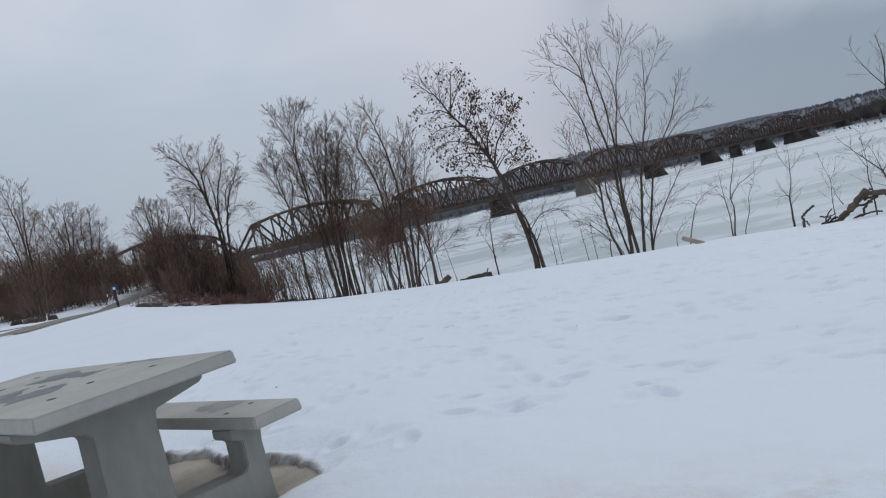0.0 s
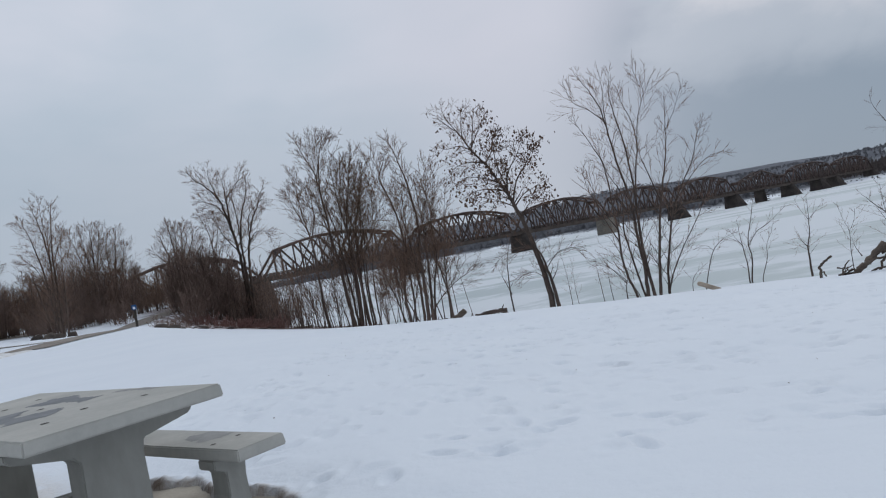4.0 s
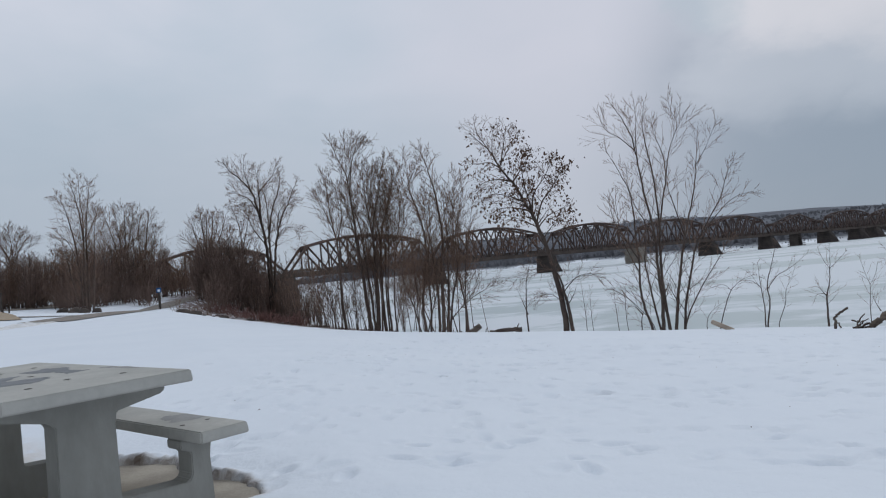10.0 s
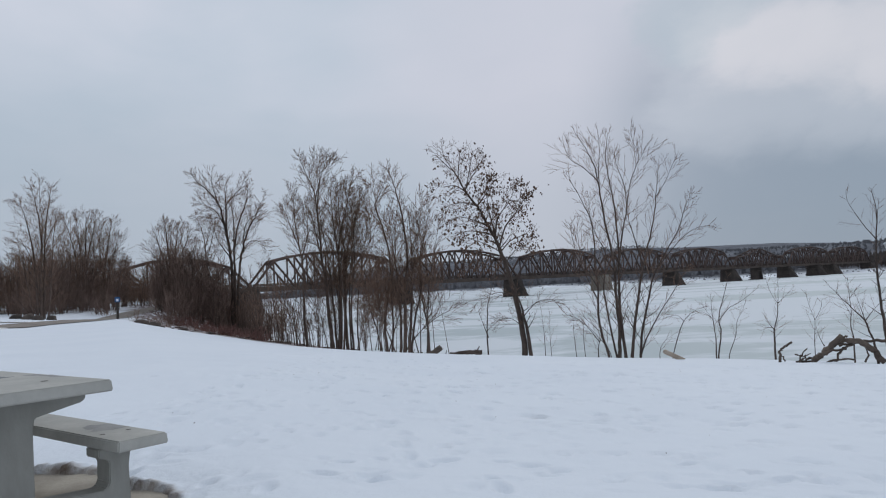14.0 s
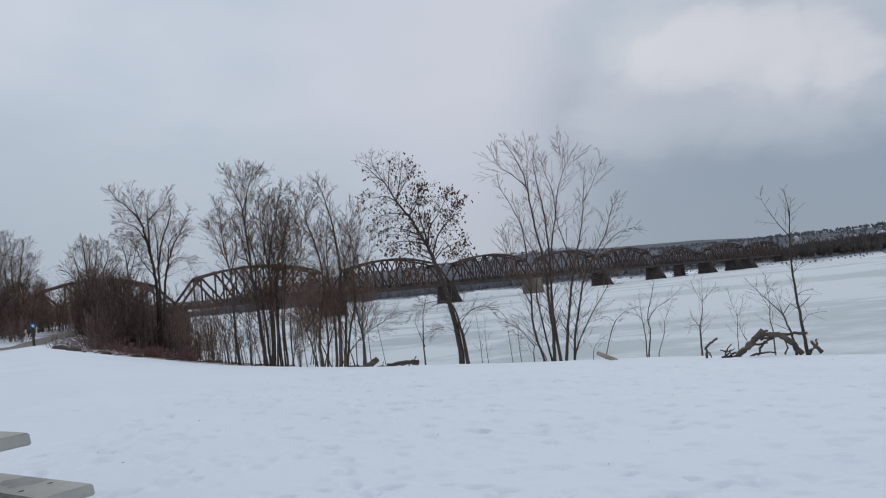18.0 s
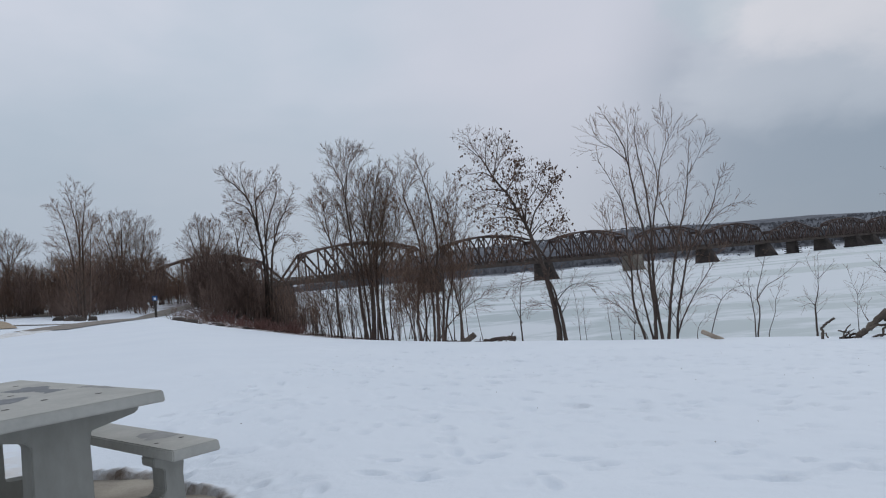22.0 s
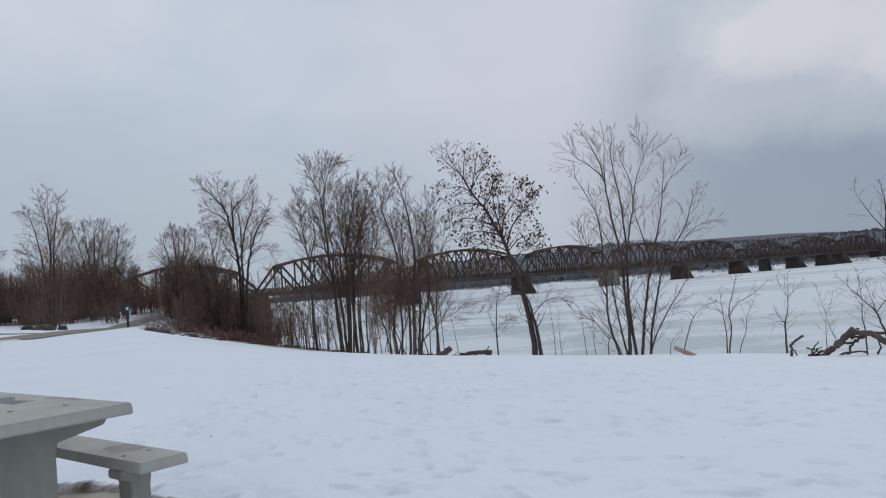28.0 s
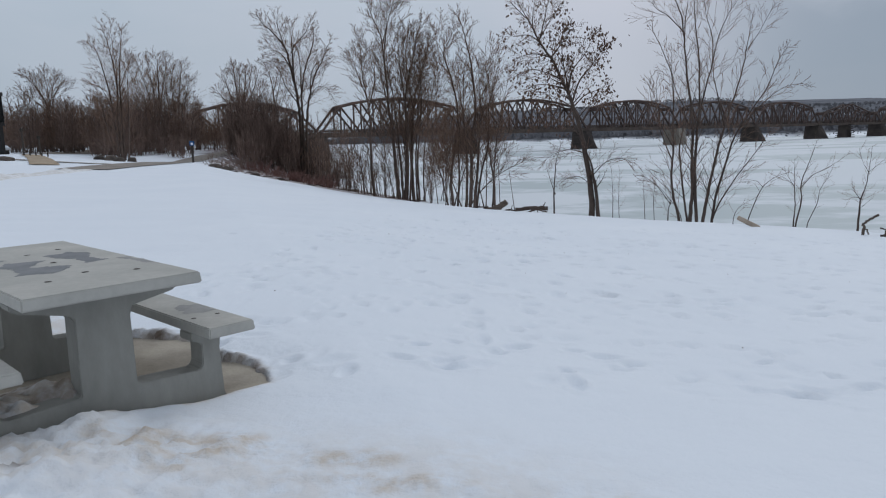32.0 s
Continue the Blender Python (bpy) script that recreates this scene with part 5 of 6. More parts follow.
# saplings along the snow edge
for nm, lab, x, y, stems, seed in (
        ("sapling", "thin forked bare sapling behind the snow edge", 8.5, 22.3,
         [
          flat(0.034, rg, (-0.01, -0.1), (-0.01, 0.45), (0.1, 1.13), (0.08, 1.67), (0.23, 2.21), (0.36, 2.65), (0.44, 2.96)),
          flat(0.03, rg, (-0.08, -0.1), (-0.08, 0.45), (-0.06, 1.04), (-0.1, 1.58), (-0.12, 2.03), (-0.13, 2.43)),
          flat(0.016, rg, (0.11, 1.58), (0.37, 1.93), (0.71, 2.11), (1.06, 2.37), (1.32, 2.57)),
          flat(0.014, rg, (-0.1, 1.58), (-0.28, 1.89), (-0.42, 2.18)),
          flat(0.018, rg, (0.3, -0.1), (0.3, 0.45), (0.52, 1.04), (0.59, 1.48), (0.78, 1.84), (0.9, 2.16)),
          flat(0.012, rg, (-0.13, 1.67), (-0.41, 1.86), (-0.76, 1.74))], 81),
        ("sapling", "single bare sapling with short side twigs", 9.3, 20.1,
         [
          flat(0.04, rg, (-0.02, -0.1), (-0.02, 0.39), (-0, 0.91), (0.01, 1.15), (0.11, 1.56), (0.16, 2.04), (0.21, 2.61)),
          flat(0.014, rg, (0.01, 1.15), (-0.13, 1.36), (-0.23, 1.46)),
          flat(0.012, rg, (0.01, 1.2), (-0.16, 1.23), (-0.35, 1.14)),
          flat(0.014, rg, (0.15, 1.96), (0, 2.21), (-0.1, 2.57)),
          flat(0.014, rg, (0.16, 1.88), (0.37, 2.12), (0.62, 2.39))], 82),
        ("sapling", "thin bare sapling beside the driftwood", 10.1, 19.0,
         [
          flat(0.016, rg, (-0.22, -0.1), (-0.22, 0.47), (-0.2, 1), (-0.16, 1.46), (-0.24, 1.77), (-0.33, 2.24)),
          flat(0.012, rg, (-0.15, 1.46), (-0, 1.77), (0.06, 2.04)),
          flat(0.016, rg, (0.02, 0.77), (-0.08, 1), (-0.14, 1.3))], 83),
        ("sapling", "leaning bare sapling by the root pile", 10.3, 18.0,
         [
          flat(0.042, rg, (0.54, -0.1), (0.54, 0.44), (0.49, 0.81), (0.4, 1.1), (0.34, 1.35), (0.08, 1.68), (-0.22, 2.05), (-0.48, 2.39)),
          flat(0.016, rg, (0.34, 1.38), (0.52, 1.6), (0.67, 1.77)),
          flat(0.016, rg, (0.34, 1.35), (0.27, 1.67), (0.16, 2.08)),
          flat(0.026, rg, (0.04, -0.1), (0.04, 0.54), (0.05, 0.95), (0.01, 1.24), (0.05, 1.6), (0.04, 2.04), (0.03, 2.47)),
          flat(0.014, rg, (0.03, 1.53), (-0.1, 1.82), (-0.24, 2.12)),
          flat(0.012, rg, (0.05, 1.89), (0.21, 2.17))], 84),
        ("young_tree", "slim bare young tree behind the driftwood pile", 10.65, 17.2,
         [
          flat(0.055, rg, (0.09, -0.1), (0.09, 0.38), (0.05, 0.96), (0.02, 1.51), (-0.01, 2.07), (-0.02, 2.64), (0.01, 3.2), (0.06, 3.76), (0.06, 4.19), (0.01, 4.6)),
          flat(0.022, rg, (0.03, 3.34), (-0.17, 3.64), (-0.33, 3.94), (-0.5, 4.31), (-0.53, 4.59)),
          flat(0.014, rg, (0.06, 1.1), (0.22, 1.3), (0.54, 1.36)),
          flat(0.014, rg, (0.01, 1.79), (0.14, 1.9), (0.42, 1.94)),
          flat(0.012, rg, (-0.01, 2.42), (0.13, 2.56), (0.34, 2.66)),
          flat(0.012, rg, (0.04, 3.77), (0.11, 4.05), (0.16, 4.35))], 85),
        ("sapling", "low arching bare shoot beside the timber", 6.67, 22.01,
         [
          flat(0.022, rg, (0.28, -0.1), (0.28, 0.29), (0.6, 1.23), (0.83, 1.52), (1.06, 1.68), (1.43, 1.79)),
          flat(0.016, rg, (-0.12, -0.1), (-0.12, 0.31), (-0.03, 0.63), (0.2, 0.85), (0.54, 1.06)),
          flat(0.01, rg, (0.7, 1.35), (0.46, 1.54), (0.11, 1.47))], 90),
        ("sapling", "thin bare sapling on the bank", 1.75, 34.6, [flat(0.05, rg, (0, 0), (0.0, 1.6), (0.15, 3.0), (0.5, 4.0)), flat(0.03, rg, (0.05, 1.2), (-0.4, 2.6))], 86),
        ("sapling", "thin bare whip on the bank", 4.1, 31.0, [flat(0.022, rg, (0, 0), (0, 1.4), (-0.1, 2.8)), flat(0.018, rg, (0.3, 0), (0.25, 1.2), (0.3, 2.4))], 87),
        ("sapling", "pair of thin bare whips on the bank", 5.2, 29.2, [flat(0.022, rg, (0, 0), (-0.08, 1.2), (-0.1, 2.2)), flat(0.02, rg, (0.35, 0), (0.3, 1.3), (0.4, 2.3))], 88),
        ("sapling", "crooked bare shoot beside the clump", 5.7, 27.4, [flat(0.035, rg, (0, 0), (0.05, 0.8), (0.25, 1.3)), flat(0.02, rg, (0.1, 0.9), (-0.5, 1.7), (-1.0, 1.8))], 89)):
    tree(nm, lab, x, y, stems, seed, M_dark, M_twig, "tree" if nm == "young_tree" else "sapling", "saplings on the bank", rmin=0.0032, gap=0.13, reach=0.75,
         low=0.3, kids=(6, 3), last=2, angle=0.72, ratio=0.5, up=0.05)

# ---- woods round the path, by the abutment ----
def wood_tree(name, label, h, seed, n, width, bark=M_bark, twig=M_twig, x=0.0, y=0.0, rmin=0.0115, **kw):
    r = random.Random(seed)
    stems = []
    for i in range(n):
        a = r.uniform(-1, 1)
        hh = h * r.uniform(0.8, 1.0)
        stems.append((h * 0.0085 * r.uniform(0.6, 1.2), [(a * width * 0.12, r.uniform(-0.4, 0.4), 0), (a * width * 0.16, r.uniform(-0.8, 0.8), hh * 0.35),
                                                           (a * width * 0.32, r.uniform(-1.2, 1.2), hh * 0.68), (a * width * 0.5, r.uniform(-1.6, 1.6), hh)]))
    return tree(name, label, x, y, stems, seed + 1, bark, twig, rmin=rmin, **kw)


def bush(name, label, h, seed, n, width, twig, x, y, rmin=0.019, category="bush", group="thicket on the bank", wood=None):
    r = random.Random(seed)
    stems = []
    for i in range(n):
        a, b = r.gauss(0, 0.45), r.gauss(0, 0.45)
        hh = h * r.uniform(0.55, 1.0)
        stems.append((max(rmin, h * 0.006), [(a * width * 0.4, b * width * 0.4, 0), (a * width * 0.7, b * width * 0.7, hh * 0.5), (a * width, b * width, hh)]))
    return tree(name, label, x, y, stems, seed, wood or twig, twig, category, group, rmin=rmin, count=7, reach=0.38, low=0.12, density=8.4, last=2, up=0.07, spread=0.9)


def again(ob, x, y, scale, turn, sink=0.15):
    m = pose(x, y, float(land(x, y)) - sink, 0, 0, turn) @ Matrix.Diagonal((scale, scale, scale, 1))
    return copy_thing(ob, m)


tree("bare_tree", "tall multi-stemmed bare tree among boulders by the path", -42.83, 72.26,
     [
      flat(0.17, rg, (0.01, -0.2), (0.04, 4.8), (0.19, 7.69), (-0.03, 10.57), (-0.32, 12.48), (-0.79, 14.56)),
      flat(0.15, rg, (0.25, -0.2), (0.41, 5.12), (0.43, 7.7), (0.64, 10.28), (0.96, 12.54), (1.16, 14.15)),
      flat(0.13, rg, (-0.24, -0.2), (-0.39, 4.47), (-0.67, 7.67), (-1.13, 10.21), (-1.54, 11.79), (-2.07, 12.59)),
      flat(0.08, rg, (0.19, 7.69), (0.27, 10.26), (0.1, 12.5), (0.12, 14.93)),
      flat(0.11, rg, (0.62, -0.2), (1.02, 4.49), (1.17, 7.07), (1.37, 9.66), (1.63, 11.28)),
      flat(0.1, rg, (-0.6, -0.2), (-1.18, 3.81), (-1.59, 6.37), (-2.05, 8.27)),
      flat(0.07, rg, (0.43, 7.7), (1.18, 9.65), (1.81, 10.97)),
      flat(0.07, rg, (-0.32, 5.75), (-1.27, 7.65), (-2.17, 8.58))],
     201, M_bark, M_twig, rmin=0.011, gap=0.27, reach=3.2, low=0.05, kids=(6, 5), last=3, angle=0.66, ratio=0.6, up=0.02)
tree("bare_tree", "fan-crowned bare tree at the edge of the wood", -50.96, 95.22,
     [
      flat(0.2, rg, (0.07, -0.2), (0.43, 4.63), (0.78, 8.84), (0.88, 11.77), (0.8, 13.19)),
      flat(0.14, rg, (0.08, 1.69), (-0.45, 7.13), (-1.15, 10.46), (-1.77, 12.52)),
      flat(0.14, rg, (0.25, 2.53), (1.18, 8.01), (1.85, 11.38), (2.1, 13.07)),
      flat(0.12, rg, (-0.08, 1.27), (-0.86, 5.45), (-1.64, 8.78), (-2.1, 10.84)),
      flat(0.1, rg, (0.26, 4.63), (0.12, 7.98), (-0.18, 10.9), (-0.33, 12.57)),
      flat(0.1, rg, (0.43, 5.05), (1.25, 7.17), (2.57, 9.72))],
     211, M_bark, M_twig, group="trees of the wood", rmin=0.0125, gap=0.34, reach=4.2, low=0.12, kids=(7, 5), last=3, angle=0.56, ratio=0.62, up=0.03)
tree("bare_tree", "bare tree with upright spreading limbs in the wood", -49.4, 98.28,
     [
      flat(0.2, rg, (0.07, -0.2), (0.27, 4.88), (0.71, 8.33), (1.14, 11.35), (1.4, 12.47)),
      flat(0.13, rg, (-0.09, -0.2), (-0.81, 5.73), (-1.04, 9.15), (-1.02, 11.29)),
      flat(0.13, rg, (0.25, 1.87), (1.28, 6.62), (1.89, 9.21), (2.14, 10.26)),
      flat(0.12, rg, (0.09, 2.73), (-0.22, 7.45), (-0.2, 10.45), (0.14, 12.09)),
      flat(0.1, rg, (0.44, 4.88), (0.95, 7.04), (1.8, 8.35))],
     221, M_bark, M_twig, group="trees of the wood", rmin=0.0125, gap=0.34, reach=4.2, low=0.12, kids=(7, 5), last=3, angle=0.56, ratio=0.62, up=0.03)
tree("bare_tree", "open-crowned bare tree rising behind the thicket", -71.98, 102.2,
     [
      flat(0.2, rg, (0.06, -0.2), (0.1, 3.82), (-0.04, 7.07), (-0.87, 9.36), (-2.12, 11.16), (-2.87, 11.86)),
      flat(0.13, rg, (0.12, 5.21), (0.32, 8.47), (0.17, 10.79), (-0.15, 12.35)),
      flat(0.13, rg, (0.11, 4.75), (0.83, 8.02), (1.72, 9.91), (2.51, 11.06)),
      flat(0.12, rg, (-0.05, 6.14), (-1.31, 7.68), (-2.57, 8.84), (-3.31, 9.64)),
      flat(0.1, rg, (0.22, 7.08), (1.02, 9.89), (1.39, 11.86)),
      flat(0.1, rg, (-0.2, 7.53), (-1.2, 9.81), (-1.44, 11.65))],
     231, M_bark, M_twig, group="trees of the wood", rmin=0.0145, gap=0.3, reach=4.2, low=0.3, kids=(7, 5), last=3, angle=0.56, ratio=0.62, up=0.02)
tree("bare_tree", "round-headed bare tree standing beyond the path", -52.54, 129.77,
     [
      flat(0.3, rg, (-0.67, -0.2), (0.07, 6.94), (-0.26, 11.37), (-0.54, 15.26), (-0.67, 16.93)),
      flat(0.2, rg, (0.14, 7.48), (1.22, 12.3), (1.7, 16.45)),
      flat(0.2, rg, (0.28, 6.91), (2.79, 12.12), (3.91, 15.32)),
      flat(0.18, rg, (-0.24, 6.98), (-1.89, 12.67), (-2.23, 15.12)),
      flat(0.16, rg, (-0.51, 6.47), (-2.65, 10.57), (-3.92, 12.14)),
      flat(0.16, rg, (0.42, 6.34), (3.71, 10.9), (5, 12.75)),
      flat(0.14, rg, (0.12, 9.13), (0.31, 13.51), (0.52, 16.25)),
      flat(0.14, rg, (0.53, 9.08), (2.18, 13.29), (2.83, 16.11))],
     261, M_bark, M_twig, group="trees of the wood", rmin=0.016, gap=0.36, reach=4.4, low=0.4, kids=(7, 5), last=3, angle=0.56, ratio=0.62, up=0.03)
tree("bare_tree", "slim bare tree with drooping twigs beside the maple", -32.84, 91.27,
     [
      flat(0.16, rg, (0.02, -0.2), (0.44, 4.51), (0.66, 7.56), (0.58, 10.66), (0.09, 12.89), (-0.63, 14.28)),
      flat(0.11, rg, (0.73, 7.55), (1.63, 11.31), (2.13, 13.59)),
      flat(0.08, rg, (0.68, 10.26), (1.4, 12.51), (1.46, 14.29)),
      flat(0.08, rg, (0.62, 6.03), (1.87, 8.96), (2.65, 10.42)),
      flat(0.07, rg, (0.26, 12.4), (0.77, 13.59), (1.58, 14.04))],
     271, M_bark, M_twig, group="trees of the wood", rmin=0.012, gap=0.28, reach=2.6, low=0.3, kids=(7, 5), last=3, angle=0.8, ratio=0.58, up=-0.06)
fine = dict(gap=0.5, reach=3.7, low=0.1, kids=(6, 4), last=3, angle=0.58, ratio=0.62, up=0.03)
k = spot(-27.0, 118)
roundish = wood_tree("bare_tree", "broad round-crowned bare tree in the wood", 12.0, 241, 8, 8.5, x=k[0], y=k[1], group="trees of the wood", **fine)
k = spot(-29.4, 122)
second = wood_tree("bare_tree", "slim bare tree with upright limbs in the wood", 12.4, 251, 6, 6.5, x=k[0], y=k[1], group="trees of the wood", **fine)
wr = random.Random(77)
for b, d, s, src in ((-25.2, 128, 0.72, second), (-31.6, 126, 0.8, second), (-33.2, 150, 0.8, roundish), (-38.0, 160, 0.75, second), (-37.2, 152, 0.66, roundish),
                     (-39.9, 178, 1.2, roundish), (-41.2, 182, 1.1, second), (-34.2, 150, 0.72, second),
                     (-23.9, 150, 0.62, second), (-22.6, 118, 0.85, roundish), (-20.6, 116, 0.8, second), (-19.4, 124, 0.75, roundish), (-18.2, 130, 0.8, second), (-17.4, 140, 0.7, roundish),
                     (-21.8, 135, 0.95, second), (-16.2, 128, 0.7, second), (-15.6, 112, 0.62, second), (-14.2, 110, 0.5, second), (-16.6, 118, 0.6, roundish), (-24.8, 190, 1.0, second)):
    x, y = spot(b, d)
    again(src, x, y, s, wr.uniform(0, 360))


def thicket(label, h, seed, n, foot, head, x, y, mat=M_brush, rmin=0.019):
    """Young growth, feathered with twigs from the ground up."""
    r = random.Random(seed)
    stems = []
    for i in range(n):
        a, b, hh = r.uniform(-1, 1), r.uniform(-1, 1), h * r.uniform(0.7, 1.0)
        stems.append((0.07 * r.uniform(0.6, 1.2), [(a * foot, b * foot, 0), (a * (foot + head) / 2 + r.uniform(-0.3, 0.3), b * (foot + head) / 2, hh * 0.5), (a * head, b * head, hh)]))
    return tree("thicket_tree", label, x, y, stems, seed, M_bark, mat, "tree", "thicket of young trees", rmin=rmin, gap=0.31, reach=2.75, low=0.12, kids=(11,), last=2, angle=0.66,
                ratio=0.62, up=0.02)


x, y = spot(-30.0, 100)
t1 = thicket("dense brown leafless young growth in the wood", 8.6, 401, 10, 1.4, 2.6, x, y)
x, y = spot(-34.8, 140)
t2 = thicket("twiggy grey-brown young growth behind the road", 8.2, 411, 8, 1.8, 3.2, x, y, M_twig)
for i in range(24):
    f = (i + 0.5) / 24
    x, y = spot(-38.6 + 6.4 * f + wr.uniform(-0.2, 0.2), wr.uniform(134, 152))
    again(wr.choice((t1, t2)), x, y, wr.uniform(0.72, 1.0), wr.uniform(0, 360))
for i in range(22):
    f = (i + 0.5) / 22
    x, y = spot(-32.1 + 5.9 * f + wr.uniform(-0.15, 0.15), wr.uniform(93, 116))
    again(wr.choice((t1, t1, t2)), x, y, wr.uniform(0.72, 1.02), wr.uniform(0, 360))
for i in range(14):
    x, y = spot(-36.4 + 0.4 * i + wr.uniform(-0.2, 0.2), wr.uniform(112, 132))
    again(wr.choice((t1, t2)), x, y, wr.uniform(0.85, 1.1), wr.uniform(0, 360))
for i in range(12):
    x, y = spot(-26.2 + 0.85 * i + wr.uniform(-0.2, 0.2), wr.uniform(104, 120))
    again(wr.choice((t1, t2)), x, y, wr.uniform(0.7, 0.95), wr.uniform(0, 360))
for i in range(10):
    x, y = spot(-26.6 + 0.36 * i, wr.uniform(122, 140))
    again(t2, x, y, wr.uniform(0.5, 0.68), wr.uniform(0, 360))
for b, d, s in ((-22.8, 95, 0.7), (-22.2, 93, 0.9), (-21.6, 96, 1.0), (-21.0, 92, 1.0), (-20.4, 95, 1.05), (-19.8, 93, 1.05), (-19.2, 96, 1.05), (-18.6, 94, 1.0), (-18.0, 97, 0.9),
                (-17.3, 97, 0.7), (-16.6, 96, 0.55), (-22.3, 101, 0.85), (-21.6, 103, 0.95), (-20.9, 101, 1.0), (-20.1, 104, 1.0), (-19.3, 102, 1.0), (-18.5, 103, 0.9), (-20.7, 89, 0.8)):
    x, y = spot(b, d)
    again(t1, x, y, s, wr.uniform(0, 360))
# low tangled bushes at the foot of the thicket
x, y = spot(-22.0, 82)
b3 = bush("thicket_bush", "low tangled brown bush at the bank", 4.5, 321, 18, 2.0, M_brush, x, y)
for i in range(12):
    b, d = wr.uniform(-19.5, -14.5), wr.uniform(97, 108)
    x, y = spot(b, d)
    again(b3, x, y, wr.uniform(0.6, 1.0), wr.uniform(0, 360))
for i in range(10):
    x, y = spot(-32.0 + 0.62 * i, wr.uniform(90, 100))
    again(b3, x, y, wr.uniform(0.5, 0.9), wr.uniform(0, 360))
# red-twigged brush at the foot of the maple, pale scrub by the sign
x, y = spot(-18.0, 84)
r1 = bush("dogwood_bush", "low red-twigged dogwood brush", 1.5, 331, 12, 1.7, M_red, x, y, rmin=0.0105, group="red brush")
for i in range(34):
    f = (i + 0.5) / 34
    x, y = spot(-21.6 + 6.6 * f + wr.uniform(-0.3, 0.3), 84 - 14 * f + wr.uniform(-3, 5))
    again(r1, x, y, wr.uniform(0.55, 1.05), wr.uniform(0, 360))
x, y = spot(-24.6, 76)
g1 = bush("scrub_bush", "sparse leafless scrub poking through snow", 1.5, 341, 9, 1.3, M_twig, x, y, rmin=0.008, group="scrub by the sign")
for i in range(7):
    x, y = spot(wr.uniform(-25.0, -21.5), wr.uniform(74, 86))
    again(g1, x, y, wr.uniform(0.4, 0.75), wr.uniform(0, 360))
# brush under the bank clumps
x, y = spot(-12.6, 62)
w1 = tree("willow_clump", "clump of thin upright leafless willow shoots on the bank", x, y, shoots(rg, 14, 1.7, 2.6, 6.4, 0.22), 351, M_bark, M_twig, "shrub", "willow shoots",
          rmin=0.009, gap=0.5, reach=1.3, low=0.3, kids=(6, 3), last=2, angle=0.45, up=0.06)
for b, d, s in ((-13.6, 66, 1.0), (-14.5, 70, 1.0), (-11.4, 59, 0.9), (-15.4, 76, 1.0), (-16.2, 80, 0.9), (-10.4, 57, 0.8), (-7.2, 49, 0.6), (-13.0, 69, 0.8), (-14.9, 82, 1.0), (-17.1, 95, 1.3), (-16.5, 92, 1.6),
                (-15.9, 96, 1.4), (-15.2, 90, 1.6), (-14.5, 94, 1.3), (-13.8, 88, 1.2)):
    x, y = spot(b, d)
    again(w1, x, y, s, wr.uniform(0, 360))

# ---- driftwood and logs on the snow edge ----
def snag(name, label, x, y, z, pieces, mat=M_drift, category="driftwood"):
    b = math.degrees(math.atan2(x, y))
    t = thing(name, pose(x, y, z, 0, 0, -b), label, category)
    r = random.Random(int(abs(x * 100)))
    for nm, pts, r0, r1 in pieces:
        s = Shape()
        fine = []
        for i in range(len(pts) - 1):
            for k in range(4):
                q = Vector(pts[i]).lerp(Vector(pts[i + 1]), k / 4)
                fine.append(q + Vector((r.gauss(0, 0.012), r.gauss(0, 0.012), r.gauss(0, 0.012))))
        fine.append(Vector(pts[-1]))
        m = len(fine)
        s.tube(fine, [(r0 + (r1 - r0) * i / (m - 1)) * r.uniform(0.88, 1.12) for i in range(m)], 8)
        part(nm, s, mat, t, smooth_it=True)
    return t


zd = float(land(8.8, 15.9))
snag("driftwood_pile", "tangled weathered driftwood roots piled at the snow edge", 9.08, 15.82, zd + 0.04,
     [("root", [(-0.82, 0, 0.02), (-0.7, 0, 0.15), (-0.44, 0.03, 0.37), (-0.17, 0, 0.65)], 0.075, 0.07),
      ("splinter", [(-0.24, -0.04, 0.58), (-0.13, -0.05, 0.62), (-0.06, -0.05, 0.64)], 0.035, 0.012),
      ("root", [(-0.45, 0.05, 0.40), (-0.14, 0.08, 0.54), (0.14, 0.06, 0.51), (0.41, 0.02, 0.33), (0.60, 0, 0.05)], 0.05, 0.072),
      ("root", [(-0.26, 0.14, 0.42), (0.08, 0.16, 0.50), (0.42, 0.14, 0.53), (0.76, 0.1, 0.51)], 0.028, 0.034),
      ("root", [(-0.36, 0.1, 0.02), (-0.3, 0.1, 0.16), (-0.18, 0.1, 0.35), (0.03, 0.1, 0.44)], 0.03, 0.022),
      ("root", [(-0.62, -0.05, 0.22), (-0.38, -0.06, 0.33), (-0.10, -0.04, 0.35)], 0.036, 0.02),
      ("root", [(0.72, 0, 0.02), (0.80, 0, 0.14), (0.90, 0.03, 0.23), (0.93, 0.05, 0.37)], 0.045, 0.022),
      ("root", [(0.80, 0.05, 0.32), (0.90, 0.05, 0.2), (1.0, 0.05, 0.06)], 0.035, 0.05),
      ("root", [(0.24, 0.12, 0.05), (0.30, 0.12, 0.24), (0.27, 0.12, 0.36)], 0.022, 0.014),
      ("root", [(-0.55, 0.02, 0.04), (-0.25, 0.0, 0.12), (0.05, 0.0, 0.10)], 0.026, 0.018),
      ("root", [(-1.10, 0.05, 0.05), (-1.0, 0.05, 0.26), (-0.90, 0.05, 0.36)], 0.022, 0.010),
      ("root", [(-1.16, 0.1, 0.22), (-1.02, 0.1, 0.16), (-0.84, 0.1, 0.24)], 0.018, 0.010)])
zd = float(land(8.0, 17.4))
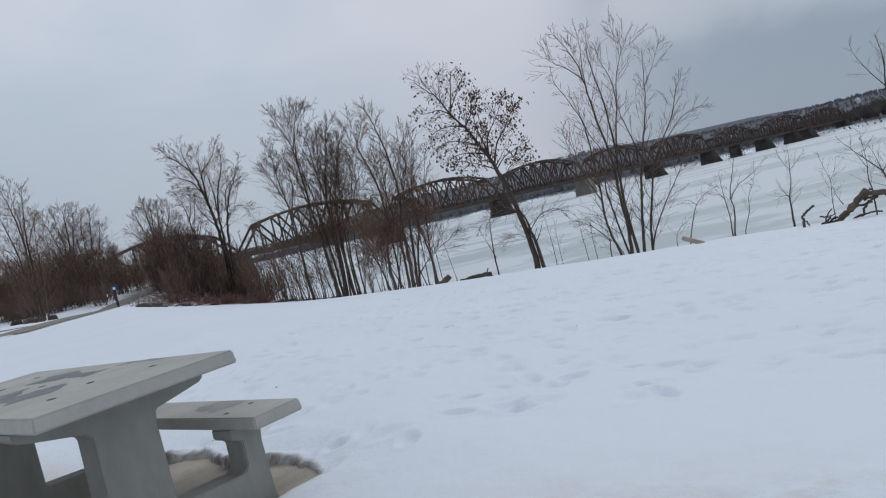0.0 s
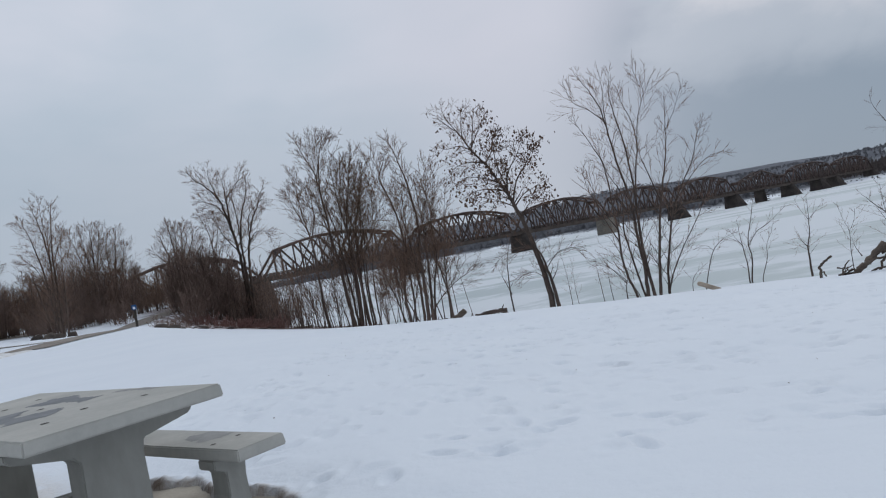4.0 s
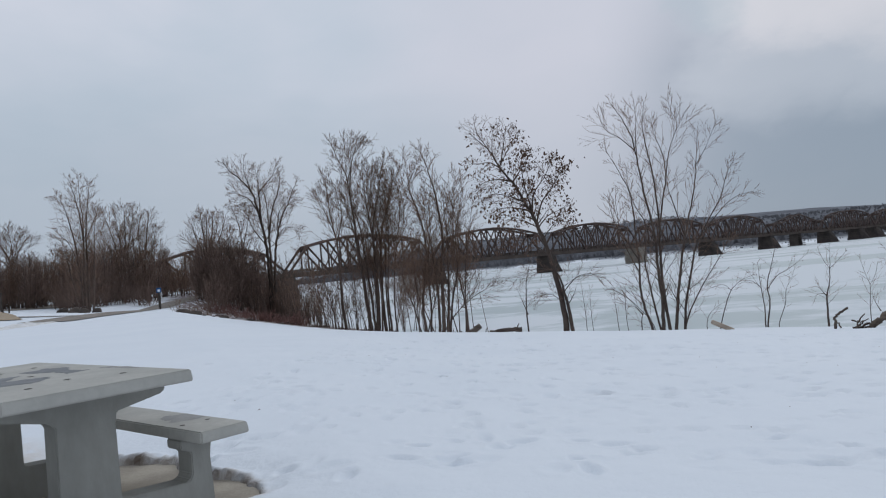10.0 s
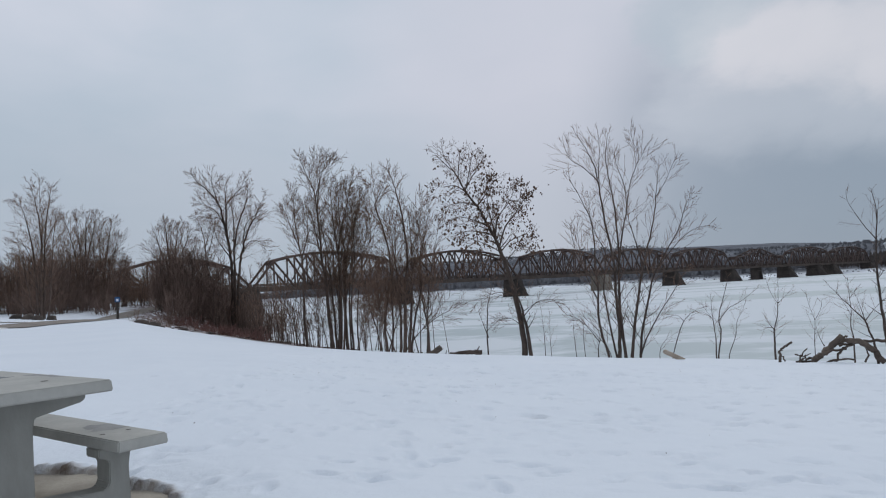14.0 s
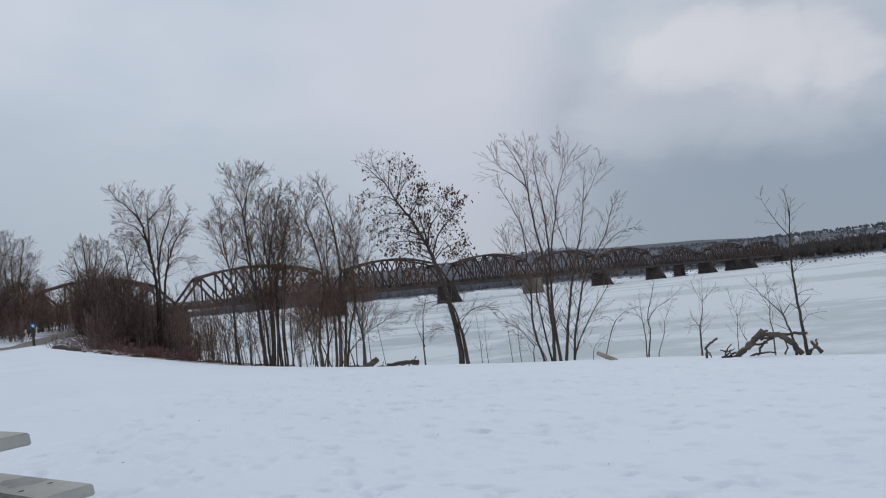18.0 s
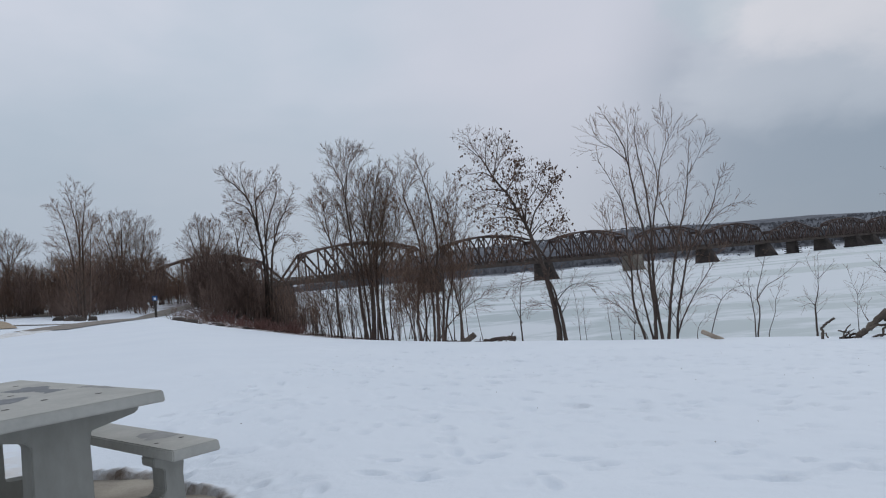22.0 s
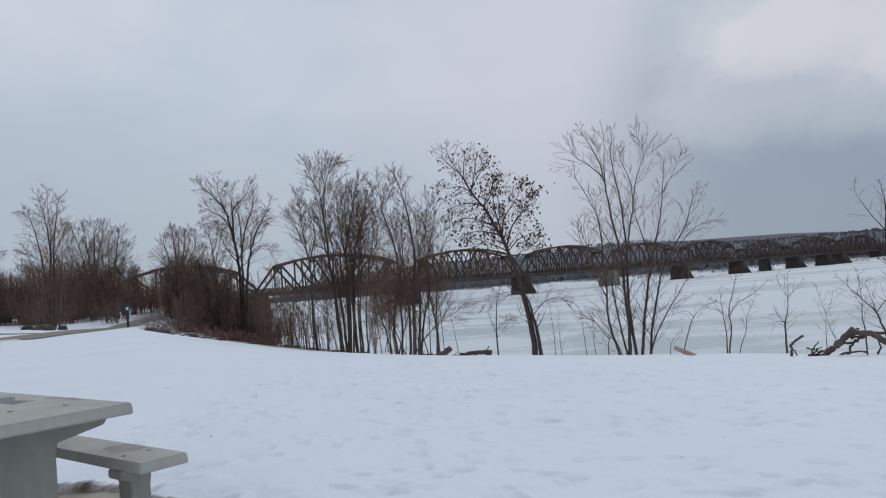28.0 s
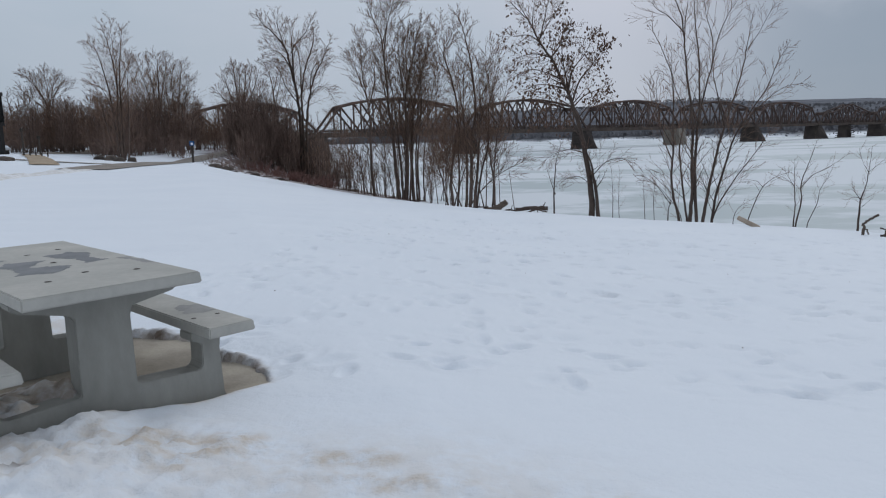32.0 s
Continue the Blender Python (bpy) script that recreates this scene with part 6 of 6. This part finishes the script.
snag("broken_branch", "broken dark branch sticking out of the snow", 8.0, 17.4, zd + 0.04, [("limb", [(0.15, 0, -0.05), (0.15, 0, 0.28), (0.28, 0, 0.38), (0.45, 0, 0.49)], 0.034, 0.026),
     ("limb", [(0.14, 0.02, 0.26), (0.21, 0, 0.16), (0.27, 0, 0.02)], 0.022, 0.018)], M_drift)
snag("root_stub", "short tangle of broken roots in the snow", 8.45, 16.6, float(land(8.45, 16.6)) + 0.04,
     [("root", [(-0.22, 0, 0.0), (-0.1, 0, 0.1), (-0.02, 0, 0.2)], 0.035, 0.02), ("root", [(-0.1, 0, 0.0), (0.03, 0, 0.12), (0.1, 0, 0.14)], 0.03, 0.02),
      ("root", [(-0.25, 0.05, 0.02), (0.2, 0.05, 0.05)], 0.04, 0.03), ("root", [(0.0, 0, 0.0), (0.16, 0, 0.08), (0.2, 0, 0.2)], 0.03, 0.015)], M_dark)
lx, ly = 6.5, 20.5
lz = float(land(lx, ly))
bl = thing("timber_plank", pose(lx, ly, lz + 0.14, 0, 27, -17), "pale squared timber lying on the snow edge", "timber")
part("beam", Shape().box(-0.30, -0.07, -0.06, 0.36, 0.07, 0.06), M_plank, bl, bevel=0.02)
snag("fallen_log", "fallen dark log lying on the bank", 0.75, 36.3, float(land(0.75, 36.3)) + 0.25, [("trunk", [(-0.9, 0, 0.0), (0.1, 0, 0.06), (0.75, 0, 0.03)], 0.09, 0.11),
     ("stub", [(0.5, 0, 0.05), (0.62, 0, 0.35)], 0.04, 0.02)], M_dark, "log")
snag("tree_stump", "broken brown stump among the alder stems", -1.05, 38.6, float(land(-1.05, 38.6)) + 0.1, [("stump", [(-0.45, 0, -0.1), (-0.05, 0, 0.12), (0.4, 0, 0.42)], 0.22, 0.14),
     ("splinter", [(0.1, 0, 0.1), (0.3, 0, 0.55)], 0.07, 0.02), ("root", [(-0.5, 0, 0.05), (-0.9, 0, 0.1)], 0.1, 0.05)], M_drift, "stump")
zl = float(land(-17.0, 69))
snag("fallen_log", "long fallen log at the foot of the brush", -17.2, 68.5, zl + 0.15, [("trunk", [(-3.0, 0, 0.15), (-0.5, 0, 0.05), (1.2, 0, -0.15)], 0.16, 0.2)], M_drift, "log")

fb = random.Random(63)
for u_ in (27.5, 31.0, 35.5, 44.0, 47.5, 52.0, 57.0, 60.0, 63.0, 66.0, 69.0, 72.0):
    w_ = fb.uniform(13.9, 15.2) if u_ < 58 else 11.0 - 0.55 * (u_ - 58) + fb.uniform(-0.6, 0.6)
    x, y = w_ * WAY[0] + u_ * ALONG[0], w_ * WAY[1] + u_ * ALONG[1]
    l = fb.uniform(0.35, 0.8)
    snag("fallen_branch", "dark fallen branch half sunk in snow along the bank", x, y, float(land(x, y)) + 0.08,
         [("limb", [(-l, 0, 0.0), (0, 0.1, fb.uniform(0.05, 0.16)), (l, 0, fb.uniform(-0.02, 0.12))], 0.05, 0.03),
          ("stub", [(0.1 * l, 0.05, 0.06), (0.3 * l, 0.1, fb.uniform(0.2, 0.34))], 0.028, 0.012)], M_dark, "branch")

# ---- boulders, snow piles, chair ----
def rock_mesh(seed, sx_, sy_, sz_, lumps=0.22):
    bm = bmesh.new()
    bmesh.ops.create_icosphere(bm, subdivisions=3, radius=1.0)
    off = Vector((seed * 3.7, seed * 1.3, seed * 2.1))
    for v in bm.verts:
        k = 1 + lumps * noise.noise(v.co * 1.3 + off) + 0.4 * lumps * noise.noise(v.co * 3.1 + off)
        c = v.co * k
        v.co = Vector((c.x * sx_, c.y * sy_, max(c.z, -0.45) * sz_))
    me = bpy.data.meshes.new("boulder")
    bm.to_mesh(me)
    bm.free()
    return me


def boulder(label, b, d, sx_, sy_, sz_, seed, mat=M_rock, name="boulder", category="boulder", group="boulders by the path", sm=False):
    x, y = spot(b, d)
    me = rock_mesh(seed, sx_, sy_, sz_)
    if sm:
        me.polygons.foreach_set("use_smooth", [True] * len(me.polygons))
    ob = part(name, me, mat, at=pose(x, y, float(land(x, y)) + 0.3 * sz_, 0, 0, -b))
    return tagged(ob, label, category, group)


boulder("rusty brown boulder in the snow before the building", -42.05, 66, 0.72, 0.6, 0.5, 1)
boulder("rounded dark boulder in the snow", -39.9, 61, 0.78, 0.65, 0.68, 2)
boulder("low flat dark boulder in the snow", -38.3, 66, 0.95, 0.6, 0.34, 3)
boulder("dark boulder at the foot of the bare tree", -31.4, 77, 0.6, 0.5, 0.5, 4)
boulder("dark boulder at the foot of the bare tree", -30.8, 75, 0.5, 0.45, 0.42, 5)
boulder("dark boulder at the foot of the bare tree", -30.0, 76, 0.45, 0.4, 0.4, 6)
boulder("dark boulder by the brush", -32.2, 80, 0.55, 0.5, 0.4, 7)
boulder("flat stone at the edge of the brush", -24.2, 73, 0.7, 0.5, 0.35, 8)
for i, (b, d, k) in enumerate(((-23.3, 71, 0.5), (-22.7, 68, 0.22), (-21.2, 70, 0.4), (-19.3, 69, 0.3), (-17.0, 65, 0.24))):
    boulder("brown stone among litter on the bank edge", b, d, k * 1.3, k, k * 0.62, 40 + i, group="stones on the bank edge")
boulder("dirty ploughed snow pile", -43.4, 36.5, 0.5, 0.42, 0.34, 9, M_slush, "snow_mound", "snow pile", "ploughed snow piles", True)
boulder("small brown stone against a snow pile", -44.0, 36.2, 0.3, 0.3, 0.3, 12)
boulder("long low ploughed snow pile", -44.9, 66, 1.7, 1.0, 0.55, 10, M_snow, "snow_mound", "snow pile", "ploughed snow piles", True)
boulder("dirty ploughed snow pile", -45.0, 31, 0.7, 0.6, 0.2, 11, M_slush, "snow_mound", "snow pile", "ploughed snow piles", True)
# low dirty ridge that the plough left along the path
bank_way = [Vector(spot(b, d)) for b, d in ((-46, 31.2), (-43.4, 32), (-41, 34.5), (-38.6, 38.5), (-36.2, 43), (-34, 47.5), (-32.6, 52))]
ridge, rb = Shape(), random.Random(47)
steps = 84
for i in range(steps + 1):
    f = i / steps * (len(bank_way) - 1)
    j = min(int(f), len(bank_way) - 2)
    p, d = bank_way[j].lerp(bank_way[j + 1], f - j), (bank_way[j + 1] - bank_way[j]).normalized()
    top = (0.13 + 0.10 * noise.noise(Vector((i * 0.13, 0.5, 2.0)))) * min(1, (steps - i) / 16 + 0.1)
    for k in range(9):
        a = k / 4 - 1
        q = p + Vector((-d.y, d.x)) * a * 0.85
        h = top * math.cos(a * math.pi / 2) * (1 + 0.8 * noise.noise(Vector((i * 0.5, k * 0.7, 7.0)))) - 0.02
        ridge.v.append((q.x, q.y, float(land(q.x, q.y)) + 0.07 + h))
for i in range(steps):
    for k in range(8):
        a = i * 9 + k
        ridge.f.append((a, a + 9, a + 10, a + 1))
tagged(part("snow_bank", ridge, M_slush, smooth_it=True), "low dirty ploughed snow bank beside the path", "snow bank", kind="structure")

cx_, cy_ = spot(-43.0, 60)
chair = thing("lawn_chair", pose(cx_, cy_, float(land(cx_, cy_)) + 0.05, 0, 0, 70) @ Matrix.Diagonal((0.56, 0.56, 0.56, 1)), "dark lawn chair standing in the snow", "chair")
part("seat", Shape().box(-0.35, -0.35, 0.36, 0.35, 0.35, 0.42), M_chair, chair, bevel=0.01)
part("backrest", Shape().beam((0, 0.33, 0.36), (0, 0.75, 1.25), 0.62, 0.05, (0, 1, 0)), M_chair, chair)
for i, (x, y) in enumerate(((-0.33, -0.33), (0.33, -0.33), (-0.33, 0.3), (0.33, 0.3))):
    part("leg", Shape().box(x - 0.04, y - 0.04, -0.05, x + 0.04, y + 0.04, 0.36), M_chair, chair)
for x in (-0.38, 0.38):
    part("armrest", Shape().box(x - 0.06, -0.4, 0.62, x + 0.06, 0.4, 0.66), M_chair, chair)

# ---- dark two-storey building ----
BD = 95.0
cb = spot(-38.1, BD)
house = thing("building", pose(cb[0], cb[1], 1.36, 0, 0, 11.8), "dark two-storey pavilion with grey panels and black frames", "building")
# local x runs to the left as negative, y away from the river
bay, pw = 3.28, 1.55
body = Shape()
body.box(-22, 3.2, 0, -8.4, 3.4, 3.2)
body.box(-22, 0.45, 0.4, -8.8, 0.6, 3.2)
# gaps through the back wall, so the windows show the white pile added behind
for i in range(3):
    x = -1.1 - i * 3.28
    body.box(x - 2.35, 3.2, 0, x - 0.75 if i else x - 0.55, 3.4, 3.2)
    body.box(x - 0.75 if i else x - 0.55, 3.2, 0, x + 0.55, 3.4, 0.8)
    body.box(x - 0.75 if i else x - 0.55, 3.2, 2.1, x + 0.55, 3.4, 3.2)
    body.box(x - 0.3, 2.4, 0.4, x - 0.1, 2.6, 3.2)
for i in range(3):
    x = -0.6 - i * 3.28
    body.box(x - 1.3, 0.46, 0.42, x + 0.25, 0.58, 0.9)
    body.box(x - 1.3, 0.46, 2.25, x + 0.25, 0.58, 3.2)
body.box(-0.55, 0.45, 0.4, -0.35, 3.4, 3.2)
body.box(-22, 0.6, 3.25, -2.6, 3.4, 6.75)
body.box(-22, 3.5, 0, -10, 30, 6.75)
part("wall", body, M_black, house, "black recessed walls")
part("floor_band", Shape().box(-22, 0.0, 3.2, -0.15, 3.6, 3.62), M_black, house, "black floor edge beam", bevel=0.02)
part("plinth", Shape().box(-22, 0.05, -0.6, 0, 3.6, 0.42), M_black, house, bevel=0.02)
roof = Shape()
roof.box(-22, -0.25, 6.62, 0.0, 3.8, 7.0)
for i in range(4):
    x = -4.2 - i * 4.4
    roof.v += [(x - 2, -0.25, 7.0), (x + 2, -0.25, 7.0), (x, -0.25, 7.18), (x - 2, 3.8, 7.0), (x + 2, 3.8, 7.0), (x, 3.8, 7.18)]
    n = len(roof.v) - 6
    roof.f += [(n, n + 1, n + 2), (n + 3, n + 5, n + 4), (n, n + 2, n + 5, n + 3), (n + 1, n + 4, n + 5, n + 2)]
part("roof", roof, M_black, house, "thin black roof edge")
part("roof_unit", Shape().box(-15.5, 1.5, 7.0, -12.2, 3.5, 8.55), M_mech, house, "pale grey roof plant box", bevel=0.03)
for i in range(6):
    x = -3.62 - i * bay
    part("panel", Shape().box(x - pw, 0.25, 3.62, x, 0.62, 6.62), M_clad, house, "dark green-grey panel", bevel=0.01)
    x = -2.0 - i * bay
    part("panel", Shape().box(x - pw, 0.12, 0.42, x, 0.47, 3.2), M_clad, house, "dark green-grey panel", bevel=0.01)


def window(x0, x1, z0, z1, y):
    w = part("window", Shape().box(x0, y, z0, x1, y + 0.03, z1), M_glass, house, "dark glazed window")
    fr = Shape()
    fr.box(x0 - 0.06, y - 0.06, z0 - 0.06, x1 + 0.06, y - 0.003, z0)
    fr.box(x0 - 0.06, y - 0.06, z1, x1 + 0.06, y - 0.003, z1 + 0.06)
    fr.box(x0 - 0.06, y - 0.06, z0, x0, y - 0.003, z1)
    fr.box(x1, y - 0.06, z0, x1 + 0.06, y - 0.003, z1)
    part("frame", fr, M_black, w)
    return w


for i in range(5):
    window(-1.85 - i * bay, -0.6 - i * bay if i == 0 else -0.38 - i * bay, 0.95 if i < 2 else 0.75, 2.2, 0.40)
    window(-3.5 - i * bay - 0.0, -2.7 - i * bay + 0.6, 3.9, 6.2, 0.55)
for i in range(5):
    part("column", Shape().box(-0.28, 0.15 + i * 0.75, 3.62, -0.08, 0.33 + i * 0.75, 6.62), M_black, house)
for i in range(5):
    part("column", Shape().box(-2.2 + i * 0.42, 0.12, 3.62, -2.02 + i * 0.42, 0.4, 6.62), M_black, house)
bal = Shape()
bal.box(-2.4, 0.05, 4.5, -0.05, 0.11, 4.6)
for i in range(14):
    bal.box(-2.4 + i * 0.18, 0.06, 3.62, -2.36 + i * 0.18, 0.10, 4.5)
part("balustrade", bal, M_black, house)
corner = Shape()
for x in (-0.35, -2.0):
    corner.box(x, 0.05, 0.42, x + 0.22, 0.30, 3.2)
part("column", corner, M_black, house)

# the front wing is shallow: its depths above are in units of 0.35 m
for ob in house.children_recursive:
    ob.data.transform(Matrix.Diagonal((1, 0.35, 1, 1)))

# bollards by the sandy walkway and two lamp posts
for i, (b, d, h) in enumerate(((-36.9, 86, 2.5), (-35.9, 92, 1.9))):
    x, y = spot(b, d)
    p_ = thing("lamp_post", pose(x, y, float(land(x, y))), "slim dark lamp post beside the road", "lamp post", "lamp posts")
    part("pole", Shape().tube([(0, 0, -0.2), (0, 0, h)], [0.12, 0.09], 8), M_post, p_)
    part("lantern", Shape().tube([(0, 0, h), (0, 0, h + 0.35)], [0.14, 0.18], 8), M_post, p_)
for i in range(5):
    x, y = spot(-36.9 + i * 0.36, 84)
    p_ = tagged(part("bollard", Shape().tube([(0, 0, -0.1), (0, 0, 0.42), (0, 0, 0.46)], [0.07, 0.07, 0.04], 8), M_post, at=pose(x, y, float(land(x, y)) + 0.05)),
                "short dark timber bollard by the road", "bollard", "bollards")

# ---- far shore: woods, houses ----
def woods(name, label, count, place, h0, h1, mat, seed, conifer=False, n_=7, wide=0.07):
    r, s = random.Random(seed), Shape()
    for i in range(count):
        x, y = place(r)
        z = float(land(x, y)) - 0.5
        h = r.uniform(h0, h1)
        if conifer:
            for k in range(3):
                n = len(s.v)
                a0 = r.uniform(0, 6.28)
                zr = z + h * (0.08 + 0.27 * k)
                rr = h * (0.20 - 0.05 * k)
                s.v += [(x + rr * math.cos(a0 + j * 1.2566), y + rr * math.sin(a0 + j * 1.2566), zr) for j in range(5)] + [(x, y, min(z + h, zr + h * 0.5))]
                s.f += [(n + j, n + (j + 1) % 5, n + 5) for j in range(5)]
        else:
            for k in range(n_):
                n = len(s.v)
                a0, e = r.uniform(0, 6.28), r.uniform(0.15, 0.5)
                bx, by, bz = x + r.gauss(0, h * 0.12), y + r.gauss(0, h * 0.12), z + h * r.uniform(0.1, 0.45)
                tx_, ty_, tz_ = bx + math.cos(a0) * e * h * 0.35, by + math.sin(a0) * e * h * 0.35, z + h * r.uniform(0.7, 1.0)
                q = h * wide
                s.v += [(bx - q, by, bz), (bx + q, by + q, bz), (bx, by - q, bz), (tx_ + q, ty_, (bz + tz_) / 2), (tx_ - q, ty_ + q, (bz + tz_) / 2 + q), (tx_, ty_, tz_)]
                s.f += [(n, n + 1, n + 3), (n + 1, n + 4, n + 3), (n, n + 3, n + 4), (n + 3, n + 4, n + 5), (n, n + 4, n + 1)]
    return tagged(part(name, s, mat), label, "woods", kind="stuff")


def at_wu(w, u):
    return w * WAY[0] + u * ALONG[0], w * WAY[1] + u * ALONG[1]


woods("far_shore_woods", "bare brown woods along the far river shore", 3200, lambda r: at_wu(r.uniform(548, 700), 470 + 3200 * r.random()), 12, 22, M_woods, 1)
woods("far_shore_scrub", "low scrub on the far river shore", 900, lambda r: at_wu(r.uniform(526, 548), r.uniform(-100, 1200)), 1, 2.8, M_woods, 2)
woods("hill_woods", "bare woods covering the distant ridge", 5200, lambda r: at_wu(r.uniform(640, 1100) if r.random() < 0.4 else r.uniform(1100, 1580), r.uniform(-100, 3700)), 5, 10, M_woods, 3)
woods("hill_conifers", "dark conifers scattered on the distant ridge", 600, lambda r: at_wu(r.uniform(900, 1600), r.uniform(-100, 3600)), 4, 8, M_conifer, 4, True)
hr = random.Random(9)
for i in range(16):
    x, y = at_wu(hr.uniform(640, 1300), hr.uniform(350, 1500))
    z = float(land(x, y))
    h = thing("house", pose(x, y, z + 4, 0, 0, hr.uniform(0, 90)), "small pale house with snowy roof on the distant slope", "house", "houses on the ridge")
    a, b, c = hr.uniform(3, 5), hr.uniform(3, 4), hr.uniform(2.5, 4)
    part("wall", Shape().box(-a, -b, -4, a, b, c), M_house, h)
    s = Shape()
    s.v = [(-a - .4, -b - .4, c), (a + .4, -b - .4, c), (a + .4, b + .4, c), (-a - .4, b + .4, c), (-a - .4, 0, c + 3), (a + .4, 0, c + 3)]
    s.f = [(0, 1, 5, 4), (2, 3, 4, 5), (1, 2, 5), (3, 0, 4), (3, 2, 1, 0)]
    part("roof", s, M_roof, h)

woods("point_woods", "dark bare woods along the far shore past the bridge", 800, lambda r: at_wu(r.uniform(538, 640), r.uniform(-160, 260)), 14, 25, M_brown_woods, 7, n_=12, wide=0.035)
woods("bridgehead_woods", "tall bare brown trees at the far end of the bridge", 420, lambda r: at_wu(r.uniform(588, 680), r.uniform(150, 460)), 10, 19, M_brown_woods, 6, n_=12, wide=0.035)

# white pile added behind the building, only to brighten its lower windows
px_, py_ = cb[0] - 8.0, cb[1] + 4.8
tagged(part("snow_mound", rock_mesh(31, 4.2, 1.2, 1.6), M_snow, at=pose(px_, py_, float(land(px_, py_)) + 0.3, 0, 0, 11.8), smooth_it=False),
       "white mound added behind the building to whiten its windows", "snow pile", "ploughed snow piles")

# ---- bits of bark, leaves and twigs on the snow ----
dr, s = random.Random(15), Shape()
for i in range(45):
    x, y = dr.uniform(-3, 7), 4.5 + 10 * dr.random()
    j, i_ = int(np.searchsorted(XS, x)), int(np.searchsorted(YS, y))
    z = float(GZ[i_, j]) + 0.008
    a, l, w_ = dr.uniform(0, 3.14), dr.uniform(0.006, 0.016), dr.uniform(0.003, 0.007)
    c_, s_ = math.cos(a), math.sin(a)
    n = len(s.v)
    s.v += [(x - c_ * l, y - s_ * l, z), (x + s_ * w_, y - c_ * w_, z + 0.006), (x + c_ * l, y + s_ * l, z + 0.003), (x - s_ * w_, y + c_ * w_, z + 0.008)]
    s.f.append((n, n + 1, n + 2, n + 3))
tagged(part("snow_debris", s, M_leaf), "scattered bits of bark and leaf on the snow", "debris", kind="stuff")
